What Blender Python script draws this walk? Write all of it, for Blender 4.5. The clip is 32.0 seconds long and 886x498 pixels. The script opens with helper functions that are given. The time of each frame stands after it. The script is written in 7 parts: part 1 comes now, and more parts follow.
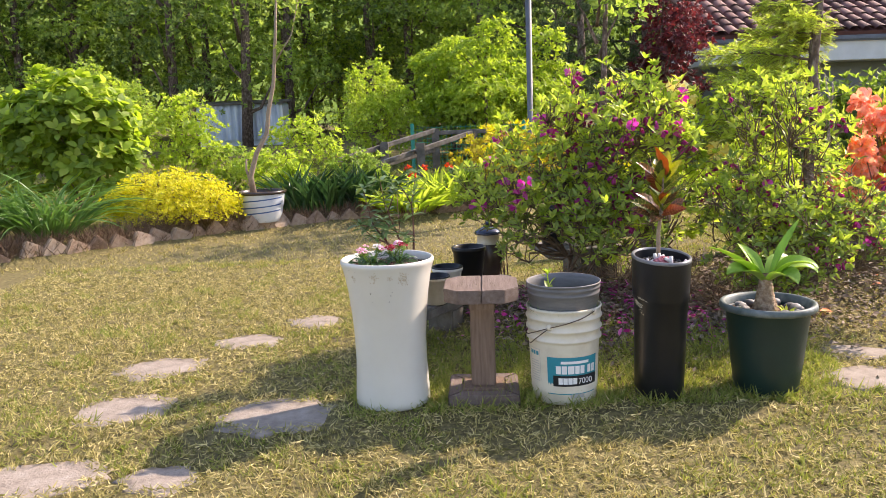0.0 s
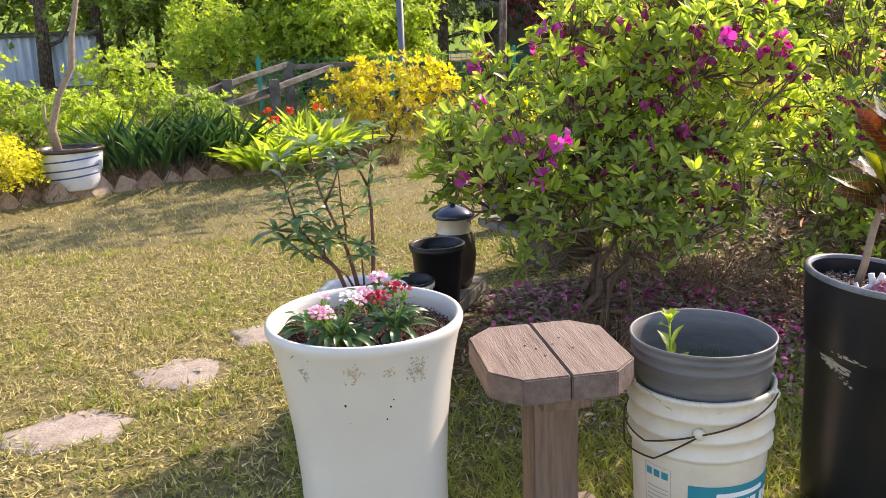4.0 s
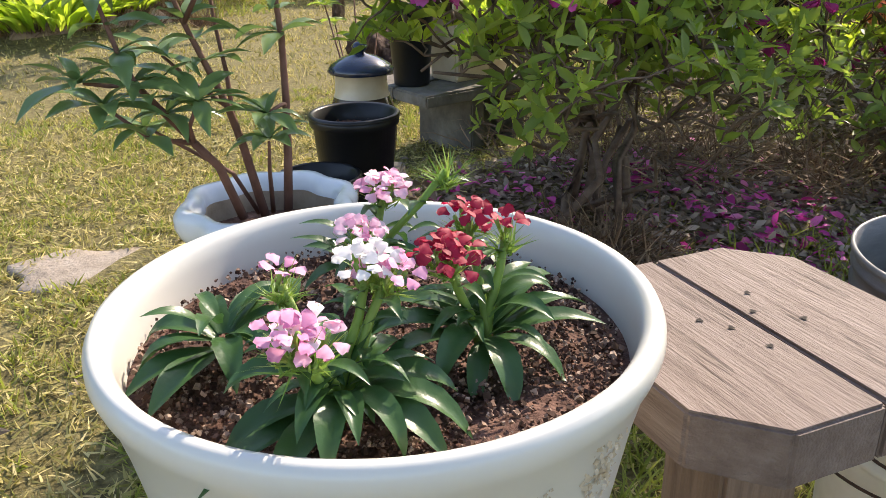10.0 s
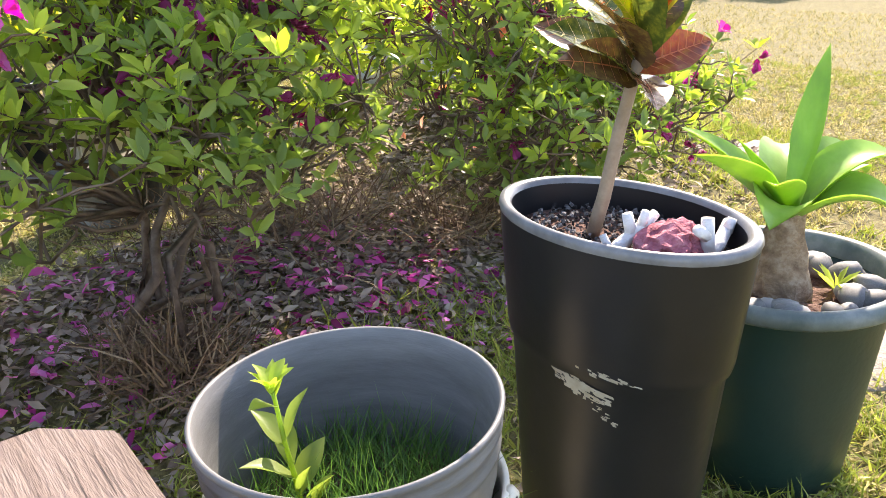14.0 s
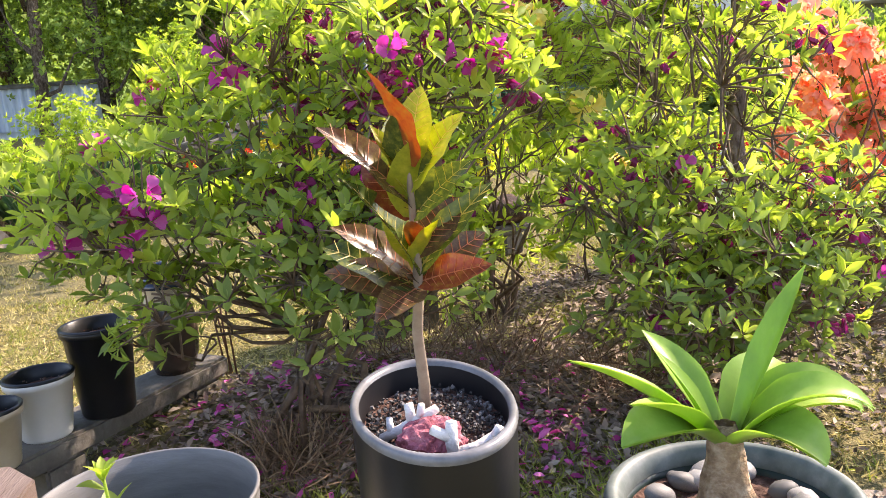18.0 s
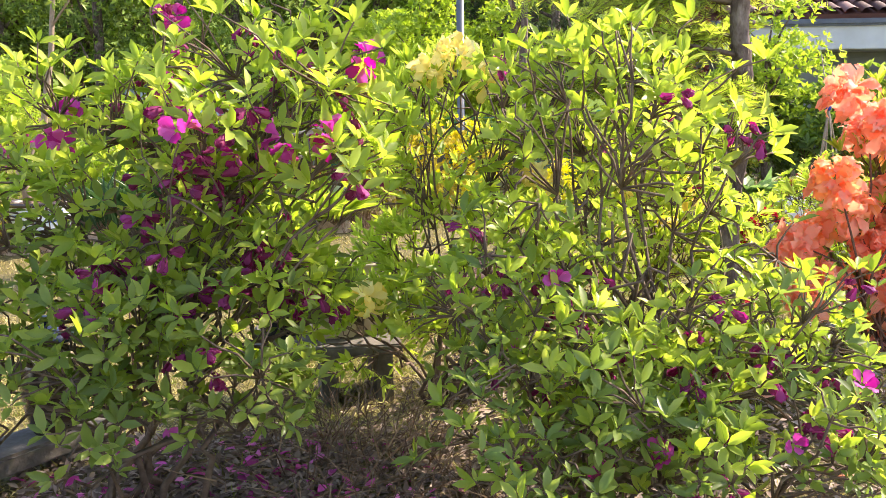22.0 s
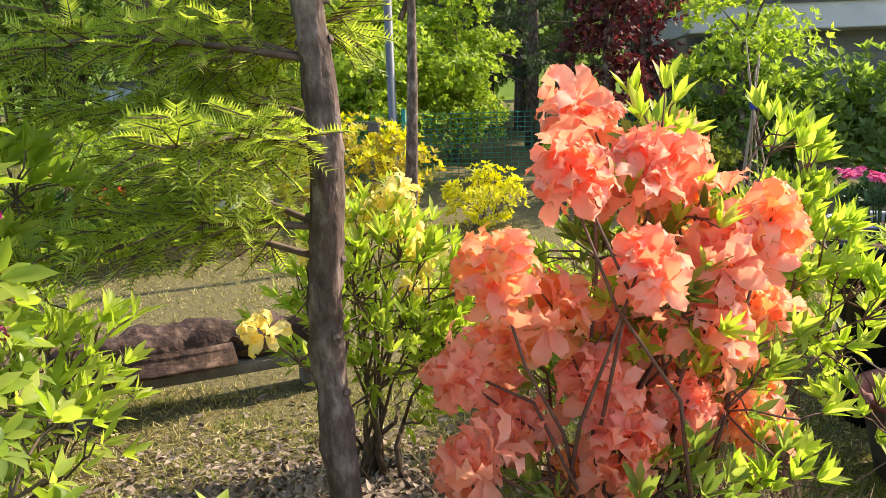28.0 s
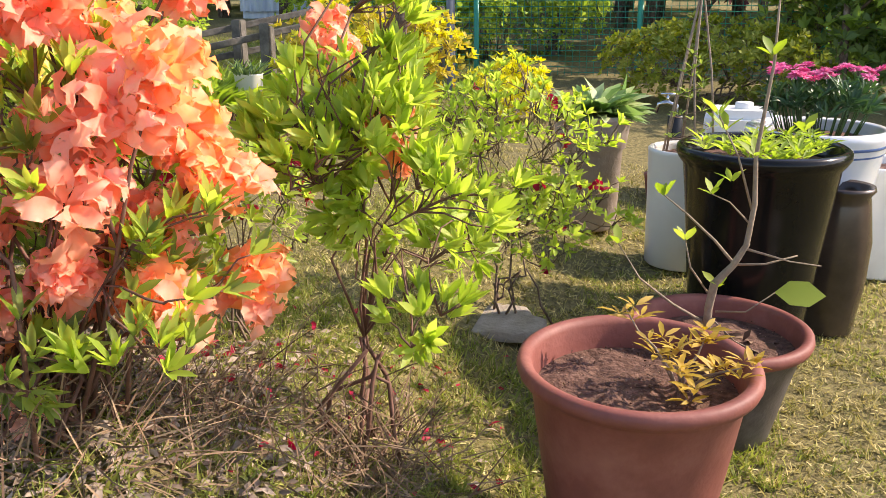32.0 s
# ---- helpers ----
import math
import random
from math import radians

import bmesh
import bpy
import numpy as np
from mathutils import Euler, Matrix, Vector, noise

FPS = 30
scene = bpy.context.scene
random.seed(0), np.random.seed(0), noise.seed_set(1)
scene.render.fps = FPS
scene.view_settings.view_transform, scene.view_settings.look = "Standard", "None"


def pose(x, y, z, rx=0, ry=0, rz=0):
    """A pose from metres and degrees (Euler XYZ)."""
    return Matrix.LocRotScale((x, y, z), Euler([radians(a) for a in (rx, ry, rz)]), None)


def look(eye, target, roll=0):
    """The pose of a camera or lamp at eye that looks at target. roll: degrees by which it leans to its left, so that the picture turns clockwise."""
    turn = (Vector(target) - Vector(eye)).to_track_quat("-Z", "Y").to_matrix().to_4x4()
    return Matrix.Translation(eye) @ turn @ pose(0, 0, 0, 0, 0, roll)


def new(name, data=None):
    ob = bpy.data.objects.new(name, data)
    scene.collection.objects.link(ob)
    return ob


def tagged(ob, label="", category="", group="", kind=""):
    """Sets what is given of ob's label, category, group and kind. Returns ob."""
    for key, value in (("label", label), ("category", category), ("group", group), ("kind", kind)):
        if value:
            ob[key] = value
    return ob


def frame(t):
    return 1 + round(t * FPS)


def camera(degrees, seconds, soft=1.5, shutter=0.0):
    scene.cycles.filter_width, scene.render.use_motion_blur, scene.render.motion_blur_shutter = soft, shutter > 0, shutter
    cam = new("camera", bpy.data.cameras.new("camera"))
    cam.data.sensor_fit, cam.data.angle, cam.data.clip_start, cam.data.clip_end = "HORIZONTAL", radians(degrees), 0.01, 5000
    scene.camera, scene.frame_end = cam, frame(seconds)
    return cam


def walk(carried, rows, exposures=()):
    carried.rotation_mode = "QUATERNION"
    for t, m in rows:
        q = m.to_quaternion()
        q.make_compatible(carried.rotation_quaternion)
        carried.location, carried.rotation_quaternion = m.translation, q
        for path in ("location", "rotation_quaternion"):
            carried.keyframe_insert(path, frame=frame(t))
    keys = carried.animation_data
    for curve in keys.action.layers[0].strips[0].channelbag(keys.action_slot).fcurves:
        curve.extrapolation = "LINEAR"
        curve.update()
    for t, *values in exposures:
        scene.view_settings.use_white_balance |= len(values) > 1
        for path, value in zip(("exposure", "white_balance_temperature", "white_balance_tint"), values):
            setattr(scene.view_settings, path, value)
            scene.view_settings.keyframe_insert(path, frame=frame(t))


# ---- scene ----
cam = camera(57.2, 32.0, soft=0.6)
PATH = [
    (0, (0.0, 0.0, 1.146), (0.0, 1.973, 0.818), -2.1),
    (0.5, (-0.052, 0.242, 1.129), (-0.005, 2.209, 0.767), -2.1),
    (1, (-0.126, 0.472, 1.112), (0.016, 2.429, 0.722), -2.4),
    (1.5, (-0.149, 0.704, 1.092), (0.039, 2.648, 0.662), -3.1),
    (2, (-0.183, 0.914, 1.08), (0.057, 2.843, 0.611), -3.3),
    (2.5, (-0.259, 1.152, 1.079), (0.06, 3.068, 0.603), -2.8),
    (3, (-0.276, 1.373, 1.073), (0.064, 3.285, 0.597), -2.5),
    (3.5, (-0.326, 1.559, 1.079), (0.046, 3.467, 0.61), -2.4),
    (5.5, (-0.451, 2.143, 1.02), (0.135, 3.932, 0.345), -3.3),
    (6, (-0.479, 2.282, 0.93), (0.27, 3.988, 0.204), -2.4),
    (6.5, (-0.47, 2.391, 0.863), (0.287, 4.08, 0.107), -2.7),
    (7, (-0.446, 2.457, 0.844), (0.315, 4.148, 0.096), -2.1),
    (7.5, (-0.42, 2.515, 0.843), (0.322, 4.214, 0.091), -1.6),
    (8, (-0.425, 2.592, 0.829), (0.288, 4.299, 0.07), -0.9),
    (8.5, (-0.438, 2.656, 0.823), (0.27, 4.361, 0.053), -0.7),
    (9, (-0.438, 2.69, 0.824), (0.298, 4.379, 0.045), -0.4),
    (9.5, (-0.43, 2.711, 0.82), (0.338, 4.384, 0.038), -0.8),
    (10, (-0.393, 2.717, 0.831), (0.395, 4.38, 0.048), -1.0),
    (10.5, (-0.345, 2.709, 0.842), (0.463, 4.365, 0.065), -1.5),
    (11, (-0.276, 2.689, 0.852), (0.583, 4.324, 0.086), -2.0),
    (11.5, (-0.197, 2.674, 0.857), (0.7, 4.292, 0.096), -2.1),
    (12, (-0.112, 2.645, 0.869), (0.854, 4.224, 0.113), -2.1),
    (12.5, (-0.036, 2.638, 0.864), (0.989, 4.184, 0.116), -2.1),
    (13, (0.018, 2.642, 0.861), (1.135, 4.124, 0.116), -1.8),
    (13.5, (0.07, 2.617, 0.873), (1.22, 4.074, 0.127), -3.0),
    (14, (0.128, 2.595, 0.884), (1.313, 4.029, 0.148), -3.1),
    (14.5, (0.205, 2.575, 0.902), (1.397, 4.004, 0.17), -3.3),
    (16.5, (0.459, 2.272, 0.922), (1.333, 4.004, 0.434), -6.4),
    (17, (0.522, 2.228, 0.939), (1.137, 4.079, 0.499), -6.2),
    (17.5, (0.611, 2.184, 0.961), (1.035, 4.093, 0.543), -5.2),
    (18, (0.749, 2.133, 0.975), (1.015, 4.076, 0.583), -4.3),
    (18.5, (0.846, 2.098, 0.992), (1.033, 4.052, 0.608), -3.3),
    (19, (0.929, 2.102, 1.02), (1.055, 4.065, 0.658), -2.3),
    (19.5, (1.011, 2.148, 1.039), (1.101, 4.117, 0.701), -1.8),
    (20, (1.091, 2.177, 1.047), (1.091, 4.149, 0.717), -1.4),
    (20.5, (1.194, 2.197, 1.058), (1.133, 4.169, 0.73), -1.3),
    (21, (1.276, 2.211, 1.067), (1.185, 4.182, 0.737), -0.9),
    (21.5, (1.354, 2.29, 1.069), (1.261, 4.26, 0.737), -0.7),
    (22, (1.434, 2.387, 1.095), (1.36, 4.356, 0.748), -0.8),
    (22.5, (1.56, 2.431, 1.114), (1.478, 4.397, 0.758), -0.9),
    (23, (1.699, 2.46, 1.121), (1.537, 4.42, 0.761), -1.2),
    (23.5, (1.767, 2.51, 1.12), (1.584, 4.467, 0.749), -1.2),
    (24, (1.827, 2.608, 1.115), (1.686, 4.567, 0.735), -1.2),
    (24.5, (1.928, 2.673, 1.101), (1.791, 4.633, 0.73), -2.2),
    (25, (2.076, 2.747, 1.104), (1.912, 4.708, 0.744), -3.1),
    (25.5, (2.177, 2.838, 1.105), (1.998, 4.798, 0.748), -3.8),
    (27.5, (2.522, 3.386, 1.155), (2.319, 5.34, 0.779), -2.1),
    (28, (2.589, 3.51, 1.165), (2.394, 5.465, 0.79), -2.0),
    (28.5, (2.743, 3.589, 1.179), (2.557, 5.544, 0.799), -1.8),
    (29, (2.938, 3.617, 1.184), (2.75, 5.569, 0.789), -1.0),
    (29.5, (3.085, 3.699, 1.173), (2.887, 5.649, 0.775), 0.4),
    (30, (3.238, 3.766, 1.161), (3.029, 5.71, 0.744), 1.4),
    (30.5, (3.495, 3.759, 1.182), (3.132, 5.679, 0.756), 0.9),
    (31, (3.679, 3.816, 1.165), (3.208, 5.695, 0.668), 0.6),
    (31.5, (3.773, 3.926, 1.101), (3.274, 5.782, 0.549), 0.4),
    (32, (3.987, 3.997, 1.018), (3.34, 5.792, 0.42), -0.5),
]
walk(cam, [(t, look(eye, target, roll)) for t, eye, target, roll in PATH], exposures=[(0, 1.24, 7000, 24), (3.5, 1.32, 7000, 23), (6, 1.45, 7050, 22), (8.5, 1.34, 6950, 18), (10.5, 1.24, 6900, 16), (12.5, 1.85, 6900, 18), (15, 1.95, 6900, 18), (18, 1.64, 6950, 23), (23, 1.64, 6900, 20), (28, 1.1, 6900, 14), (32, 1.18, 6950, 20)])

# ---- light ----
SUN_AZ, SUN_EL = 60.0, 38.0
world = bpy.data.worlds.new("world")
scene.world = world
world.use_nodes = True
wn = world.node_tree
sky = wn.nodes.new("ShaderNodeTexSky")
sky.sky_type, sky.sun_disc = "NISHITA", False
sky.sun_elevation, sky.sun_rotation = radians(SUN_EL), radians(SUN_AZ)
wn.links.new(sky.outputs[0], wn.nodes["Background"].inputs[0])
wn.nodes["Background"].inputs[1].default_value = 0.155
sun = new("sun", bpy.data.lights.new("sun", "SUN"))
sun.data.energy, sun.data.angle, sun.data.color = 3.6, radians(0.6), (1.0, 0.91, 0.76)
sun.matrix_world = look((math.sin(radians(SUN_AZ)) * 30, math.cos(radians(SUN_AZ)) * 30, math.tan(radians(SUN_EL)) * 30), (0, 0, 0))

# ---- materials ----
def mat(name, c1, c2=None, c3=None, rough=0.6, scale=12.0, bump=0.0, bscale=80.0, metal=0.0, island=0.0, glow=0.0, spec=0.4, stretch=(1, 1, 1), coat=0.0, random_ob=0.0):
    """A surface whose colour runs over c1, c2, c3 by noise (and by piece, where island > 0); glow: the share of light that a thin leaf lets through."""
    m = bpy.data.materials.new(name)
    m.use_nodes = True
    nt = m.node_tree
    b = nt.nodes["Principled BSDF"]
    tc = nt.nodes.new("ShaderNodeTexCoord")
    mp = nt.nodes.new("ShaderNodeMapping")
    mp.inputs["Scale"].default_value = stretch
    nt.links.new(tc.outputs["Object"], mp.inputs[0])
    n = nt.nodes.new("ShaderNodeTexNoise")
    n.inputs["Scale"].default_value, n.inputs["Detail"].default_value, n.inputs["Roughness"].default_value = scale, 6.0, 0.62
    nt.links.new(mp.outputs[0], n.inputs["Vector"])
    r = nt.nodes.new("ShaderNodeValToRGB")
    cols = [c for c in (c1, c2 or c1, c3) if c]
    while len(r.color_ramp.elements) < len(cols):
        r.color_ramp.elements.new(0.5)
    lo, hi = (0.28, 0.72) if island == 0 else (0.1, 0.9)
    for i, c in enumerate(cols):
        e = r.color_ramp.elements[i]
        e.position, e.color = lo + (hi - lo) * i / (len(cols) - 1), (*c, 1)
    fac = n.outputs["Fac"]
    if island > 0 or random_ob > 0:
        if island > 0:
            g = nt.nodes.new("ShaderNodeNewGeometry").outputs["Random Per Island"]
            share = island
        else:
            g = nt.nodes.new("ShaderNodeObjectInfo").outputs["Random"]
            share = random_ob
        mx = nt.nodes.new("ShaderNodeMix")
        mx.inputs["Factor"].default_value = share
        nt.links.new(fac, mx.inputs["A"])
        nt.links.new(g, mx.inputs["B"])
        fac = mx.outputs["Result"]
    nt.links.new(fac, r.inputs[0])
    nt.links.new(r.outputs[0], b.inputs["Base Color"])
    b.inputs["Roughness"].default_value, b.inputs["Metallic"].default_value = rough, metal
    b.inputs["Specular IOR Level"].default_value = spec
    if coat:
        b.inputs["Coat Weight"].default_value, b.inputs["Coat Roughness"].default_value = coat, 0.08
    if bump:
        n2 = nt.nodes.new("ShaderNodeTexNoise")
        n2.inputs["Scale"].default_value, n2.inputs["Detail"].default_value = bscale, 5.0
        nt.links.new(mp.outputs[0], n2.inputs["Vector"])
        bp = nt.nodes.new("ShaderNodeBump")
        bp.inputs["Strength"].default_value, bp.inputs["Distance"].default_value = min(1.0, bump), 0.01
        nt.links.new(n2.outputs["Fac"], bp.inputs["Height"])
        nt.links.new(bp.outputs[0], b.inputs["Normal"])
    if glow:
        tr = nt.nodes.new("ShaderNodeBsdfTranslucent")
        hs = nt.nodes.new("ShaderNodeHueSaturation")
        hs.inputs["Saturation"].default_value, hs.inputs["Value"].default_value = 1.1, 1.7
        nt.links.new(r.outputs[0], hs.inputs["Color"])
        nt.links.new(hs.outputs[0], tr.inputs["Color"])
        ms = nt.nodes.new("ShaderNodeMixShader")
        ms.inputs[0].default_value = glow
        nt.links.new(b.outputs[0], ms.inputs[1])
        nt.links.new(tr.outputs[0], ms.inputs[2])
        nt.links.new(ms.outputs[0], nt.nodes["Material Output"].inputs[0])
    return m


M_GROUND = mat("lawn_soil", (0.050, 0.040, 0.015), (0.150, 0.125, 0.046), (0.29, 0.24, 0.095), rough=0.95, scale=46, bump=0.8, bscale=120)
M_MULCH = mat("leaf_litter", (0.11, 0.075, 0.055), (0.24, 0.18, 0.135), (0.44, 0.35, 0.28), rough=0.95, scale=30, island=0.7)
M_GRASS = mat("dry_grass", (0.12, 0.12, 0.028), (0.37, 0.325, 0.115), (0.64, 0.54, 0.26), rough=0.8, scale=7.0, island=0.8, glow=0.25)
M_GRASS2 = mat("green_grass", (0.13, 0.17, 0.028), (0.25, 0.29, 0.06), (0.37, 0.37, 0.10), rough=0.7, scale=3, island=0.6, glow=0.35)
M_SLAB = mat("stone_slab", (0.20, 0.165, 0.13), (0.30, 0.25, 0.20), (0.37, 0.32, 0.265), rough=0.9, scale=14, bump=0.6, bscale=90)
M_BRICKSTONE = mat("tan_edging_stone", (0.20, 0.12, 0.08), (0.36, 0.25, 0.17), (0.46, 0.36, 0.27), rough=0.9, scale=20, bump=0.6, random_ob=0.3)
M_WHITE = mat("white_glaze", (0.58, 0.56, 0.49), (0.66, 0.645, 0.58), rough=0.3, scale=3, coat=0.3, bump=0.03, bscale=12)
M_STAIN = mat("brown_stain", (0.36, 0.29, 0.19), (0.52, 0.45, 0.33), rough=0.7, scale=60)
M_SOIL = mat("potting_soil", (0.034, 0.016, 0.011), (0.105, 0.052, 0.036), (0.22, 0.125, 0.090), rough=0.95, scale=40, bump=0.9, bscale=90)
M_PEBBLE = mat("soil_grit", (0.035, 0.017, 0.010), (0.11, 0.055, 0.034), (0.36, 0.26, 0.19), rough=0.9, island=0.85)
M_WOOD = mat("weathered_brown_wood", (0.120, 0.082, 0.063), (0.172, 0.124, 0.100), (0.225, 0.172, 0.145), rough=0.72, scale=5, bump=0.42, bscale=34, stretch=(11.0, 1.0, 11.0))
M_WOODV = mat("weathered_post_wood", (0.14, 0.088, 0.058), (0.21, 0.137, 0.095), (0.265, 0.18, 0.13), rough=0.75, scale=7, bump=0.4, bscale=30, stretch=(14, 14, 1))
M_GREYWOOD = mat("grey_old_timber", (0.07, 0.065, 0.055), (0.14, 0.125, 0.105), (0.23, 0.21, 0.18), rough=0.9, scale=9, bump=0.6, bscale=40)
# Near-black for the shade inside holes drawn as discs, and for glaze chips.
M_DARK = mat("hole_dark", (0.02, 0.014, 0.01), rough=0.9)
M_CRACK = mat("wood_crack", (0.05, 0.036, 0.028), (0.08, 0.058, 0.045), rough=0.95)
# Darker than M_TREE: the shade before the house is put into this colour.
M_CLIMB_SHADE = mat("shaded_climber_leaf", (0.06, 0.11, 0.03), (0.12, 0.19, 0.045), (0.21, 0.29, 0.075), rough=0.5, scale=0.8, island=0.6, glow=0.35)
M_GREYPLASTIC = mat("grey_scuffed_plastic", (0.11, 0.107, 0.104), (0.15, 0.147, 0.144), (0.20, 0.195, 0.19), rough=0.5, scale=9, stretch=(1, 1, 6), bump=0.1)
M_PAIL = mat("cream_pail_plastic", (0.58, 0.51, 0.38), (0.69, 0.63, 0.50), (0.75, 0.69, 0.57), rough=0.45, scale=7, bump=0.05)
M_TEAL = mat("teal_print", (0.01, 0.22, 0.28), (0.015, 0.27, 0.33), rough=0.45)
M_BLACKINK = mat("black_print", (0.012, 0.012, 0.014), rough=0.5)
M_WHITEINK = mat("white_print", (0.78, 0.78, 0.76), rough=0.5)
M_GREYINK = mat("grey_print", (0.42, 0.41, 0.38), rough=0.6)
M_WIRE = mat("rusty_wire", (0.05, 0.03, 0.02), (0.12, 0.07, 0.045), rough=0.6, metal=0.5, scale=60)
M_BLACK = mat("black_plastic", (0.009, 0.009, 0.010), (0.017, 0.017, 0.0185), rough=0.36, scale=6, bump=0.08, bscale=20, spec=0.35)
M_BLACKRIM = mat("light_grey_rim", (0.09, 0.09, 0.093), (0.24, 0.24, 0.245), rough=0.3, scale=20)
M_SCUFF = mat("grey_scuff", (0.30, 0.27, 0.20), (0.42, 0.39, 0.31), rough=0.8, scale=80)
M_GREENPOT = mat("dark_green_plastic", (0.006, 0.022, 0.019), (0.010, 0.034, 0.029), rough=0.42, scale=5, bump=0.06, spec=0.5)
M_TERRA = mat("terracotta_plastic", (0.155, 0.045, 0.034), (0.215, 0.068, 0.052), (0.30, 0.115, 0.09), rough=0.6, scale=6, bump=0.12)
M_GLOSSBLACK = mat("black_glaze", (0.006, 0.006, 0.006), (0.012, 0.011, 0.010), rough=0.16, scale=4, coat=0.1, spec=0.2)
M_BLUEWHITE = mat("blue_white_glaze", (0.50, 0.56, 0.66), (0.68, 0.70, 0.72), (0.76, 0.77, 0.77), rough=0.25, scale=6, coat=0.5)
M_BLUEGLAZE = mat("blue_glaze", (0.03, 0.07, 0.22), (0.10, 0.18, 0.38), rough=0.25, scale=12, coat=0.5)
M_NAVY = mat("navy_glaze", (0.008, 0.014, 0.035), (0.02, 0.03, 0.06), rough=0.15, coat=0.5)
M_CREAM = mat("cream_glaze", (0.45, 0.36, 0.24), (0.60, 0.52, 0.38), rough=0.3, scale=10, coat=0.3)
M_JAR = mat("brown_onggi", (0.035, 0.024, 0.018), (0.08, 0.055, 0.04), rough=0.25, scale=5, coat=0.3)
M_BARK = mat("grey_brown_bark", (0.045, 0.029, 0.022), (0.13, 0.09, 0.07), (0.34, 0.27, 0.23), rough=0.9, scale=30, bump=1.0, bscale=60, stretch=(1, 1, 0.5))
M_TWIG = mat("twig_bark", (0.07, 0.045, 0.03), (0.15, 0.10, 0.07), (0.22, 0.16, 0.115), rough=0.85, scale=30, bump=0.3)
M_REDTWIG = mat("reddish_stem", (0.10, 0.045, 0.03), (0.20, 0.10, 0.07), rough=0.7, scale=30)
M_PALETWIG = mat("pale_stem", (0.22, 0.16, 0.11), (0.36, 0.28, 0.20), rough=0.8, scale=40, bump=0.3)
M_STRAW = mat("dry_straw", (0.10, 0.058, 0.034), (0.20, 0.125, 0.075), (0.34, 0.235, 0.14), rough=0.9, island=0.8)
M_AZ = mat("azalea_leaf", (0.12, 0.18, 0.035), (0.21, 0.28, 0.055), (0.31, 0.38, 0.085), rough=0.42, scale=5, island=0.7, glow=0.5)
# Young growth and the sun behind it, both put into a lighter leaf colour.
M_AZY = mat("backlit_young_azalea_leaf", (0.22, 0.32, 0.045), (0.33, 0.42, 0.062), (0.47, 0.53, 0.11), rough=0.42, scale=5, island=0.7, glow=0.52)
M_AZD = mat("deep_green_leaf", (0.115, 0.175, 0.035), (0.19, 0.265, 0.055), (0.28, 0.35, 0.085), rough=0.36, scale=5, island=0.7, glow=0.42)
M_RHODO = mat("blue_green_leaf", (0.065, 0.115, 0.040), (0.115, 0.185, 0.062), (0.20, 0.28, 0.10), rough=0.28, scale=6, island=0.7, glow=0.22)
M_DIANTHUS = mat("dianthus_leaf", (0.024, 0.062, 0.022), (0.045, 0.105, 0.032), (0.085, 0.165, 0.042), rough=0.34, scale=14, island=0.35, glow=0.2, bump=0.15, bscale=60)
M_CLAY = mat("unglazed_tan_clay", (0.27, 0.20, 0.135), (0.36, 0.28, 0.20), (0.42, 0.34, 0.25), rough=0.9, scale=30, bump=0.2, bscale=90)
M_DEEPPINK = mat("rose_pink_petal", (0.60, 0.17, 0.36), (0.70, 0.30, 0.48), (0.78, 0.46, 0.60), rough=0.6, island=0.6, glow=0.3)
M_STALK = mat("fresh_green_stalk", (0.12, 0.22, 0.045), (0.20, 0.31, 0.06), (0.30, 0.38, 0.10), rough=0.5, scale=20, island=0.6, glow=0.25)
M_DAYLILY = mat("daylily_leaf", (0.05, 0.12, 0.03), (0.10, 0.20, 0.045), (0.18, 0.30, 0.07), rough=0.4, scale=4, island=0.6, glow=0.35)
M_LIME = mat("lime_leaf", (0.25, 0.35, 0.045), (0.36, 0.46, 0.07), (0.48, 0.55, 0.12), rough=0.5, island=0.7, glow=0.52)
M_GOLD = mat("golden_leaf", (0.42, 0.44, 0.025), (0.62, 0.58, 0.04), (0.76, 0.70, 0.11), rough=0.55, island=0.7, glow=0.4)
M_ORANGELEAF = mat("amber_leaf", (0.30, 0.28, 0.03), (0.46, 0.38, 0.05), (0.54, 0.42, 0.09), rough=0.6, island=0.7, glow=0.4)
M_TREE = mat("mid_green_foliage", (0.13, 0.20, 0.035), (0.23, 0.33, 0.06), (0.35, 0.44, 0.10), rough=0.55, scale=0.6, island=0.6, glow=0.5)
M_BRIGHT = mat("bright_green_foliage", (0.19, 0.28, 0.035), (0.30, 0.40, 0.055), (0.44, 0.51, 0.10), rough=0.55, scale=0.8, island=0.6, glow=0.5)
M_FOREST = mat("dark_forest_foliage", (0.05, 0.085, 0.025), (0.15, 0.22, 0.06), (0.36, 0.44, 0.13), rough=0.7, scale=0.5, island=0.6, glow=0.5)
M_PINE = mat("pine_needles", (0.030, 0.055, 0.022), (0.06, 0.10, 0.035), (0.12, 0.16, 0.06), rough=0.6, island=0.7, glow=0.15)
M_YEW = mat("yew_needles", (0.20, 0.28, 0.04), (0.33, 0.41, 0.07), (0.52, 0.56, 0.13), rough=0.45, scale=3, island=0.5, glow=0.6)
M_MAROON = mat("maroon_foliage", (0.045, 0.014, 0.016), (0.10, 0.022, 0.024), (0.19, 0.042, 0.042), rough=0.55, island=0.7, glow=0.35)
M_PINK = mat("magenta_petal", (0.36, 0.022, 0.20), (0.48, 0.055, 0.30), (0.58, 0.15, 0.42), rough=0.6, island=0.8, glow=0.4)
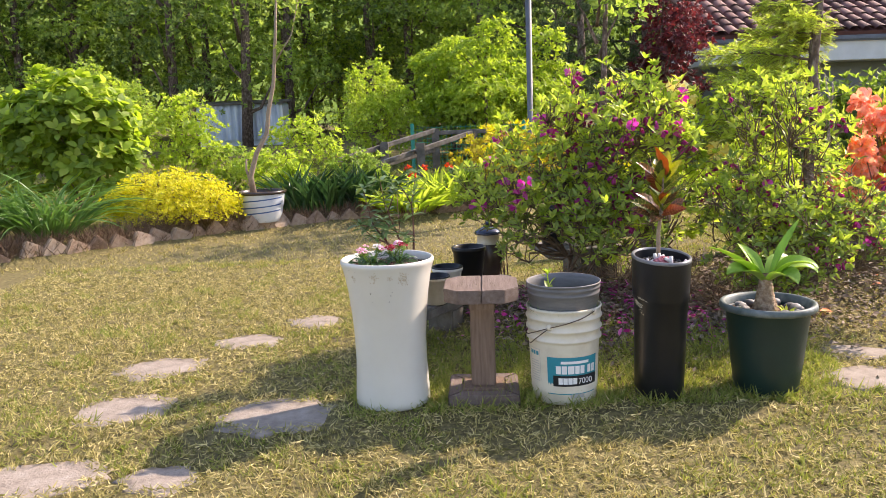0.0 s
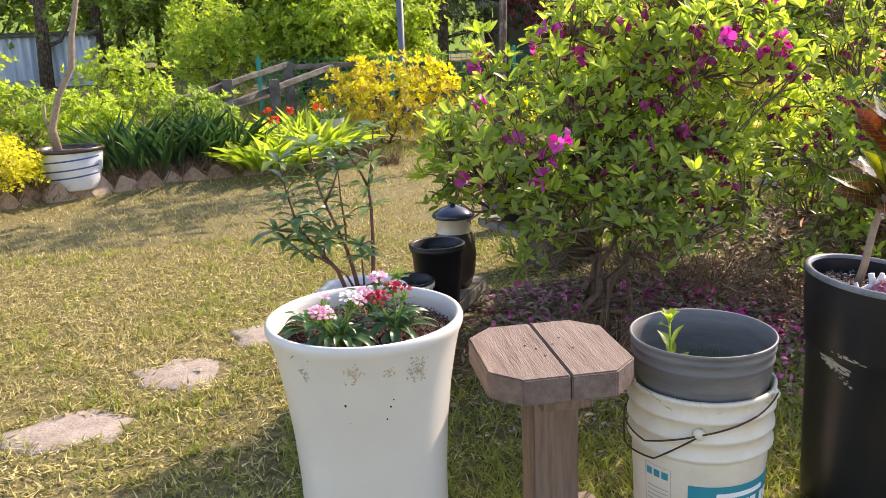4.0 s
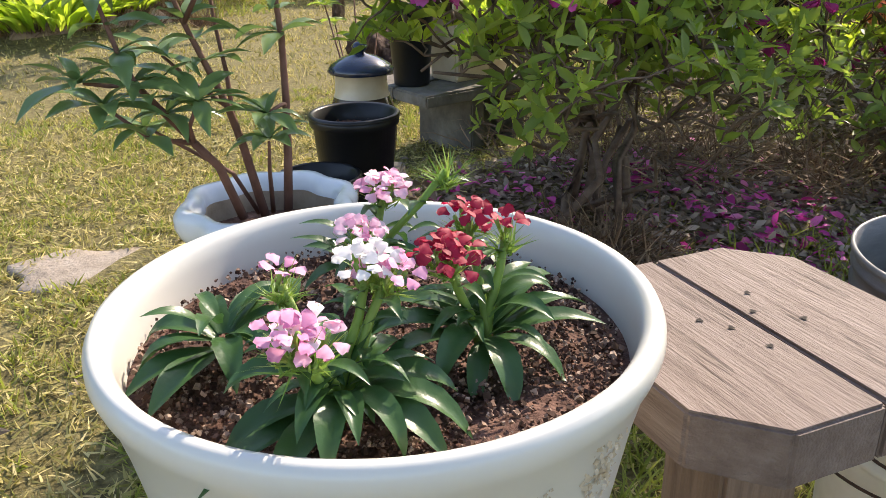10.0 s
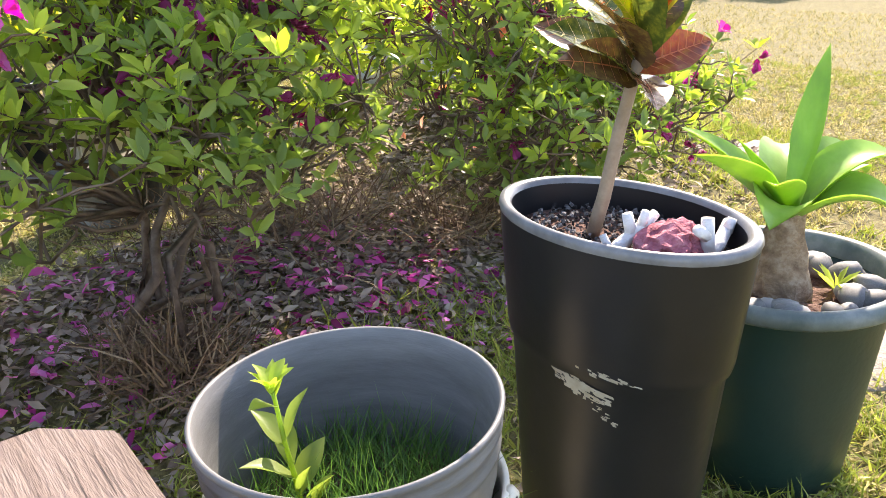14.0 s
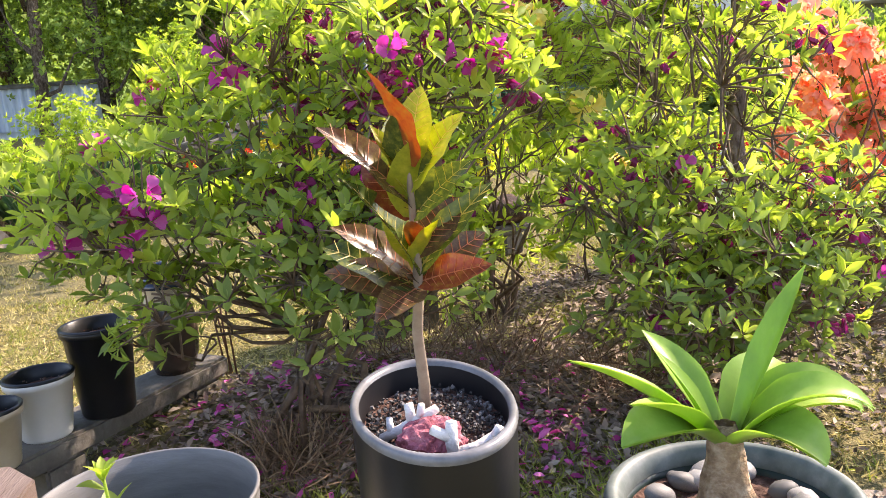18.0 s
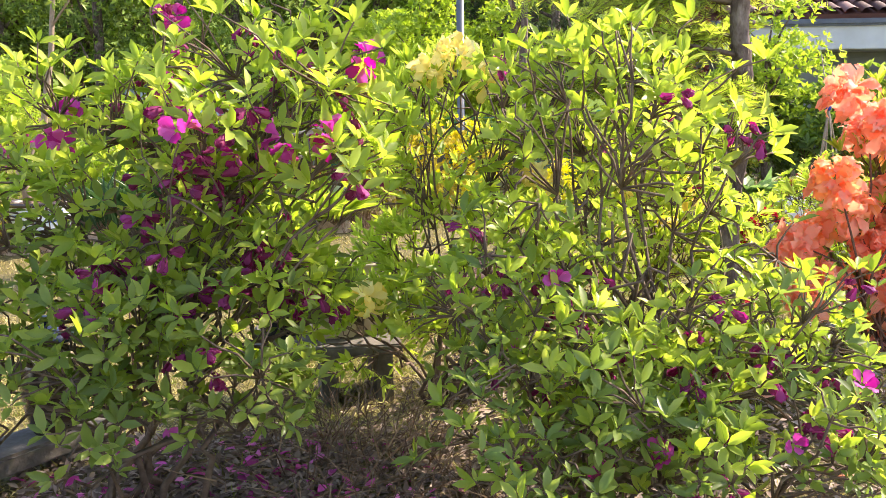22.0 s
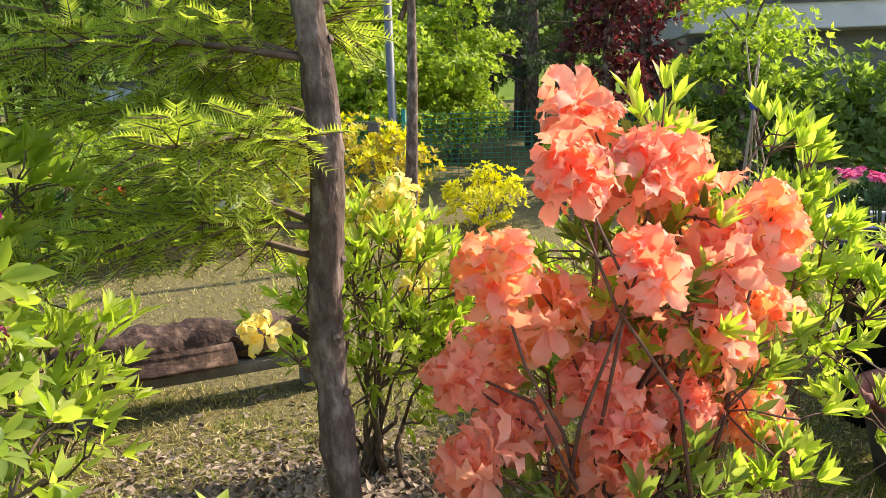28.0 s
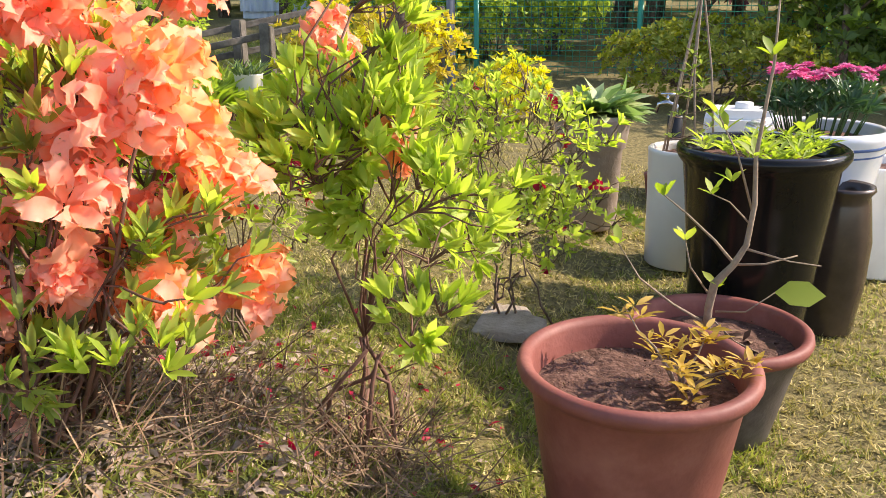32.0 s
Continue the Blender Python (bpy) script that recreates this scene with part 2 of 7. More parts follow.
M_WILT = mat("wilted_purple_petal", (0.17, 0.018, 0.065), (0.30, 0.030, 0.15), (0.42, 0.07, 0.27), rough=0.7, island=0.8, glow=0.3)
M_FALLEN = mat("fallen_pink_petal", (0.50, 0.05, 0.28), (0.66, 0.11, 0.40), (0.78, 0.28, 0.56), rough=0.7, island=0.8, glow=0.2)
M_CORAL = mat("coral_petal", (0.80, 0.27, 0.14), (0.85, 0.39, 0.26), (0.89, 0.54, 0.43), rough=0.6, scale=26, island=0.4, glow=0.38)
M_CORALY = mat("orange_blotch_petal", (0.84, 0.36, 0.11), (0.88, 0.47, 0.23), (0.91, 0.60, 0.43), rough=0.6, scale=26, island=0.45, glow=0.38)
M_YELLOW = mat("yellow_petal", (0.82, 0.60, 0.12), (0.86, 0.73, 0.26), (0.88, 0.80, 0.44), rough=0.6, scale=12, island=0.6, glow=0.4)
M_RED = mat("red_petal", (0.26, 0.003, 0.022), (0.40, 0.008, 0.045), rough=0.6, island=0.6, glow=0.3)
M_ORANGERED = mat("lily_red_petal", (0.62, 0.05, 0.015), (0.78, 0.10, 0.03), rough=0.6, island=0.6, glow=0.3)
M_PALEPINK = mat("pale_pink_petal", (0.70, 0.25, 0.42), (0.78, 0.44, 0.57), (0.84, 0.68, 0.73), rough=0.6, island=0.8, glow=0.35)
M_WHITEPETAL = mat("white_petal", (0.74, 0.66, 0.66), (0.82, 0.80, 0.76), rough=0.6, island=0.6, glow=0.3)
M_MUM = mat("rose_mum_petal", (0.48, 0.05, 0.19), (0.66, 0.14, 0.32), (0.76, 0.32, 0.48), rough=0.6, island=0.8, glow=0.3)
M_CORALROCK = mat("white_coral", (0.62, 0.58, 0.54), (0.76, 0.73, 0.70), rough=0.85, scale=40, bump=0.5)
M_PINKROCK = mat("pink_porous_rock", (0.16, 0.03, 0.045), (0.40, 0.12, 0.15), (0.55, 0.26, 0.28), rough=0.9, scale=45, bump=1.0, bscale=90)
M_STONE = mat("grey_pebble", (0.10, 0.098, 0.094), (0.19, 0.185, 0.18), (0.32, 0.31, 0.30), rough=0.6, scale=10, random_ob=0.6)
M_GRAVEL = mat("grey_gravel", (0.018, 0.015, 0.013), (0.045, 0.04, 0.036), (0.20, 0.19, 0.18), rough=0.9, island=0.9)
M_AGAVE = mat("agave_leaf", (0.17, 0.30, 0.045), (0.26, 0.42, 0.06), (0.38, 0.52, 0.11), rough=0.35, scale=4, glow=0.3, stretch=(3, 3, 1))
M_STUMP = mat("peeling_stump", (0.10, 0.055, 0.03), (0.30, 0.20, 0.12), (0.52, 0.41, 0.29), rough=0.9, scale=34, bump=1.0, bscale=60, stretch=(1, 1, 1.3))
M_CROT_G = mat("croton_green_leaf", (0.035, 0.06, 0.016), (0.09, 0.12, 0.024), (0.28, 0.28, 0.04), rough=0.24, scale=11, glow=0.25)
M_CROT_R = mat("croton_red_leaf", (0.12, 0.026, 0.018), (0.22, 0.055, 0.022), (0.26, 0.15, 0.03), rough=0.24, scale=11, glow=0.3)
M_CROT_O = mat("croton_orange_leaf", (0.17, 0.030, 0.014), (0.28, 0.065, 0.02), (0.24, 0.14, 0.03), rough=0.28, scale=11, glow=0.16)
M_CROT_D = mat("croton_maroon_leaf", (0.08, 0.026, 0.018), (0.11, 0.065, 0.028), (0.23, 0.16, 0.04), rough=0.22, scale=11, glow=0.2)
M_CROT_Y = mat("croton_yellow_leaf", (0.22, 0.25, 0.02), (0.34, 0.36, 0.03), (0.46, 0.44, 0.05), rough=0.3, scale=9, glow=0.35)
M_VEIN = mat("croton_vein", (0.55, 0.42, 0.07), (0.62, 0.50, 0.14), rough=0.4, glow=0.2)
M_VEINR = mat("croton_red_vein", (0.46, 0.13, 0.05), (0.55, 0.22, 0.10), rough=0.4, glow=0.2)
M_HOSTA = mat("hosta_leaf", (0.12, 0.22, 0.06), (0.22, 0.34, 0.10), (0.58, 0.62, 0.38), rough=0.5, island=0.7, glow=0.3)
M_AMBER = mat("amber_maple_leaf", (0.30, 0.20, 0.02), (0.46, 0.32, 0.04), (0.52, 0.36, 0.10), rough=0.5, island=0.7, glow=0.35)
M_ROOF = mat("clay_tile", (0.07, 0.028, 0.022), (0.14, 0.055, 0.045), (0.24, 0.13, 0.11), rough=0.7, scale=6, bump=0.3, random_ob=0.6)
M_SIDING = mat("grey_siding", (0.16, 0.17, 0.17), (0.24, 0.25, 0.25), rough=0.7, scale=3, bump=0.1)
M_FASCIA = mat("white_fascia", (0.52, 0.52, 0.50), (0.66, 0.66, 0.64), rough=0.5, scale=2)
M_BRICKRED = mat("red_brick_wall", (0.22, 0.09, 0.06), (0.34, 0.15, 0.10), rough=0.85, scale=8, bump=0.3)
M_FENCE = mat("green_fence_paint", (0.008, 0.20, 0.13), (0.014, 0.27, 0.17), rough=0.4)
M_POLE = mat("grey_blue_pole", (0.09, 0.10, 0.12), (0.15, 0.165, 0.19), rough=0.5, scale=5)
M_SHEET = mat("blue_white_sheet", (0.34, 0.42, 0.56), (0.56, 0.62, 0.70), (0.70, 0.73, 0.76), rough=0.45, scale=3, stretch=(4, 4, 0.5))
M_ROPE = mat("blue_tie", (0.02, 0.05, 0.32), rough=0.6)
M_CHIP = mat("chrome_tap", (0.5, 0.52, 0.54), rough=0.25, metal=1.0)
M_BOXWHITE = mat("white_plastic_box", (0.66, 0.66, 0.64), (0.78, 0.78, 0.76), rough=0.5, scale=5)

# ---- mesh helpers ----
rng = np.random.default_rng(7)


def mesh(name, V, F, material, parent=None, label="", smooth=True, at=None):
    me = bpy.data.meshes.new(name)
    me.from_pydata(np.asarray(V, float).tolist(), [], [list(map(int, f)) for f in F])
    me.materials.append(material)
    if smooth:
        me.polygons.foreach_set("use_smooth", np.ones(len(me.polygons), bool))
    me.update()
    ob = new(name, me)
    if parent is not None:
        ob.parent = parent
    if at is not None:
        ob.matrix_basis = at
    if label:
        ob["label"] = label
    return ob


def share(name, me, parent, at, label=""):
    """One more object on the same mesh."""
    ob = new(name, me)
    ob.parent, ob.matrix_basis = parent, at
    if label:
        ob["label"] = label
    return ob


def thing(name, x, y, z, label, category, group="", rz=0.0, kind=""):
    ob = new(name)
    ob.matrix_basis = pose(x, y, z, 0, 0, rz)
    ob.empty_display_size = 0.1
    return tagged(ob, label, category, group, kind)


def part(name, bm, material, parent, label=""):
    """One mesh object from a bmesh, under a thing or a part."""
    me = bpy.data.meshes.new(name)
    bm.to_mesh(me)
    bm.free()
    me.materials.append(material)
    ob = new(name, me)
    ob.parent = parent
    if label:
        ob["label"] = label
    return ob


def lathe(profile, seg=48, squash=1.0, wave=None):
    """A turned shape: rings of (radius, height). wave(angle, height): a factor on the radius."""
    V, F, n = [], [], len(profile)
    for r, h in profile:
        for s in range(seg):
            a = 2 * math.pi * s / seg
            k = wave(a, h) if wave else 1.0
            V.append((r * k * math.cos(a), r * k * math.sin(a) * squash, h))
    for i in range(n - 1):
        for s in range(seg):
            t = (s + 1) % seg
            F.append((i * seg + s, i * seg + t, (i + 1) * seg + t, (i + 1) * seg + s))
    return V, F


def disc(r, z, seg=48, rings=6, bumps=0.0, wave=None):
    V, F = [(0, 0, z)], []
    for i in range(1, rings + 1):
        for s in range(seg):
            a = 2 * math.pi * s / seg
            k = wave(a, z) if wave else 1.0
            rr = r * k * i / rings
            x, y = rr * math.cos(a), rr * math.sin(a)
            V.append((x, y, z + (bumps * noise.noise((x * 22, y * 22, z)) if i < rings else 0)))
    for s in range(seg):
        F.append((0, 1 + s, 1 + (s + 1) % seg))
    for i in range(rings - 1):
        for s in range(seg):
            t = (s + 1) % seg
            F.append((1 + i * seg + s, 1 + (i + 1) * seg + s, 1 + (i + 1) * seg + t, 1 + i * seg + t))
    return V, F


def tubes(paths, seg=6):
    """Tapered tubes in one mesh: each path is a list of ((x, y, z), radius)."""
    V, F = [], []
    for path in paths:
        base = len(V)
        pts = [np.array(p, float) for p, _ in path]
        for i, (p, r) in enumerate(path):
            d = pts[min(i + 1, len(pts) - 1)] - pts[max(i - 1, 0)]
            d = d / (np.linalg.norm(d) + 1e-9)
            u = np.cross(d, (0.31, 0.87, 0.13) if abs(d[2]) > 0.8 else (0, 0, 1))
            u /= np.linalg.norm(u) + 1e-9
            v = np.cross(d, u)
            for s in range(seg):
                a = 2 * math.pi * s / seg
                V.append(tuple(pts[i] + r * (math.cos(a) * u + math.sin(a) * v)))
        n = len(path)
        for i in range(n - 1):
            for s in range(seg):
                t = (s + 1) % seg
                F.append((base + i * seg + s, base + i * seg + t, base + (i + 1) * seg + t, base + (i + 1) * seg + s))
        F.append([base + (n - 1) * seg + s for s in range(seg)])
        F.append([base + s for s in reversed(range(seg))])
    return V, F


def box(name, size, material, parent, at, bevel=0.006, label="", segments=2):
    bm = bmesh.new()
    bmesh.ops.create_cube(bm, size=1.0)
    bmesh.ops.scale(bm, vec=size, verts=bm.verts)
    if bevel:
        bmesh.ops.bevel(bm, geom=bm.edges[:], offset=bevel, segments=segments, affect="EDGES")
    ob = part(name, bm, material, parent, label)
    ob.matrix_basis = at
    return ob


# leaf shapes, along +y, face up
def leaf(w=0.39, fold=0.10, droop=0.10, fine=True):
    """A blade 1 long, folded along its rib."""
    ys, ws = ([0, 0.28, 0.66, 1.0], [0.06, 0.86, 0.90, 0.0]) if fine else ([0, 0.5, 1.0], [0.05, 1.0, 0.0])
    V, F = [], []
    for y, k in zip(ys, ws):
        z = -droop * y * y
        V += [(-w / 2 * k, y, z + fold * k), (0, y, z), (w / 2 * k, y, z + fold * k)]
    for i in range(len(ys) - 1):
        a, b = 3 * i, 3 * i + 3
        if i == len(ys) - 2:
            F += [(a, a + 1, b + 1), (a + 1, a + 2, b + 1)]
        else:
            F += [(a, a + 1, b + 1), (a, b + 1, b), (a + 1, a + 2, b + 2), (a + 1, b + 2, b + 1)]
    used = sorted({i for f in F for i in f})
    at = {o: n for n, o in enumerate(used)}
    return np.array([V[i] for i in used]), np.array([[at[i] for i in f] for f in F])


LEAF, LEAF_ROUND, LEAF_LONG, LEAF_CHEAP = leaf(), leaf(0.5, 0.1, 0.15), leaf(0.2, 0.06, 0.2), leaf(0.42, 0.08, 0.1, fine=False)
LEAF_FAR = (np.array([(0, 0, 0), (0.24, 0.5, 0.05), (0, 1, -0.08), (-0.24, 0.5, 0.05)], float), np.array([(0, 1, 2), (0, 2, 3)]))
BLADE = (np.array([(-0.5, 0, 0), (0.5, 0, 0), (0.32, 0.55, -0.03), (-0.32, 0.55, -0.03), (0, 1.0, -0.22)], float), np.array([(0, 1, 2), (0, 2, 3), (3, 2, 4)]))
NEEDLE = (np.array([(-0.5, 0, 0), (0.5, 0, 0), (0, 1, 0)], float), np.array([(0, 1, 2)]))


def unit(v):
    return v / (np.linalg.norm(v, axis=-1, keepdims=True) + 1e-9)


def spread(shape, pos, way, size, up=None, width=None, twist=0.5):
    """Copies of a shape in one mesh: at pos, along way, their faces towards up (and a random twist about way)."""
    V0, F0 = shape
    pos, way = np.asarray(pos, float), unit(np.asarray(way, float))
    n = len(pos)
    size = np.broadcast_to(size, (n,)).astype(float)
    width = size if width is None else np.broadcast_to(width, (n,)).astype(float)
    up = np.tile((0, 0, 1.0), (n, 1)) if up is None else np.asarray(up, float)
    up = unit(up + twist * rng.normal(size=(n, 3)))
    x = unit(np.cross(way, up))
    z = np.cross(x, way)
    V = (pos[:, None] + V0[None, :, :1] * (x * width[:, None])[:, None] + V0[None, :, 1:2] * (way * size[:, None])[:, None]
         + V0[None, :, 2:] * (z * size[:, None])[:, None])
    F = F0[None] + (np.arange(n) * len(V0))[:, None, None]
    return V.reshape(-1, 3), F.reshape(-1, F0.shape[1])


def joined(*pairs):
    Vs, Fs, n = [], [], 0
    for V, F in pairs:
        Vs.append(np.asarray(V, float))
        Fs += [tuple(int(i) + n for i in f) for f in F]
        n += len(V)
    return np.concatenate(Vs), Fs


def whorls(tips, ways, leaves, size, shape=LEAF, splay=1.0, spreadout=0.35):
    """Rosettes of leaves round each tip."""
    tips, ways = np.asarray(tips), unit(np.asarray(ways))
    n = len(tips)
    a = rng.uniform(0, 2 * np.pi, (n, 1)) + np.arange(leaves) * 2 * np.pi / leaves + rng.normal(0, 0.25, (n, leaves))
    u = unit(np.cross(ways, np.tile((0.3, 0.2, 0.93), (n, 1))))
    v = np.cross(ways, u)
    side = np.cos(a)[..., None] * u[:, None] + np.sin(a)[..., None] * v[:, None]
    k = splay * rng.uniform(0.6, 1.3, (n, leaves, 1))
    way = unit(ways[:, None] + k * side)
    up = unit(ways[:, None] - 0.5 * side + 0.01)
    pos = tips[:, None] + 0.004 * side
    s = size * rng.uniform(1 - spreadout, 1 + spreadout, (n, leaves))
    return spread(shape, pos.reshape(-1, 3), way.reshape(-1, 3), s.ravel(), up.reshape(-1, 3), twist=0.25)


def lumps_tips(lumps, n, shell=0.7, uneven=0.22, rough=2.6):
    """Tips and outward ways in the shells of several ellipsoids (x, y, z, rx, ry, rz), with an uneven outline."""
    vol = np.array([(l[3] * l[4] * l[5]) ** 0.67 for l in lumps])
    out, way = [], []
    for l, k in zip(lumps, vol / vol.sum()):
        m = max(4, int(n * k))
        d = unit(rng.normal(size=(m, 3)))
        d[:, 2] = np.where(rng.random(m) < 0.55, np.abs(d[:, 2]), d[:, 2])
        f = np.array([noise.noise(Vector((d[i] * rough + np.array(l[:3]) * 3).tolist())) for i in range(m)])
        r = (shell + (1.02 - shell) * rng.random(m) ** 0.6) * (1 + uneven * 1.6 * f)
        out.append(np.array(l[:3]) + d * np.array(l[3:6]) * r[:, None])
        way.append(unit(d + (0, 0, 0.75)))
    return np.concatenate(out), np.concatenate(way)


def stems(base, tips, r0=0.012, r1=0.0025, bend=0.12, foot=0.05):
    """Bent stems from round a foot to each tip."""
    base = np.array(base, float)
    out = []
    for tip in tips:
        b = base + np.append(rng.normal(0, foot, 2), 0)
        d = min(1.0, np.linalg.norm(tip - b) * 1.6)
        mid1 = b + (tip - b) * 0.33 + d * np.array([*rng.normal(0, bend * 0.4, 2), abs(rng.normal(0.05, 0.03))])
        mid2 = b + (tip - b) * 0.68 + d * np.array([*rng.normal(0, bend * 0.5, 2), rng.normal(0.02, 0.02)])
        out.append([(b, r0), (mid1, r0 * 0.75 + r1 * 0.25), (mid2, r0 * 0.4 + r1 * 0.6), (tip, r1)])
    return out


def branching(tips, mains=7, nodes=45, r0=0.012, foot=0.06, twig=0.0022, hang=0.0):
    """Main stems from the foot, side branches from them, a twig to every tip."""
    tips = np.asarray(tips)
    near_tip = tips[rng.choice(len(tips), min(max(nodes, len(tips) // 4), len(tips)), replace=False)] * (0.88, 0.88, 0.91) + rng.normal(0, 0.012, 3)
    nd = near_tip[rng.choice(len(near_tip), min(nodes, len(near_tip)), replace=False)] * (0.74, 0.74, 0.80)
    mn = nd[rng.choice(len(nd), min(mains, len(nd)), replace=False)] * (0.5, 0.5, 0.52)
    out = []
    def bent(a, b, ra, rb, k):
        d = np.linalg.norm(b - a)
        m1 = a + (b - a) * 0.35 + rng.normal(0, k * d, 3) + (0, 0, 0.06 * d)
        m2 = a + (b - a) * 0.70 + rng.normal(0, k * d, 3) + (0, 0, 0.04 * d)
        return [(a, ra), (m1, ra * 0.7 + rb * 0.3), (m2, ra * 0.35 + rb * 0.65), (b, rb)]
    for q in mn:
        out.append(bent(np.append(rng.normal(0, foot, 2), -0.03), q, r0, r0 * 0.62, 0.10))
    near = lambda pts, q: pts[np.argmin(((pts - q) ** 2).sum(1))]
    for q in nd:
        out.append(bent(near(mn, q), q, r0 * 0.5, r0 * 0.26, 0.09))
    for q in near_tip:
        out.append(bent(near(nd, q), q, r0 * 0.24, twig * 1.3, 0.08))
    for q in tips:
        out.append(bent(near(near_tip, q), q, twig * 1.2, twig * 0.7, 0.06))
    return out


def height(x, y):
    """The ground: a flat lawn, a mound under the shrubs, a rise behind."""
    z = 0.17 * math.exp(-((x - 0.75) / 0.9) ** 2 - ((y - 4.4) / 0.5) ** 2)
    z += 0.30 * math.exp(-((x - 2.45) / 0.85) ** 2 - ((y - 5.0) / 0.6) ** 2)
    u = max(0.0, min(1.0, (x - 2.9) / 0.7))
    v = max(0.0, min(1.0, (y - 7.2) / 3.0))
    z -= 0.22 * u * u * (3 - 2 * u) * (1 - 0.7 * v * v * (3 - 2 * v))
    w = max(0.0, min(1.0, (2.98 - y) / 0.3))
    z -= 0.032 * w * w * (3 - 2 * w)
    if y > 9.5:
        z += 0.05 * min(y - 9.5, 12.0)
    if x < 0.6:
        s = (y - (6.85 + 0.86 * (x + 3.6) if x < -1.6 else 8.55 + 0.3 * (x + 1.6))) / 0.25
        z += 0.16 / (1 + math.exp(-max(-30, min(30, s * 2.5))))
    return z

# ---- ground ----
def ground():
    def axis(lo, hi, fine_lo, fine_hi, step):
        a = list(np.arange(fine_lo, fine_hi + 1e-6, step))
        s, v = step, fine_hi
        while v < hi:
            s *= 1.25
            v += s
            a.append(min(v, hi))
        s, v = step, fine_lo
        while v > lo:
            s *= 1.25
            v -= s
            a.insert(0, max(v, lo))
        return a
    xs, ys = axis(-400, 400, -5, 7, 0.12), axis(-400, 600, -1, 12, 0.12)
    V = [(x, y, height(x, y) + 0.008 * noise.noise((x * 2.1, y * 2.1, 0)) - 0.004) for y in ys for x in xs]
    n = len(xs)
    F = [(j * n + i, j * n + i + 1, (j + 1) * n + i + 1, (j + 1) * n + i) for j in range(len(ys) - 1) for i in range(n - 1)]
    return tagged(mesh("ground", V, F, M_GROUND), "dry yellow-green lawn and garden soil", "ground", kind="structure")


ground()

SLABS = [(-1.02, 4.15, 0.20, 0.13), (-1.36, 3.74, 0.22, 0.16), (-1.34, 3.18, 0.24, 0.17), (-0.68, 3.06, 0.26, 0.19), (-1.42, 2.62, 0.24, 0.16), (-0.98, 2.58, 0.14, 0.11),
         (-0.70, 4.47, 0.21, 0.13), (-0.40, 4.74, 0.2, 0.13), (1.78, 3.24, 0.24, 0.17), (1.92, 3.62, 0.18, 0.14), (3.0, 4.15, 0.2, 0.16), (3.6, 4.7, 0.18, 0.14), (4.6, 5.9, 0.22, 0.16), (3.2, 6.6, 0.2, 0.15)]


def on_slab(x, y, grow=1.05):
    return any(((x - a) / (rx * grow)) ** 2 + ((y - b) / (ry * grow)) ** 2 < 1 for a, b, rx, ry in SLABS)


for k, (x, y, rx, ry) in enumerate(SLABS):
    seg = 26
    V, F = [], []
    for h, g in ((-0.03, 1.0), (0.0, 1.0), (0.005, 0.95), (0.006, 0.6)):
        for s in range(seg):
            a = 2 * math.pi * s / seg
            w = 1 + 0.34 * noise.noise((math.cos(a) * 1.7 + 9 * k, math.sin(a) * 1.7, 0)) + 0.12 * noise.noise((math.cos(a) * 5 + 9 * k, math.sin(a) * 6, 3))
            V.append((rx * g * w * math.cos(a), ry * g * w * math.sin(a), h))
    for i in range(3):
        for s in range(seg):
            t = (s + 1) % seg
            F.append((i * seg + s, i * seg + t, (i + 1) * seg + t, (i + 1) * seg + s))
    F.append([3 * seg + s for s in range(seg)])
    ob = mesh("stepping_stone", V, F, M_SLAB, at=pose(x, y, height(x, y) - 0.006, 0, 0, 25 * math.sin(k * 7)))
    tagged(ob, "flat grey stepping stone sunk into the dry lawn", "stone", "stepping stones")


def in_bed(x, y):
    """How far a place lies in the mulched bed under the shrubs."""
    return math.exp(-((x - 0.85) / 0.95) ** 4 - ((y - 4.25) / 0.55) ** 4) + math.exp(-((x - 2.3) / 0.95) ** 4 - ((y - 5.0) / 1.0) ** 4)


def lawn(name, n, x0, x1, y0, y1, blades, hgt, material, label, keep):
    P, S = [], []
    while len(P) < n:
        x, y = rng.uniform(x0, x1), rng.uniform(y0, y1)
        if noise.noise((x * 13, y * 13, 21)) + 0.6 * noise.noise((x * 31, y * 31, 8)) < -0.22 or on_slab(x, y, 0.80 + 0.22 * noise.noise((x * 9, y * 9, 7))) or not keep(x, y):
            continue
        P.append((x, y, height(x, y) - 0.004))
        S.append(hgt * (1 + 0.5 * noise.noise((x * 1.5, y * 1.5, 4))))
    P, S = np.repeat(P, blades, 0), np.repeat(S, blades) * rng.uniform(0.5, 1.35, n * blades)
    P[:, :2] += rng.normal(0, 0.010, (len(P), 2))
    way = np.stack([*rng.normal(0, 0.62, (2, len(P))), rng.uniform(0.45, 1.1, len(P))], 1)
    near = x0 < 2 and y1 < 7 or y1 == 9.0 and hgt < 0.039
    V, F = spread(BLADE if near else NEEDLE, P, way, S, width=(0.0042 if near else 0.0055) * rng.uniform(0.7, 1.5, len(P)), twist=1.5)
    return tagged(mesh(name, V, F, material, smooth=False), label, "grass", kind="stuff")


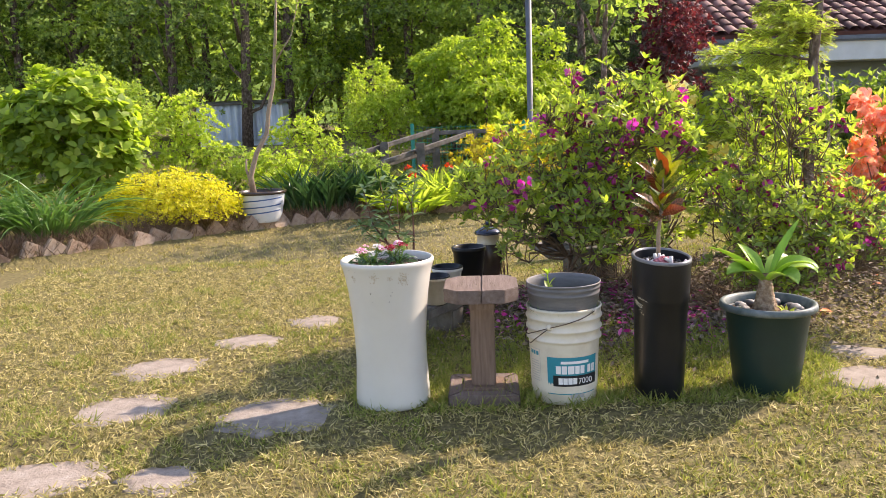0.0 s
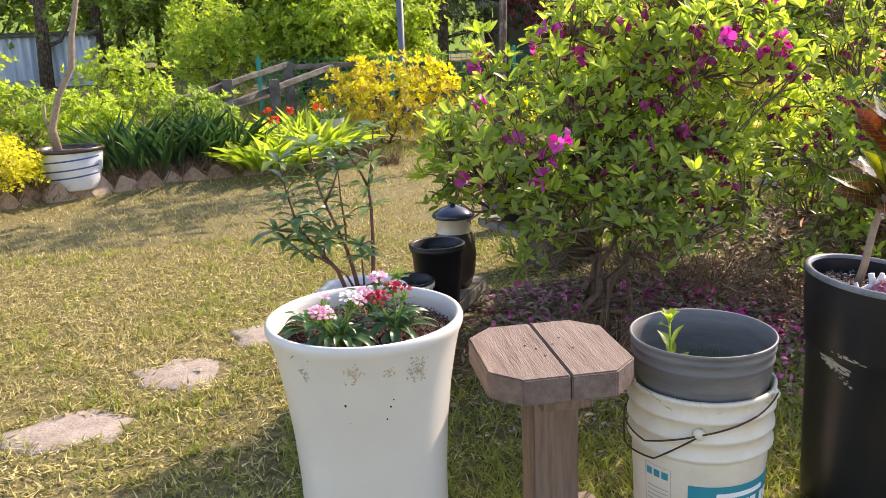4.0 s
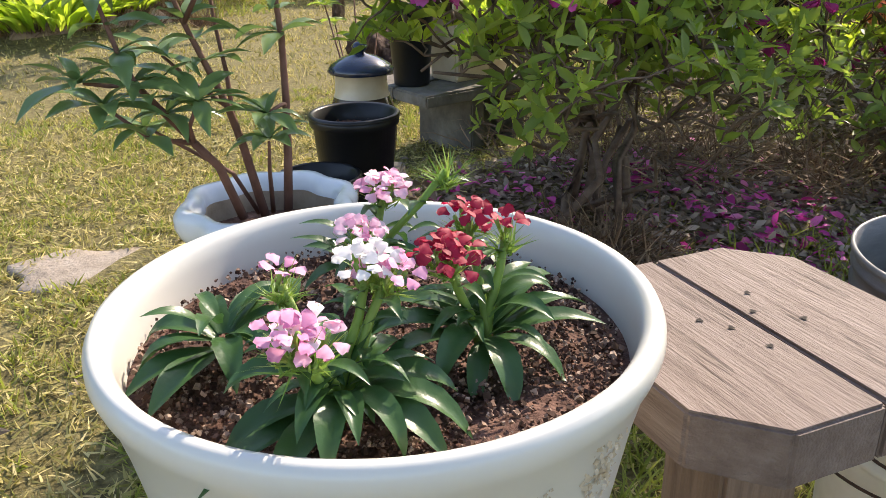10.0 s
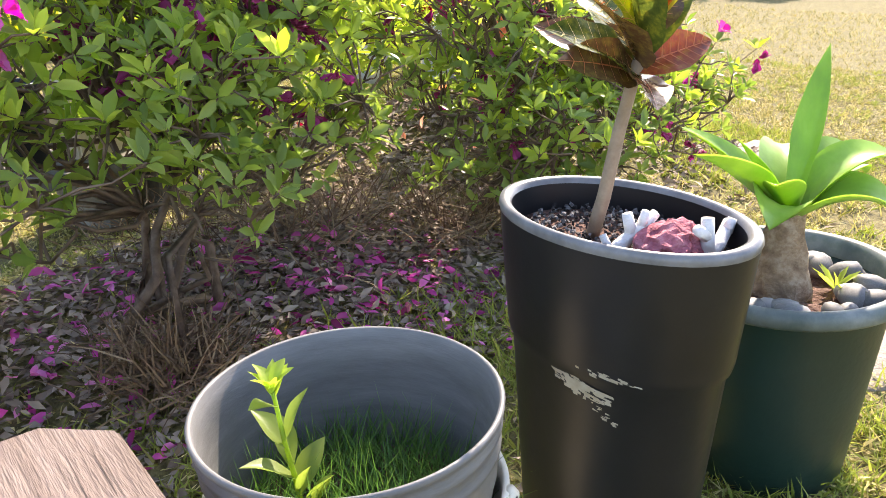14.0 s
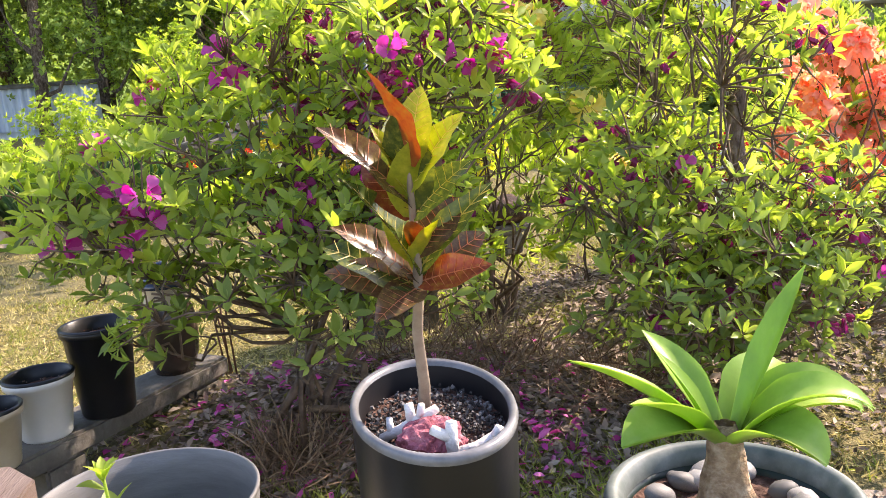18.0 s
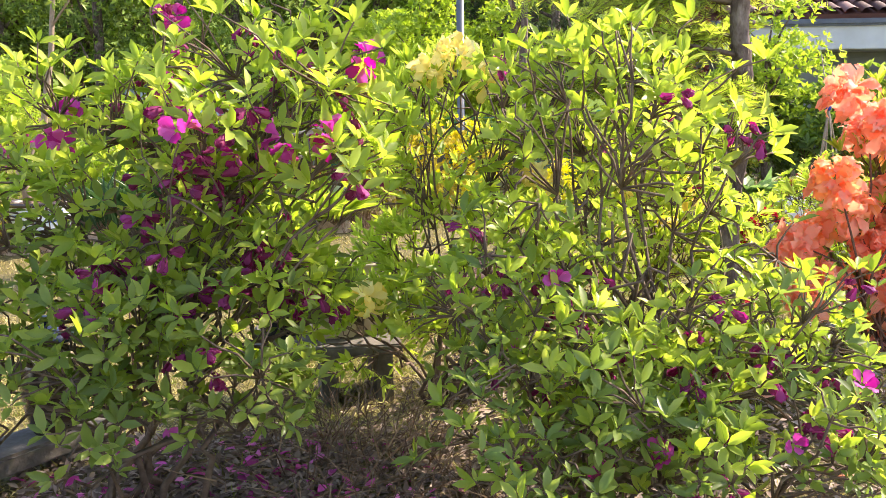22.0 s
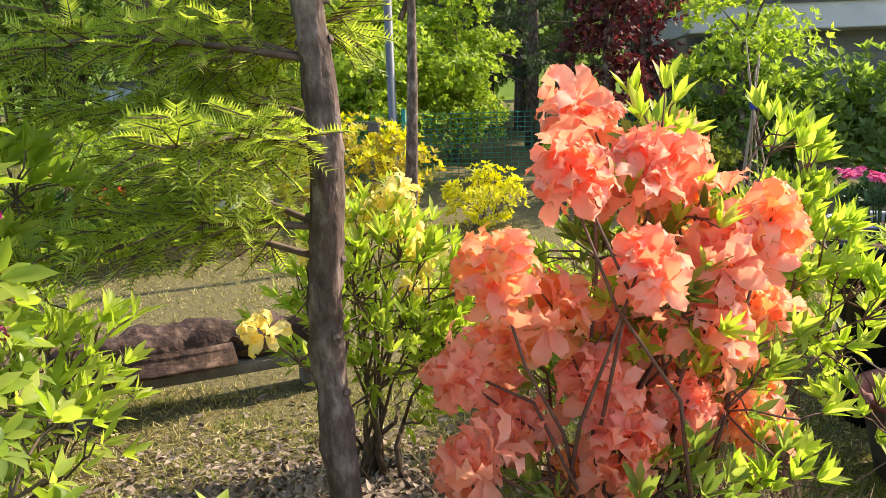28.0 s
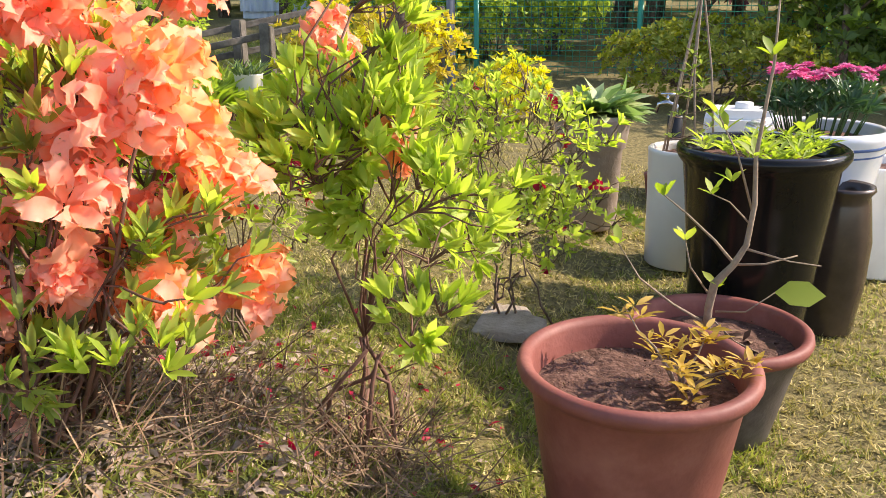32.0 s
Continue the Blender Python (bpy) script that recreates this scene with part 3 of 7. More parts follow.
def thatch(n, x0, x1, y0, y1, hgt, keep):
    """Flat mown clippings and creeping stalks that cover the soil in tufts."""
    x, y = rng.uniform(x0, x1, n), rng.uniform(y0, y1, n)
    ok = np.array([noise.noise((a * 15, b * 15, 2)) + 0.7 * noise.noise((a * 37, b * 37, 9)) > -0.10 and not on_slab(a, b, 0.74) and keep(a, b) for a, b in zip(x, y)])
    P = np.stack([x[ok], y[ok], [height(a, b) for a, b in zip(x[ok], y[ok])]], 1)
    m = len(P)
    P[:, 2] += 0.010 * rng.random(m)
    way = np.stack([*rng.normal(0, 1.0, (2, m)), rng.uniform(0.0, 0.55, m)], 1)
    V, F = spread(NEEDLE, P, way, hgt * rng.uniform(0.5, 1.3, m), width=0.0052 * rng.uniform(0.7, 1.5, m), twist=0.6)
    return tagged(mesh("lawn_thatch", V, F, M_GRASS, smooth=False), "matted short lawn grass and clippings", "grass", kind="stuff")


thatch(150000, -3.2, 2.4, 1.3, 6.2, 0.034, lambda x, y: rng.random() > 0.9 * min(1, in_bed(x, y)))
thatch(60000, 2.3, 6.0, 3.6, 8.6, 0.036, lambda x, y: rng.random() > 0.9 * min(1, in_bed(x, y)))
green_patch = lambda x, y: 0.5 * noise.noise((x * 1.1, y * 1.1, 11)) + 0.6 * noise.noise((x * 3.5, y * 3.5, 5))
lawn("lawn_grass", 30000, -3.2, 2.4, 1.3, 6.6, 3, 0.028, M_GRASS, "short dry straw-coloured lawn grass", lambda x, y: rng.random() > 0.93 * min(1, in_bed(x, y)))
lawn("lawn_grass", 17000, 2.2, 6.2, 3.6, 9.4, 3, 0.032, M_GRASS, "short dry lawn grass between the pots", lambda x, y: rng.random() > 0.93 * min(1, in_bed(x, y)))
lawn("lawn_grass", 13000, -5.5, 2.6, 6.4, 10.5, 3, 0.036, M_GRASS, "dry lawn grass before the flower bed", lambda x, y: rng.random() > min(1, in_bed(x, y)))
lawn("lawn_grass", 11000, 2.3, 8.5, 0.4, 3.7, 2, 0.038, M_GRASS, "dry lawn grass in the open", lambda x, y: True)
lawn("lawn_grass", 7000, 6.0, 9.5, 3.5, 9.0, 2, 0.04, M_GRASS, "dry lawn grass in the open", lambda x, y: True)
lawn("lawn_grass", 7000, -4.5, 2.6, -1.6, 1.5, 2, 0.04, M_GRASS, "dry lawn grass in the open", lambda x, y: True)
lawn("green_grass", 6500, -3.2, 2.6, 1.4, 6.6, 4, 0.038, M_GRASS2, "fresh green grass tufts in the lawn", lambda x, y: green_patch(x, y) > 0.04 and rng.random() > 0.8 * in_bed(x, y))
lawn("green_grass", 6500, 2.2, 6.2, 3.4, 9.0, 4, 0.038, M_GRASS2, "fresh green grass tufts in the lawn", lambda x, y: green_patch(x, y) > -0.05 and rng.random() > 0.8 * in_bed(x, y))
lawn("verge_grass", 5200, 2.5, 4.2, 4.0, 6.4, 4, 0.05, M_GRASS2, "green and dry grass before the coral azalea", lambda x, y: rng.random() < 0.9)
lawn("shade_grass", 3200, -0.4, 1.7, 3.0, 4.0, 4, 0.06, M_GRASS2, "green grass round the pots", lambda x, y: rng.random() < 0.8 - 0.5 * in_bed(x, y))
lawn("bed_weeds", 7000, -6.5, 1.6, 7.2, 14.5, 4, 0.12, M_GRASS2, "fresh green weeds in the flower bed", lambda x, y: y > (7.1 + 0.86 * (x + 3.6) if x < -1.6 else 8.8 + 0.3 * (x + 1.6)))

# leaf litter and fallen petals under the shrubs
def litter(name, n, size, material, label, cx, cy, sx, sy, shape=LEAF_CHEAP, lift=0.008):
    P = np.stack([rng.normal(cx, sx, n), rng.normal(cy, sy, n), np.zeros(n)], 1)
    P[:, 2] = [height(x, y) + lift * rng.random() + 0.004 for x, y, _ in P]
    way = np.stack([*rng.normal(0, 1, (2, n)), rng.normal(0, 0.28, n)], 1)
    V, F = spread(shape, P, way, size * rng.uniform(0.5, 1.3, n), twist=0.6)
    return tagged(mesh(name, V, F, material), label, "litter", kind="stuff")


litter("leaf_litter", 9000, 0.035, M_MULCH, "brown fallen leaves under the azaleas", 1.0, 4.2, 0.46, 0.30)
litter("leaf_litter", 7000, 0.038, M_MULCH, "brown fallen leaves round the trunk", 2.35, 4.75, 0.55, 0.42)
litter("leaf_litter", 6000, 0.036, M_MULCH, "brown fallen leaves behind the trunk", 2.05, 5.55, 0.42, 0.32)
litter("leaf_litter", 3000, 0.032, M_MULCH, "brown fallen leaves below the coral azalea", 2.9, 5.2, 0.36, 0.36)
litter("fallen_petals", 240, 0.036, M_FALLEN, "magenta petals fallen on the mulch", 0.62, 4.22, 0.25, 0.2, LEAF_ROUND, 0.02)
litter("fallen_petals", 90, 0.036, M_FALLEN, "magenta petals fallen between the azaleas", 1.18, 4.2, 0.16, 0.2, LEAF_ROUND, 0.02)
litter("fallen_petals", 130, 0.036, M_FALLEN, "magenta petals fallen in the gap between the azaleas", 1.14, 3.98, 0.12, 0.18, LEAF_ROUND, 0.02)
litter("fallen_petals", 150, 0.036, M_WILT, "wilted purple petals on the mulch", 1.05, 4.12, 0.3, 0.22, LEAF_ROUND, 0.02)
litter("fallen_petals", 110, 0.03, M_RED, "red petals fallen on the ground", 3.0, 5.75, 0.32, 0.3, LEAF_ROUND, 0.02)
litter("fallen_petals", 60, 0.05, M_CORAL, "coral petals fallen below the azalea", 2.6, 4.75, 0.35, 0.25, LEAF_ROUND, 0.02)

# ---- the row of pots ----
def pot(name, x, y, z, profile, material, label, soil=None, soil_r=None, rz=0.0, category="plant pot", group="", wave=None, seg=56, soil_mat=None, grit=0):
    t = thing(name, x, y, z, label, category, group, rz)
    V, F = lathe(profile, seg, wave=wave)
    body = mesh("body", V, F, material, t)
    if soil is not None:
        s = mesh("soil", *disc(soil_r, soil, bumps=0.012, rings=10, wave=wave), soil_mat or M_SOIL, t, "dark crumbly potting soil")
        if grit:
            r, a = soil_r * np.sqrt(rng.random(grit)) * 0.97, rng.uniform(0, 2 * np.pi, grit)
            P = np.stack([r * np.cos(a), r * np.sin(a), soil + 0.012 * rng.random(grit)], 1)
            V, F = spread((CHIP_V, CHIP_F), P, rng.normal(size=(grit, 3)), 0.0026 * rng.uniform(0.4, 1.0, grit) * rng.choice([1, 1, 1, 2.0], grit), twist=2)
            mesh("soil_grit", V, F, M_PEBBLE, s, "bark chips and white grit", smooth=False)["kind"] = "stuff"
    return t


CHIP_V = np.array([(-0.5, -0.4, -0.3), (0.5, -0.5, -0.2), (0.4, 0.5, -0.3), (-0.4, 0.4, -0.25), (-0.3, -0.3, 0.3), (0.35, -0.3, 0.35), (0.3, 0.35, 0.28), (-0.35, 0.3, 0.32)])
CHIP_F = np.array([(0, 3, 2), (0, 2, 1), (4, 5, 6), (4, 6, 7), (0, 1, 5), (0, 5, 4), (1, 2, 6), (1, 6, 5), (2, 3, 7), (2, 7, 6), (3, 0, 4), (3, 4, 7)])

WX, WY = -0.223, 3.175
white_planter = pot("white_planter", WX, WY, 0.0,
    [(0.0, 0.004), (0.138, 0.0), (0.150, 0.008), (0.1505, 0.03), (0.147, 0.09), (0.1425, 0.18), (0.143, 0.27), (0.149, 0.37), (0.159, 0.46), (0.171, 0.53), (0.178, 0.56), (0.1835, 0.572), (0.186, 0.580),
     (0.1855, 0.587), (0.183, 0.592), (0.179, 0.594), (0.1745, 0.592), (0.1705, 0.586), (0.1685, 0.575), (0.164, 0.54), (0.158, 0.5)], M_WHITE,
    "tall white glazed ceramic planter on the lawn", 0.554, 0.166, grit=7000, category="planter", seg=96)
# brown scuffs below the rim and small chips
def wall_mark(name, parent, material, a0, a1, z0, z1, radius, n=40, label="", size=0.010):
    """A patch of thin flakes lying on a round wall."""
    a = radians(a0) + radians(a1 - a0) * np.clip(rng.normal(0.5, 0.22, n), 0, 1)
    z = z0 + (z1 - z0) * np.clip(rng.normal(0.5, 0.24, n), 0, 1)
    r = np.array([radius(h) for h in z]) + 0.0012
    P = np.stack([r * np.cos(a), r * np.sin(a), z], 1)
    up = np.stack([np.cos(a), np.sin(a), 0 * a], 1)
    way = np.stack([-np.sin(a) * rng.normal(0, 1, n), np.cos(a) * rng.normal(0, 1, n), rng.normal(0, 1.2, n)], 1)
    V, F = spread(FLAKE, P, way, size * rng.uniform(0.4, 1.4, n), up, twist=0.0)
    return mesh(name, V, F, material, parent, label, smooth=False)


FLAKE = (np.array([(-0.4, -0.5, 0), (0.45, -0.35, 0), (0.3, 0.5, 0), (-0.35, 0.4, 0)], float), np.array([(0, 1, 2), (0, 2, 3)]))
white_r = lambda z: float(np.interp(z, [0.27, 0.37, 0.46, 0.535, 0.565], [0.143, 0.149, 0.159, 0.1715, 0.179]))
for a, z, w, h, n in ((-66, 0.535, 7, 0.05, 60), (-84, 0.540, 3, 0.02, 18), (-104, 0.543, 6, 0.04, 26), (-136, 0.535, 4, 0.03, 16)):
    wall_mark("stain", white_planter, M_STAIN, a - w, a + w, z - h / 2, z + h / 2, white_r, n=n * 2, label="brown dirt stain", size=0.0034)["kind"] = "stuff"
wall_mark("chip", white_planter, M_DARK, -150, -60, 0.36, 0.54, white_r, n=5, label="dark chips in the glaze", size=0.004)["kind"] = "stuff"

# dianthus in the planter
def petal(w=0.78, wavy=0.09):
    V, F = [], []
    ys, ws = [0, 0.3, 0.6, 0.85, 1.0], [0.16, 0.5, 0.92, 0.8, 0.12]
    for i, (y, k) in enumerate(zip(ys, ws)):
        for j, u in enumerate((-1, -0.4, 0.4, 1)):
            z = 0.16 * y * (1 - y) - 0.12 * y ** 3 + wavy * (1 if (i + j) % 2 else -1) * y + 0.05 * (1 - abs(u))
            V.append((u * w / 2 * k, y - (0.06 * abs(u) if i == 4 else 0), z))
    for i in range(4):
        for j in range(3):
            a = 4 * i + j
            F += [(a, a + 1, a + 5), (a, a + 5, a + 4)]
    return np.array(V), np.array(F)


LEAF_PETAL = petal(0.98, 0.08)


def drooping(azimuth, rise, length, width, bend, roll, foot):
    """One long leaf: it leaves its foot at a rise, arches over and hangs, with a folded rib and a wavy edge."""
    ys, ws = np.linspace(0, 1, 9), (0.30, 0.55, 0.82, 0.97, 1.0, 0.88, 0.64, 0.34, 0.0)
    ca, sa = math.cos(azimuth), math.sin(azimuth)
    p, q, V, F = 0.0, 0.0, [], []
    for i, (y, k) in enumerate(zip(ys, ws)):
        slope = rise - bend * y ** 1.2
        if i:
            p, q = p + length / 8 * math.cos(slope), q + length / 8 * math.sin(slope)
        tw = roll * y
        for u in (-1, -0.5, 0, 0.5, 1):
            s = u * width / 2 * k
            up = 0.32 * abs(s) + 0.06 * width * k * math.sin(7 * y + 3 * u) * abs(u)
            side, lift = s * math.cos(tw) - up * math.sin(tw), s * math.sin(tw) + up * math.cos(tw)
            V.append((foot[0] + ca * (p - lift * math.sin(slope)) - sa * side, foot[1] + sa * (p - lift * math.sin(slope)) + ca * side, max(0.004, foot[2] + q + lift * math.cos(slope))))
    for i in range(8):
        for j in range(4):
            a = 5 * i + j
            F.append((a, a + 1, a + 6, a + 5))
    return V, F


def dianthus(x, y, heads, leaves, n_small, turn=0):
    """A sweet william. heads: (material, x, y, z, flowers, spread) and leaves: (azimuth, length, width, rise, bend), all from its foot."""
    t = thing("dianthus_plant", x, y, 0.556, "sweet william with long drooping dark green leaves", "flowering plant", "dianthus in the white planter", turn)
    for az, L, w, rise, bend in leaves:
        a = radians(az)
        mesh("leaf", *drooping(a, rise, L, w, bend, rng.uniform(-0.5, 0.5), (0.006 * math.cos(a), 0.006 * math.sin(a), 0.012 + 0.012 * rise)), M_DIANTHUS, t)
    for k in range(n_small):
        a = k * 2.4 + rng.normal(0, 0.2)
        mesh("leaf", *drooping(a, 0.75 + 0.45 * rng.random(), rng.uniform(0.035, 0.06), rng.uniform(0.010, 0.015), rng.uniform(1.0, 2.0), rng.uniform(-0.5, 0.5), (0.006 * math.cos(a), 0.006 * math.sin(a), 0.018 + 0.022 * k / n_small)), M_DIANTHUS, t)
    for mt, fx, fy, fz, nf, wide in heads:
        mesh("stalk", *tubes(stems((0, 0, 0), [np.array((fx, fy, fz - 0.010))], 0.0032, 0.0026, 0.012, 0.003), 7), M_STALK, t)
        n = 60
        b = unit(rng.normal(size=(n, 3)) * (1, 1, 0.5) + (0, 0, 0.85))
        V, F = spread(NEEDLE, np.array((fx, fy, fz - 0.020)) + rng.normal(0, 0.003, (n, 3)), b, rng.uniform(0.014, 0.026, n) * (1.25 if not nf else 1), width=0.0020)
        mesh("calyx", V, F, M_STALK, t, "tuft of narrow green bracts", smooth=False)
        for k in range(nf):
            r, a = wide * math.sqrt((k + 0.4) / nf), k * 2.4 + 0.5
            p = np.array((fx + r * math.cos(a), fy + r * math.sin(a), fz - 0.35 * r + rng.normal(0, 0.0015)))
            face = unit(np.array((0.55 * r / wide * math.cos(a), 0.55 * r / wide * math.sin(a) - 0.30, 1.0)))
            mesh("flower", *whorls([p], [face], 5, 0.0096, LEAF_PETAL, 3.4, 0.08), mt, t, "small frilled flower")
            mesh("flower_tube", *tubes([[(p - face * 0.014, 0.0011), (p, 0.0017)]], 5), M_STALK, t)
        for i in range(5):
            u = 0.4 + 0.11 * i
            a = 2.2 * i + fx * 60
            mesh("leaf", *drooping(a, 0.75, rng.uniform(0.026, 0.042), 0.0085, 1.3, 0.2, (fx * u, fy * u, (fz - 0.01) * u)), M_DIANTHUS, t)
    return t


dianthus(-0.279, 3.096, [(M_DEEPPINK, -0.036, -0.040, 0.092, 3, 0.008), (M_PALEPINK, -0.024, -0.036, 0.088, 5, 0.015), (M_WHITEPETAL, 0.026, 0.016, 0.097, 5, 0.013), (M_DEEPPINK, 0.036, 0.010, 0.092, 3, 0.013), (M_DEEPPINK, -0.022, 0.022, 0.094, 1, 0.002)],
    ((-60, 0.078, 0.019, 0.55, 1.5), (-42, 0.085, 0.020, 0.65, 1.75), (-75, 0.070, 0.016, 0.9, 2.3), (205, 0.095, 0.017, 0.25, 0.6), (225, 0.085, 0.019, 0.35, 0.9), (188, 0.075, 0.018, 0.5, 1.4), (245, 0.075, 0.018, 0.9, 2.1), (-100, 0.060, 0.015, 0.9, 1.6),
     (-15, 0.070, 0.018, 0.7, 1.6), (30, 0.070, 0.018, 0.8, 1.7), (80, 0.065, 0.017, 0.8, 1.5), (130, 0.070, 0.018, 0.8, 1.6), (160, 0.070, 0.017, 1.0, 1.9), (-130, 0.065, 0.015, 1.1, 2.0)), 12)
dianthus(-0.173, 3.122, [(M_RED, -0.030, -0.010, 0.092, 8, 0.016), (M_RED, 0.004, 0.030, 0.096, 4, 0.014), (M_RED, 0.020, 0.008, 0.093, 2, 0.008)],
    ((-100, 0.070, 0.019, 0.6, 2.1), (-125, 0.060, 0.014, 0.4, 1.9), (-60, 0.066, 0.019, 0.5, 1.7), (-20, 0.078, 0.017, 0.5, 0.9), (5, 0.085, 0.018, 0.55, 1.1), (25, 0.082, 0.019, 0.8, 1.3), (165, 0.080, 0.019, 0.7, 1.3), (190, 0.082, 0.018, 0.55, 1.0), (215, 0.068, 0.018, 0.9, 2.2), (140, 0.075, 0.018, 0.8, 1.3), (60, 0.07, 0.017, 0.7, 1.4), (100, 0.065, 0.017, 0.8, 1.5)), 14)
dianthus(-0.205, 3.245, [(M_PALEPINK, 0.022, 0.018, 0.084, 9, 0.014), (M_PALEPINK, -0.010, -0.012, 0.064, 6, 0.011), (M_PALEPINK, 0.060, -0.012, 0.105, 0, 0.01)],
    ((200, 0.060, 0.014, 0.8, 1.4), (-30, 0.060, 0.014, 0.8, 1.4), (60, 0.05, 0.013, 0.8, 1.4), (120, 0.055, 0.014, 0.8, 1.4), (-80, 0.055, 0.014, 0.9, 1.6), (160, 0.06, 0.012, 1.0, 1.0)), 10)
dianthus(-0.325, 3.190, [], ((205, 0.070, 0.020, 0.35, 0.8), (225, 0.075, 0.021, 0.30, 0.7), (185, 0.062, 0.020, 0.7, 1.9), (150, 0.055, 0.018, 0.8, 1.8), (-95, 0.062, 0.018, 0.9, 2.2), (-60, 0.055, 0.018, 0.9, 2.1), (-10, 0.05, 0.016, 0.9, 1.6), (90, 0.05, 0.017, 0.8, 1.5), (45, 0.055, 0.017, 0.8, 1.4)), 9)

# ---- wooden stool ----
stool = thing("wooden_stool", 0.148, 3.195, 0.0, "weathered brown wooden stool with a chamfered two-plank top", "stool", rz=-3)
def plank(name, outline, z0, z1, material, parent, label="", bevel=0.0045):
    bm = bmesh.new()
    vs = [bm.verts.new((x, y, z0)) for x, y in outline]
    f = bm.faces.new(vs)
    r = bmesh.ops.extrude_face_region(bm, geom=[f])
    bmesh.ops.translate(bm, vec=(0, 0, z1 - z0), verts=[v for v in r["geom"] if isinstance(v, bmesh.types.BMVert)])
    bmesh.ops.recalc_face_normals(bm, faces=bm.faces[:])
    bmesh.ops.bevel(bm, geom=bm.edges[:], offset=bevel, segments=2, affect="EDGES")
    return part(name, bm, material, parent, label)


c = 0.055
left = plank("seat_plank", [(-0.0012, -0.15), (-0.0012, 0.15), (-0.148 + c, 0.15), (-0.148, 0.15 - c), (-0.148, -0.15 + c), (-0.148 + c, -0.15)], 0.418, 0.472, M_WOOD, stool, bevel=0.003)
right = plank("seat_plank", [(0.0012, -0.15), (0.145 - c, -0.15), (0.145, -0.15 + c), (0.145, 0.15 - c), (0.145 - c, 0.15), (0.0012, 0.15)], 0.418, 0.472, M_WOOD, stool, bevel=0.003)
for px, py in ((0.035, 0.045), (0.012, 0.012), (0.045, -0.018), (-0.028, -0.005), (-0.045, 0.018), (-0.02, -0.045)):
    V, F = disc(0.0034, 0.4732, 8, 1, wave=lambda a, h: 1 + 0.45 * math.sin(a * 3 + px * 300))
    mesh("screw_hole", [(vx + px, vy + py, vz) for vx, vy, vz in V], F, M_DARK, left if px < 0 else right, "flat dark disc for a screw hole")
for k in range(34):
    cx, cy, L = rng.uniform(-0.135, 0.135), rng.uniform(-0.09, 0.09), rng.uniform(0.025, 0.10)
    if abs(cx) < 0.012 or abs(cx) + abs(cy) + L / 2 > 0.225:
        continue
    w = rng.uniform(0.0002, 0.0005)
    V = [(cx - w, cy - L / 2, 0.4727), (cx + w * 0.5, cy - L / 2, 0.4727), (cx + w + 0.001, cy, 0.4727), (cx + 0.002, cy + L / 2, 0.4727), (cx - w + 0.001, cy, 0.4727)]
    mesh("crack", V, [(0, 1, 2, 3, 4)], M_CRACK, left if cx < 0 else right, "fine drying crack", smooth=False)
box("post", (0.098, 0.088, 0.36), M_WOODV, stool, pose(0, 0, 0.234), 0.005)
for s in (-1, 1):
    plank("foot_board", [(-0.142, s * 0.142), (0.142, s * 0.142), (0.085, s * 0.078), (-0.085, s * 0.078)][::s], 0.0, 0.048, M_WOOD, stool, bevel=0.005)
    plank("side_board", [(s * 0.142, -0.140), (s * 0.142, 0.140), (s * 0.086, 0.077), (s * 0.086, -0.077)][::s], 0.0, 0.047, M_WOOD, stool, bevel=0.005)
box("base_board", (0.168, 0.152, 0.046), M_WOODV, stool, pose(0, 0, 0.032), 0.004)
box("under_batten", (0.10, 0.24, 0.03), M_WOODV, stool, pose(0, 0, 0.402), 0.004)

# ---- pail and grey bucket ----
PX, PY = 0.473, 3.165
pail = thing("plastic_pail", PX, PY, 0.0, "cream plastic adhesive pail with a teal label", "bucket")
prof = [(0.0, 0.003), (0.122, 0.0), (0.127, 0.006), (0.134, 0.12), (0.140, 0.245), (0.1415, 0.252), (0.149, 0.255), (0.149, 0.262), (0.1425, 0.266), (0.1435, 0.292), (0.150, 0.295), (0.150, 0.302), (0.1445, 0.306),
        (0.1455, 0.335), (0.151, 0.338), (0.151, 0.345), (0.1465, 0.349), (0.147, 0.372), (0.150, 0.375), (0.150, 0.382), (0.144, 0.384), (0.141, 0.36), (0.132, 0.05)]
mesh("body", *lathe(prof, 72), M_PAIL, pail)
pail_r = lambda z: float(np.interp(z, [0, 0.12, 0.245], [0.127, 0.134, 0.140]))


def wrap(name, a0, a1, z0, z1, material, lift, radius, parent, label="", skew=0.0, n=16):
    """A printed patch that follows a round wall."""
    V, F = [], []
    for i in range(n + 1):
        a = radians(a0 + (a1 - a0) * i / n)
        for z in (z0, z1):
            z = z + skew * (i / n - 0.5)
            V.append(((radius(z) + lift) * math.cos(a), (radius(z) + lift) * math.sin(a), z))
    for i in range(n):
        F.append((2 * i, 2 * i + 2, 2 * i + 3, 2 * i + 1))
    return mesh(name, V, F, material, parent, label)


lab = wrap("label", -127, -36, 0.046, 0.198, M_TEAL, 0.0012, pail_r, pail, "teal printed label")
wrap("label_band", -117, -36, 0.080, 0.124, M_BLACKINK, 0.0022, pail_r, lab, "black band")
for a0, a1 in ((-112, -104), (-102.5, -94), (-92.5, -82), (-80.5, -73), (-71.5, -64), (-58, -51.5), (-50, -47.5), (-46.5, -42)):
    wrap("letter_block", a0, a1, 0.131, 0.164, M_WHITEINK, 0.0024, pail_r, lab, n=3)
for a0, a1 in ((-108, -101), (-100, -93), (-92, -85), (-84, -77)):
    wrap("letter_block", a0, a1, 0.089, 0.115, M_WHITEINK, 0.0032, pail_r, lab, n=3)
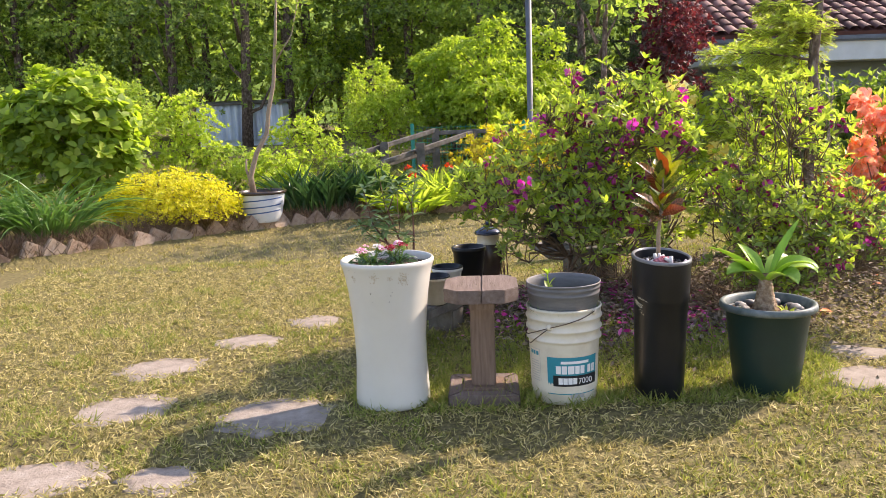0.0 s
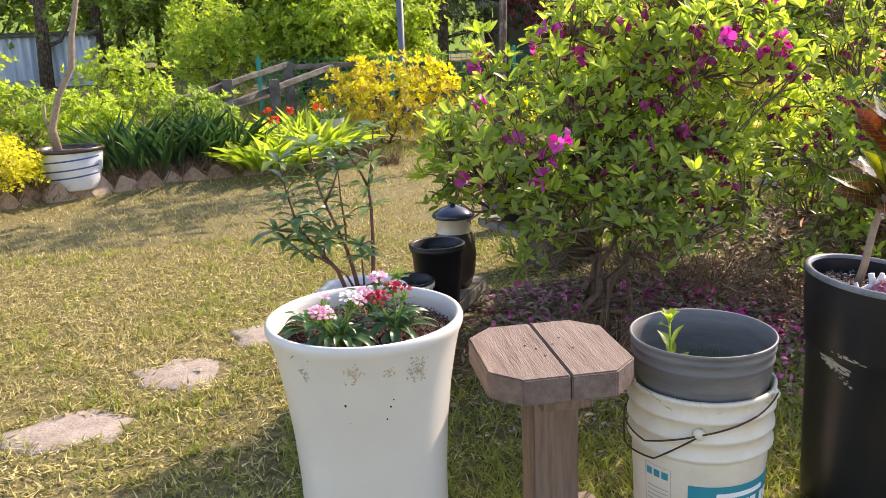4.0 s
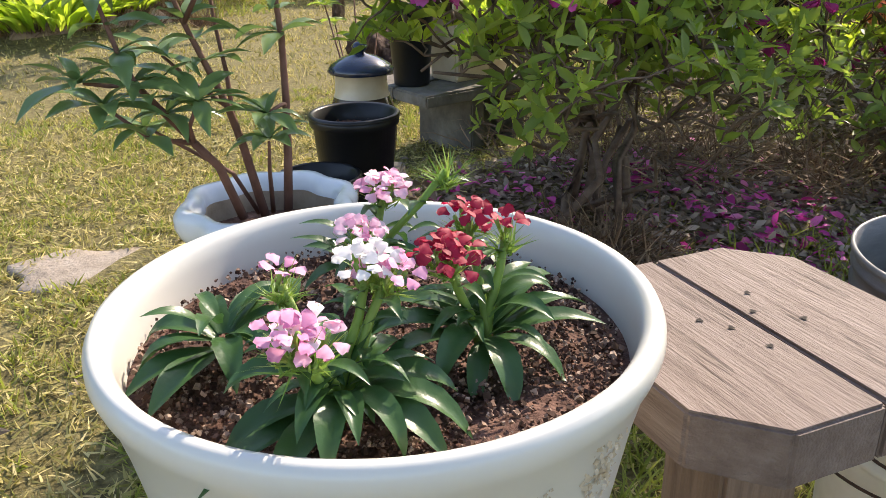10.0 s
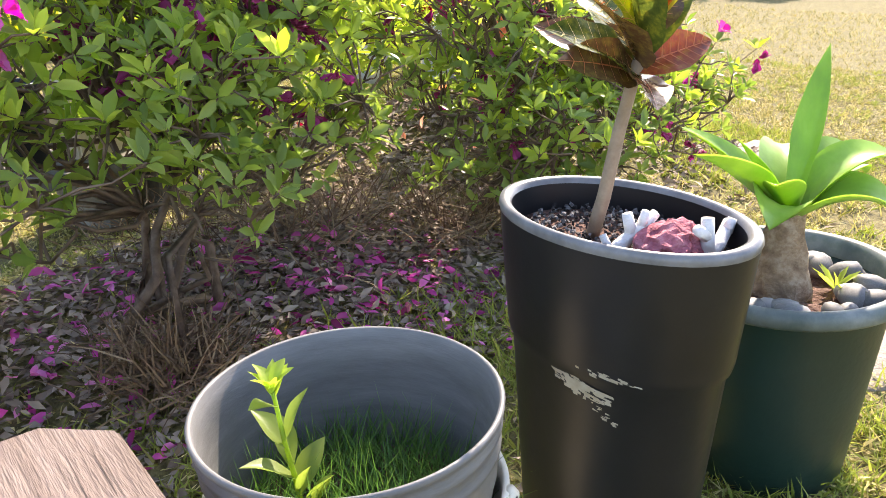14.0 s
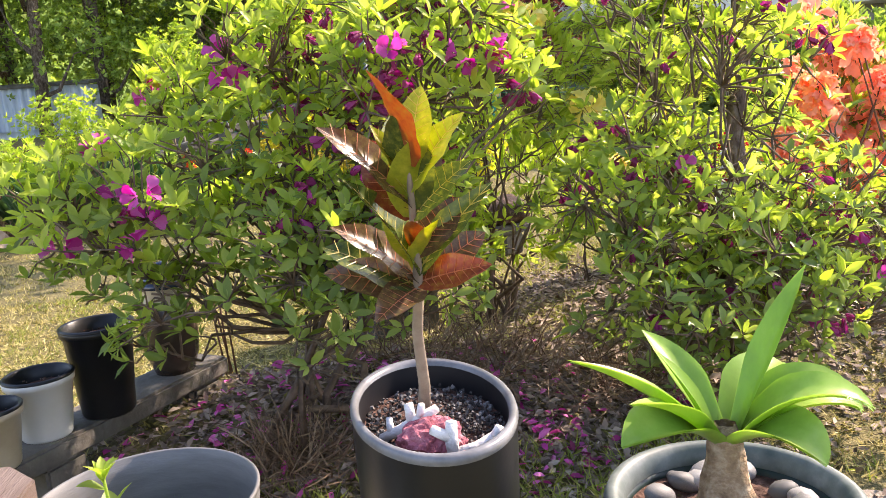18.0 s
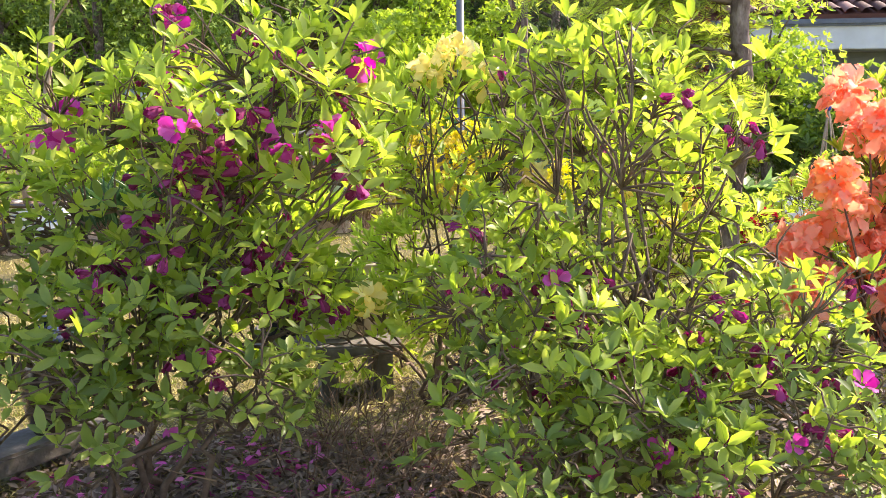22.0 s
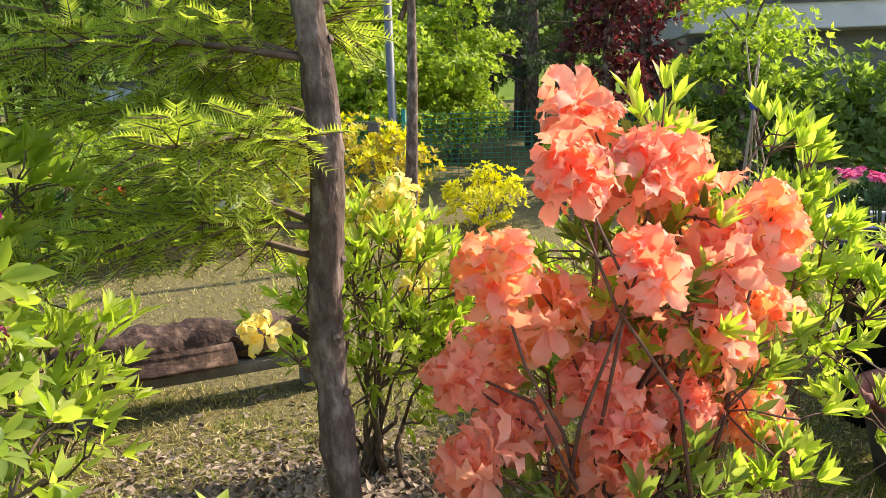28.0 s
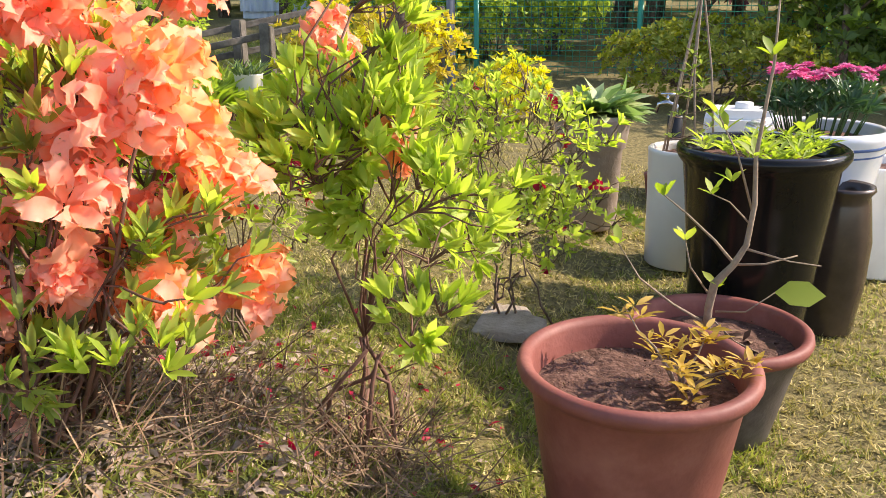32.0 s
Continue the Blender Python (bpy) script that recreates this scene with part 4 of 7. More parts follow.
wrap("small_print", -104, -56, 0.172, 0.183, M_WHITEINK, 0.0022, pail_r, lab, n=8)
def digits(text, a_mid, z, size, parent):
    cu = bpy.data.curves.new("digits", "FONT")
    cu.body, cu.size, cu.align_x = text, size, "CENTER"
    cu.extrude = 0.0004
    ob = new("numerals", cu)
    a = radians(a_mid)
    r = pail_r(z) + 0.0040
    ob.parent = parent
    ob.matrix_basis = Matrix.Translation((r * math.cos(a), r * math.sin(a), z)) @ pose(0, 0, 0, 90, 0, a_mid + 90)
    cu.materials.append(M_WHITEINK)
    return ob


digits("7000", -62, 0.0905, 0.033, lab)
for a0, a1, z0, z1 in ((-168, -167.3, 0.04, 0.222), (-141.7, -141, 0.04, 0.222), (-168, -141, 0.2205, 0.222)):
    wrap("print_frame", a0, a1, z0, z1, M_GREYINK, 0.0011, pail_r, pail, n=6)
for z0 in np.linspace(0.05, 0.17, 13):
    wrap("fine_print", -165, -144, z0, z0 + 0.0028, M_GREYINK, 0.0011, pail_r, pail, n=5)
for a in (-166, -158, -150):
    wrap("warning_mark", a, a + 6, 0.196, 0.212, M_TEAL, 0.0011, pail_r, pail, n=3)
wrap("small_print", -88, -62, 0.030, 0.048, M_GREYINK, 0.0011, pail_r, pail, n=8)
def bent_wire(stops):
    """A wire bent at (azimuth, height) stops round the pail."""
    pts = []
    for (a0, z0), (a1, z1) in zip(stops, stops[1:]):
        for u in np.linspace(0, 1, 9)[: -1]:
            a, z = radians(a0 + (a1 - a0) * u), z0 + (z1 - z0) * u
            pts.append(((0.1565 * math.cos(a), 0.1565 * math.sin(a), z), 0.0019))
    a, z = radians(stops[-1][0]), stops[-1][1]
    return pts + [((0.150 * math.cos(a), 0.150 * math.sin(a), z), 0.0019)]


for stops in (((-48, 0.378), (-76, 0.352), (-120, 0.318), (-162, 0.276), (-216, 0.292)), ((-120, 0.316), (-153, 0.246), (-196, 0.232), (-218, 0.300))):
    mesh("wire_handle", *tubes([bent_wire(stops)], 6), M_WIRE, pail, "thin rusty bent wire")
for a in (-120, -48):
    V, F = lathe([(0.0, 0.0), (0.012, 0.0), (0.012, 0.006), (0.006, 0.012), (0.0, 0.012)], 12)
    ar = radians(a)
    mesh("handle_lug", V, F, M_PAIL, pail, at=Matrix.Translation((0.147 * math.cos(ar), 0.147 * math.sin(ar), 0.372 if a > -100 else 0.318)) @ pose(0, 0, 0, 0, 90, a))
bucket = thing("grey_bucket", PX, PY, 0.0, "scuffed grey plastic bucket nested in the cream pail", "bucket")
mesh("body", *lathe([(0.0, 0.232), (0.118, 0.23), (0.1345, 0.384), (0.1385, 0.4), (0.1405, 0.43), (0.1435, 0.433), (0.1435, 0.438), (0.1410, 0.441), (0.1425, 0.452), (0.1455, 0.455), (0.1455, 0.460), (0.1430, 0.463), (0.1445, 0.470), (0.1475, 0.472), (0.1480, 0.477), (0.1455, 0.479), (0.1425, 0.477), (0.140, 0.45), (0.134, 0.385), (0.124, 0.29)], 80), M_GREYPLASTIC, bucket)
mesh("soil", *disc(0.128, 0.335), M_SOIL, bucket)
herb = thing("bucket_seedling", PX - 0.052, PY + 0.02, 0.33, "pale green seedling in the grey bucket", "plant")
STALK = np.array([(0, 0, 0), (0.003, 0.008, 0.06), (-0.002, 0.012, 0.11), (-0.006, 0.014, 0.175)])
mesh("stem", *tubes([[(q, 0.0032 - 0.0004 * i) for i, q in enumerate(STALK)]], 8), M_BRIGHT, herb)
for az, rise, L, w, bend, k in ((-100, 0.5, 0.060, 0.020, 0.5, 0.14), (-50, 1.0, 0.058, 0.024, 0.3, 0.2), (20, 0.9, 0.060, 0.026, 0.5, 0.3), (160, 0.8, 0.058, 0.026, 0.6, 0.4), (-150, 0.5, 0.055, 0.022, 0.7, 0.22), (70, 0.9, 0.055, 0.022, 0.6, 0.5), (-20, 1.1, 0.055, 0.020, 0.3, 0.1), (110, 0.9, 0.050, 0.024, 0.5, 0.62), (-80, 1.2, 0.050, 0.014, 0.3, 0.3), (0, 1.15, 0.055, 0.018, 0.4, 0.66), (200, 0.7, 0.040, 0.020, 0.5, 0.86)):
    at = np.array([np.interp(k, (0, 0.35, 0.65, 1), STALK[:, i]) for i in range(3)])
    mesh("leaf", *drooping(radians(az), rise, L, w, bend, rng.uniform(-0.4, 0.4), at), M_AZ, herb)
for i in range(9):
    mesh("tip_leaf", *drooping(i * 2.4, 1.25 - 0.05 * i % 3, 0.036 - 0.001 * i, 0.013, 0.5, 0.3, (-0.006, 0.014, 0.158 + 0.002 * i)), M_LIME, herb, "yellow-green young leaf")
n = 1500
a, r = rng.uniform(0, 2 * np.pi, n), 0.125 * np.sqrt(rng.random(n))
V, F = spread(BLADE, np.stack([r * np.cos(a), r * np.sin(a), 0 * a], 1), np.stack([*rng.normal(0, 0.45, (2, n)), np.ones(n)], 1), rng.uniform(0.05, 0.095, n), width=0.0018, twist=1)
tagged(mesh("bucket_grass", V, F, M_DAYLILY, at=pose(PX, PY, 0.335)), "fine dark green grass growing in the grey bucket", "grass", kind="stuff")

# ---- black tube pot with the croton ----
BX, BY = 0.857, 3.172


def oval(a, h):
    """The tube is pressed oval, most at its mouth."""
    s = float(np.interp(h, [0.0, 0.565], [1.16, 1.53]))
    return 1 / math.sqrt(math.cos(a) ** 2 + (math.sin(a) / s) ** 2)


black_pot = pot("tall_black_pot", BX, BY, 0.0,
    [(0.0, 0.003), (0.090, 0.0), (0.095, 0.006), (0.097, 0.1), (0.0985, 0.25), (0.1005, 0.392), (0.104, 0.400), (0.1055, 0.412), (0.1075, 0.545), (0.1080, 0.556)], M_BLACK, "tall oval black plastic pot with a scraped grey scuff", 0.526, 0.098, seg=80, wave=oval)
black_pot.matrix_basis = pose(BX, BY - 0.008, 0.0, 1.6, 0, 3)
mesh("rim", *lathe([(0.1080, 0.556), (0.1090, 0.561), (0.1075, 0.567), (0.1030, 0.569), (0.0985, 0.566), (0.0970, 0.561)], 80, wave=oval), M_BLACKRIM, black_pot, "worn grey rim")
mesh("inner_wall", *lathe([(0.0970, 0.561), (0.0965, 0.54), (0.0955, 0.50)], 80, wave=oval), M_BLACK, black_pot, "dark inner wall")
black_r = lambda z: float(np.interp(z, [0.25, 0.392, 0.412, 0.545], [0.0985, 0.1005, 0.1055, 0.1075]))
def scuff(a0, a1, z0, z1, n, size):
    """Thin flakes scraped along the oval wall, slanting down."""
    a = radians(a0) + radians(a1 - a0) * np.clip(rng.normal(0.5, 0.24, n), 0, 1)
    z = z0 + (z1 - z0) * np.clip(0.5 + 0.55 * (a - a.mean()) / (np.ptp(a) + 1e-6) * -1 + rng.normal(0, 0.16, n), 0, 1)
    r = np.array([black_r(h) * oval(b, h) for b, h in zip(a, z)]) + 0.0012
    P = np.stack([r * np.cos(a), r * np.sin(a), z], 1)
    e = 0.02
    r2 = np.array([black_r(h) * oval(b + e, h) for b, h in zip(a, z)]) + 0.0012
    tang = unit(np.stack([r2 * np.cos(a + e), r2 * np.sin(a + e), z], 1) - P)
    up = np.cross(tang, (0, 0, 1.0))
    V, F = spread(FLAKE, P, tang + (0, 0, -0.22), size * rng.uniform(0.6, 2.6, n), up, width=size * rng.uniform(0.3, 0.8, n), twist=0.0)
    mesh("scuff", V, F, M_SCUFF, black_pot, "scraped pale scuff", smooth=False)["kind"] = "stuff"


scuff(-186, -148, 0.372, 0.398, 110, 0.0065)
scuff(-168, -128, 0.402, 0.416, 26, 0.005)
scuff(-160, -138, 0.340, 0.372, 16, 0.0035)
n = 1100
a, r = rng.uniform(0, 2 * np.pi, n), 0.092 * np.sqrt(rng.random(n))
r = r * np.array([oval(b, 0.51) for b in a])
V, F = spread((CHIP_V, CHIP_F), np.stack([r * np.cos(a), r * np.sin(a), 0.530 + 0.006 * rng.random(n)], 1), rng.normal(size=(n, 3)), 0.0040 * rng.uniform(0.5, 1.6, n), twist=2)
mesh("gravel", V, F, M_GRAVEL, black_pot, "dark soil with scattered grit", smooth=False)["kind"] = "stuff"

croton = thing("croton_plant", 0.848, 3.192, 0.512, "croton with red, yellow and dark green leaves", "plant")
STEM = [((0, 0, -0.01), 0.0090), ((0.004, -0.022, 0.07), 0.0082), ((-0.002, -0.045, 0.15), 0.0074), ((0.003, -0.060, 0.215), 0.0068), ((0.001, -0.085, 0.29), 0.0052), ((-0.002, -0.104, 0.35), 0.004), ((-0.003, -0.118, 0.40), 0.003)]
mesh("stem", *tubes([STEM], 10), M_PALETWIG, croton)


def croton_leaf(base, azimuth, rise, length, material, vein, curl=0.25, w=0.46):
    """A long glossy leaf with raised midrib and side veins."""
    n = 9
    V, F = [], []
    for i in range(n + 1):
        u = i / n
        k = math.sin(math.pi * min(1, u * 0.93 + 0.06)) ** 0.75 * (1 - 0.25 * u) if u < 1 else 0.03
        wv = 0.03 * math.sin(u * 14)
        z = -curl * u * u
        V += [(-w / 2 * k, u, z + 0.10 * k + wv * k), (-w / 4 * k, u, z + 0.04 * k), (0, u, z), (w / 4 * k, u, z + 0.04 * k), (w / 2 * k, u, z + 0.10 * k - wv * k)]
    for i in range(n):
        for j in range(4):
            a0 = 5 * i + j
            F.append((a0, a0 + 1, a0 + 6, a0 + 5))
    m = Matrix.Translation(base) @ pose(0, 0, 0, 0, 0, azimuth - 90) @ pose(0, 0, 0, rise) @ pose(0, 0, 0, 0, 52 * math.cos(radians(azimuth)) + 12 * math.sin(azimuth)) @ Matrix.Scale(length, 4)
    lf = mesh("leaf", V, F, material, croton, at=m)
    VV, FF = [], []
    def strip(p, q, wd):
        d = np.array(q) - np.array(p)
        s = unit(np.cross(d, (0, 0, 1))) * wd
        b = len(VV)
        VV.extend([tuple(np.array(p) - s), tuple(np.array(p) + s), tuple(np.array(q) + s * 0.4), tuple(np.array(q) - s * 0.4)])
        FF.append((b, b + 1, b + 2, b + 3))
    zz = lambda u: -curl * u * u + 0.012
    for i in range(n):
        strip((0, i / n, zz(i / n)), (0, (i + 1) / n, zz((i + 1) / n)), 0.014 * (1.1 - i / n))
    for i in range(1, 9):
        u = i / 9.5
        k = math.sin(math.pi * min(1, u * 0.93 + 0.06)) ** 0.75 * (1 - 0.25 * u)
        for s in (-1, 1):
            strip((0, u, zz(u)), (s * w * 0.40 * k, min(0.97, u + 0.10), zz(u + 0.1) + 0.085 * k), 0.0065)
    mesh("venation", VV, FF, vein, lf, "bright veins")
    return lf


def on_stem(h):
    zs = [p[0][2] for p in STEM]
    return tuple(float(np.interp(h, zs, [p[0][i] for p in STEM])) for i in range(3))


C_R, C_O, C_Y, C_G, C_D = (M_CROT_R, M_VEINR), (M_CROT_O, M_VEINR), (M_CROT_Y, M_VEIN), (M_CROT_G, M_VEIN), (M_CROT_D, M_VEINR)
# height on the stem, azimuth, rise, length, width as a share of it
for h, az, rise, ln, w, look_ in ((0.375, -132, 66, 0.105, 0.62, C_O), (0.375, 35, 66, 0.085, 0.42, C_Y), (0.345, -22, 44, 0.095, 0.46, C_Y), (0.335, 172, 62, 0.085, 0.30, C_Y), (0.325, -168, 36, 0.125, 0.44, C_D), (0.32, -112, 72, 0.105, 0.50, C_G), (0.31, -82, 66, 0.095, 0.52, C_Y), (0.31, -30, 28, 0.085, 0.48, C_G),
                              (0.33, 95, 50, 0.11, 0.46, C_G), (0.31, 130, 38, 0.11, 0.46, C_R), (0.32, 60, 40, 0.10, 0.46, C_D)):
    croton_leaf(on_stem(h), az, 26 + 0.74 * rise, ln * 1.15, *look_, curl=0.18, w=w * 1.25)
for h, az, rise, ln, w, look_ in ((0.235, -145, 60, 0.135, 0.38, C_G), (0.225, -162, 40, 0.115, 0.50, C_D), (0.215, 178, 26, 0.115, 0.48, C_G), (0.25, 150, 56, 0.075, 0.40, C_Y), (0.225, 2, 22, 0.095, 0.46, C_D), (0.222, -30, 6, 0.085, 0.46, C_R), (0.235, -12, 46, 0.13, 0.26, C_G), (0.24, -65, 60, 0.075, 0.42, C_Y), (0.26, 12, 42, 0.085, 0.52, C_D),
                              (0.215, -172, 8, 0.105, 0.44, C_D), (0.215, -125, -16, 0.085, 0.50, C_D), (0.23, 80, 34, 0.11, 0.44, C_G), (0.22, 118, 20, 0.11, 0.46, C_D), (0.265, -95, 48, 0.06, 0.40, C_O)):
    croton_leaf(on_stem(h), az, 14 + 0.85 * rise, ln * 1.12, *look_, curl=0.22, w=w * 1.22)

# corals and the pink rock
def coral_piece(x, y, z, rz, arms):
    t = mesh("coral_piece", *tubes(arms, 9), M_CORALROCK, at=pose(x, y, z, 0, 0, rz) @ Matrix.Scale(0.95, 4))
    return tagged(t, "white branching coral lying on the gravel", "coral", "corals in the black pot")


coral_piece(0.826, 3.110, 0.531, -20, [[((-0.045, -0.005, 0.004), 0.006), ((-0.015, 0, 0.016), 0.0085), ((0.012, 0.0, 0.032), 0.0085), ((0.035, 0.004, 0.046), 0.006)], [((0.0, 0, 0.026), 0.0075), ((-0.004, 0.004, 0.052), 0.0065)], [((0.012, 0, 0.032), 0.007), ((0.016, -0.004, 0.054), 0.005)], [((-0.03, -0.002, 0.012), 0.006), ((-0.034, 0.008, 0.030), 0.0045)]])
coral_piece(0.862, 3.042, 0.531, 0, [[((0.006, -0.004, 0.004), 0.0085), ((0.004, -0.002, 0.03), 0.0085), ((0.006, 0.0, 0.052), 0.0075)], [((0.004, -0.002, 0.030), 0.0075), ((-0.020, -0.004, 0.046), 0.0065)]])
coral_piece(0.898, 3.045, 0.531, 12, [[((-0.032, 0, 0.008), 0.0085), ((0.0, 0.0, 0.010), 0.0085), ((0.030, 0.002, 0.020), 0.008), ((0.040, 0.004, 0.026), 0.006)], [((0.024, 0, 0.018), 0.0075), ((0.030, -0.004, 0.034), 0.0055)]])
bm = bmesh.new()
bmesh.ops.create_icosphere(bm, subdivisions=4, radius=0.034)
for v in bm.verts:
    k = 1 + 0.25 * noise.noise(v.co * 40) + 0.22 * noise.noise(v.co * 120)
    v.co = Vector((v.co.x * 1.25 * k, v.co.y * k, v.co.z * 0.85 * k))
rock = part("pink_rock", bm, M_PINKROCK, None)
rock.matrix_basis = pose(0.848, 3.072, 0.546)
tagged(rock, "porous pink rock on the gravel", "rock")

# ---- green pot with the agave-like plant ----
GX, GY = 1.290, 3.16
green_pot = pot("dark_green_pot", GX, GY, 0.0,
    [(0.0, 0.003), (0.118, 0.0), (0.124, 0.006), (0.138, 0.12), (0.152, 0.25), (0.160, 0.325), (0.164, 0.333), (0.158, 0.345), (0.153, 0.31)], M_GREENPOT, "wide-rimmed dark green plastic pot", 0.318, 0.154, seg=72)
bm = bmesh.new()
bmesh.ops.create_icosphere(bm, subdivisions=2, radius=1.0)
for v in bm.verts:
    v.co *= 1 + 0.12 * noise.noise(v.co * 1.4)
mesh("rim", *lathe([(0.164, 0.334), (0.180, 0.3345), (0.185, 0.340), (0.186, 0.350), (0.182, 0.360), (0.174, 0.363), (0.166, 0.360), (0.1585, 0.350), (0.155, 0.33)], 72), mat("dusty_green_rim", (0.05, 0.075, 0.068), (0.12, 0.145, 0.135), (0.24, 0.26, 0.25), rough=0.5, scale=14), green_pot, "wide dusty rim")
peb_me = bpy.data.meshes.new("pebble")
bm.to_mesh(peb_me)
bm.free()
peb_me.materials.append(M_STONE)
peb_me.polygons.foreach_set("use_smooth", np.ones(len(peb_me.polygons), bool))
for i in range(26):
    a = i * 2.4 + rng.normal(0, 0.2)
    r = 0.085 + 0.055 * rng.random()
    s = rng.uniform(0.014, 0.024)
    ob = new("pebble", peb_me)
    ob.matrix_basis = pose(GX + r * math.cos(a), GY + r * math.sin(a), 0.318 + s * 0.55, *rng.uniform(-25, 25, 2), rng.uniform(0, 360)) @ Matrix.Diagonal((s * 1.3, s, s * 0.75, 1))
    tagged(ob, "smooth grey pebble on the pot's soil", "pebble", "pebbles in the green pot")
agave = thing("agave_plant", GX - 0.014, GY - 0.005, 0.31, "broad-leaved green plant on a pale peeling stump", "plant")
mesh("stump", *lathe([(0.045, 0.0), (0.047, 0.02), (0.040, 0.05), (0.033, 0.08), (0.028, 0.11), (0.024, 0.14), (0.014, 0.165)], 28, wave=lambda a, h: 1 + 0.10 * math.sin(a * 5 + h * 90) + 0.06 * math.sin(a * 9 - h * 150)), M_STUMP, agave, "peeling pale brown stump")


def strap(azimuth, rise, length, width, arch, twist=0.0, base_z=0.138):
    """A broad fleshy strap leaf that arches over."""
    n, V, F = 14, [], []
    for i in range(n + 1):
        u = i / n
        k = (0.42 + 1.2 * u if u < 0.45 else 0.96 * (1 - ((u - 0.45) / 0.55) ** 1.9)) if u < 1 else 0.01
        s = u * length
        a = radians(rise) - arch * u * u
        a0 = radians(rise)
        x = sum(math.cos(a0 - arch * (j / n) ** 2) for j in range(i)) * length / n
        z = sum(math.sin(a0 - arch * (j / n) ** 2) for j in range(i)) * length / n
        for v in (-1, -0.5, 0, 0.5, 1):
            lift = 0.35 * width * k * v * v * (1 - 0.6 * u)
            nx, nz = -math.sin(a), math.cos(a)
            tw = twist * u * v * width * k * 0.5
            V.append((x + nx * (lift + tw) + 0.018, v * width / 2 * k, z + nz * (lift + tw)))
    for i in range(n):
        for j in range(4):
            a0 = 5 * i + j
            F.append((a0, a0 + 5, a0 + 6, a0 + 1))
    back = [(x - 0.002, y, z - 0.003) for x, y, z in V]
    m = len(V)
    F2 = F + [tuple(reversed([i + m for i in f])) for f in F]
    return mesh("leaf", V + back, F2, M_AGAVE, agave, at=pose(0, 0, base_z, 0, 0, azimuth))


for az, rise, ln, w, arch, tw in ((172, 42, 0.25, 0.070, 0.55, 0.3), (-160, 36, 0.19, 0.085, 1.5, -0.5), (12, 66, 0.27, 0.046, 0.25, 0.3), (150, 64, 0.15, 0.05, 0.3, 0), (35, 44, 0.19, 0.085, 1.6, 0.3), (-8, 40, 0.21, 0.095, 2.2, 0.6), (-60, 36, 0.15, 0.095, 2.2, 0.2), (-28, 50, 0.21, 0.080, 2.2, 0.2), (110, 50, 0.20, 0.065, 0.7, 0), (200, 44, 0.19, 0.06, 0.8, 0.2)):
    strap(az, rise, ln, w, arch * 0.85, tw)
V, F = spread(LEAF_LONG, [(0.06, -0.06, 0.01)] * 9, [(math.cos(i) * 0.7, math.sin(i * 1.7) * 0.7, 0.8) for i in range(9)], 0.05, width=0.05, twist=0.3)
mesh("side_shoot", V, F, M_LIME, agave, "small yellow-green side shoot")

# ---- timber rail with small pots behind the row ----
beam = thing("timber_beam", -0.05, 4.03, 0.0, "dark weathered timber laid on blocks over the grass", "timber", rz=-31.8)
box("beam", (0.16, 1.16, 0.055), M_GREYWOOD, beam, pose(0, 0.14, 0.187), 0.008)
for sy in (-0.34, 0.1, 0.62):
    box("support_block", (0.15, 0.12, 0.160), M_GREYWOOD, beam, pose(0, sy, 0.080), 0.008)


scallop = lambda a, h: 1 + 0.05 * math.cos(8 * a) * max(0.0, min(1.0, (h - 0.30) / 0.16))
rx_, ry_ = -0.170, 3.715
rhodo_pot = pot("scalloped_pot", rx_, ry_, -0.010,
    [(0.0, 0.227), (0.075, 0.225), (0.085, 0.235), (0.09, 0.30), (0.094, 0.38), (0.098, 0.445), (0.110, 0.458), (0.115, 0.472), (0.115, 0.486), (0.108, 0.496), (0.098, 0.496), (0.089, 0.486), (0.087, 0.474)], M_BLUEWHITE, "pale blue-white scalloped ceramic pot", 0.446, 0.087, wave=scallop, seg=64)
rhodo = thing("rhododendron_shrub", rx_, ry_, 0.44, "young rhododendron with long blue-green leaves", "shrub")
mesh("inner_wall", *lathe([(0.087, 0.474), (0.0865, 0.455), (0.085, 0.43)], 64, wave=scallop), M_CLAY, rhodo_pot, "unglazed tan inner wall")
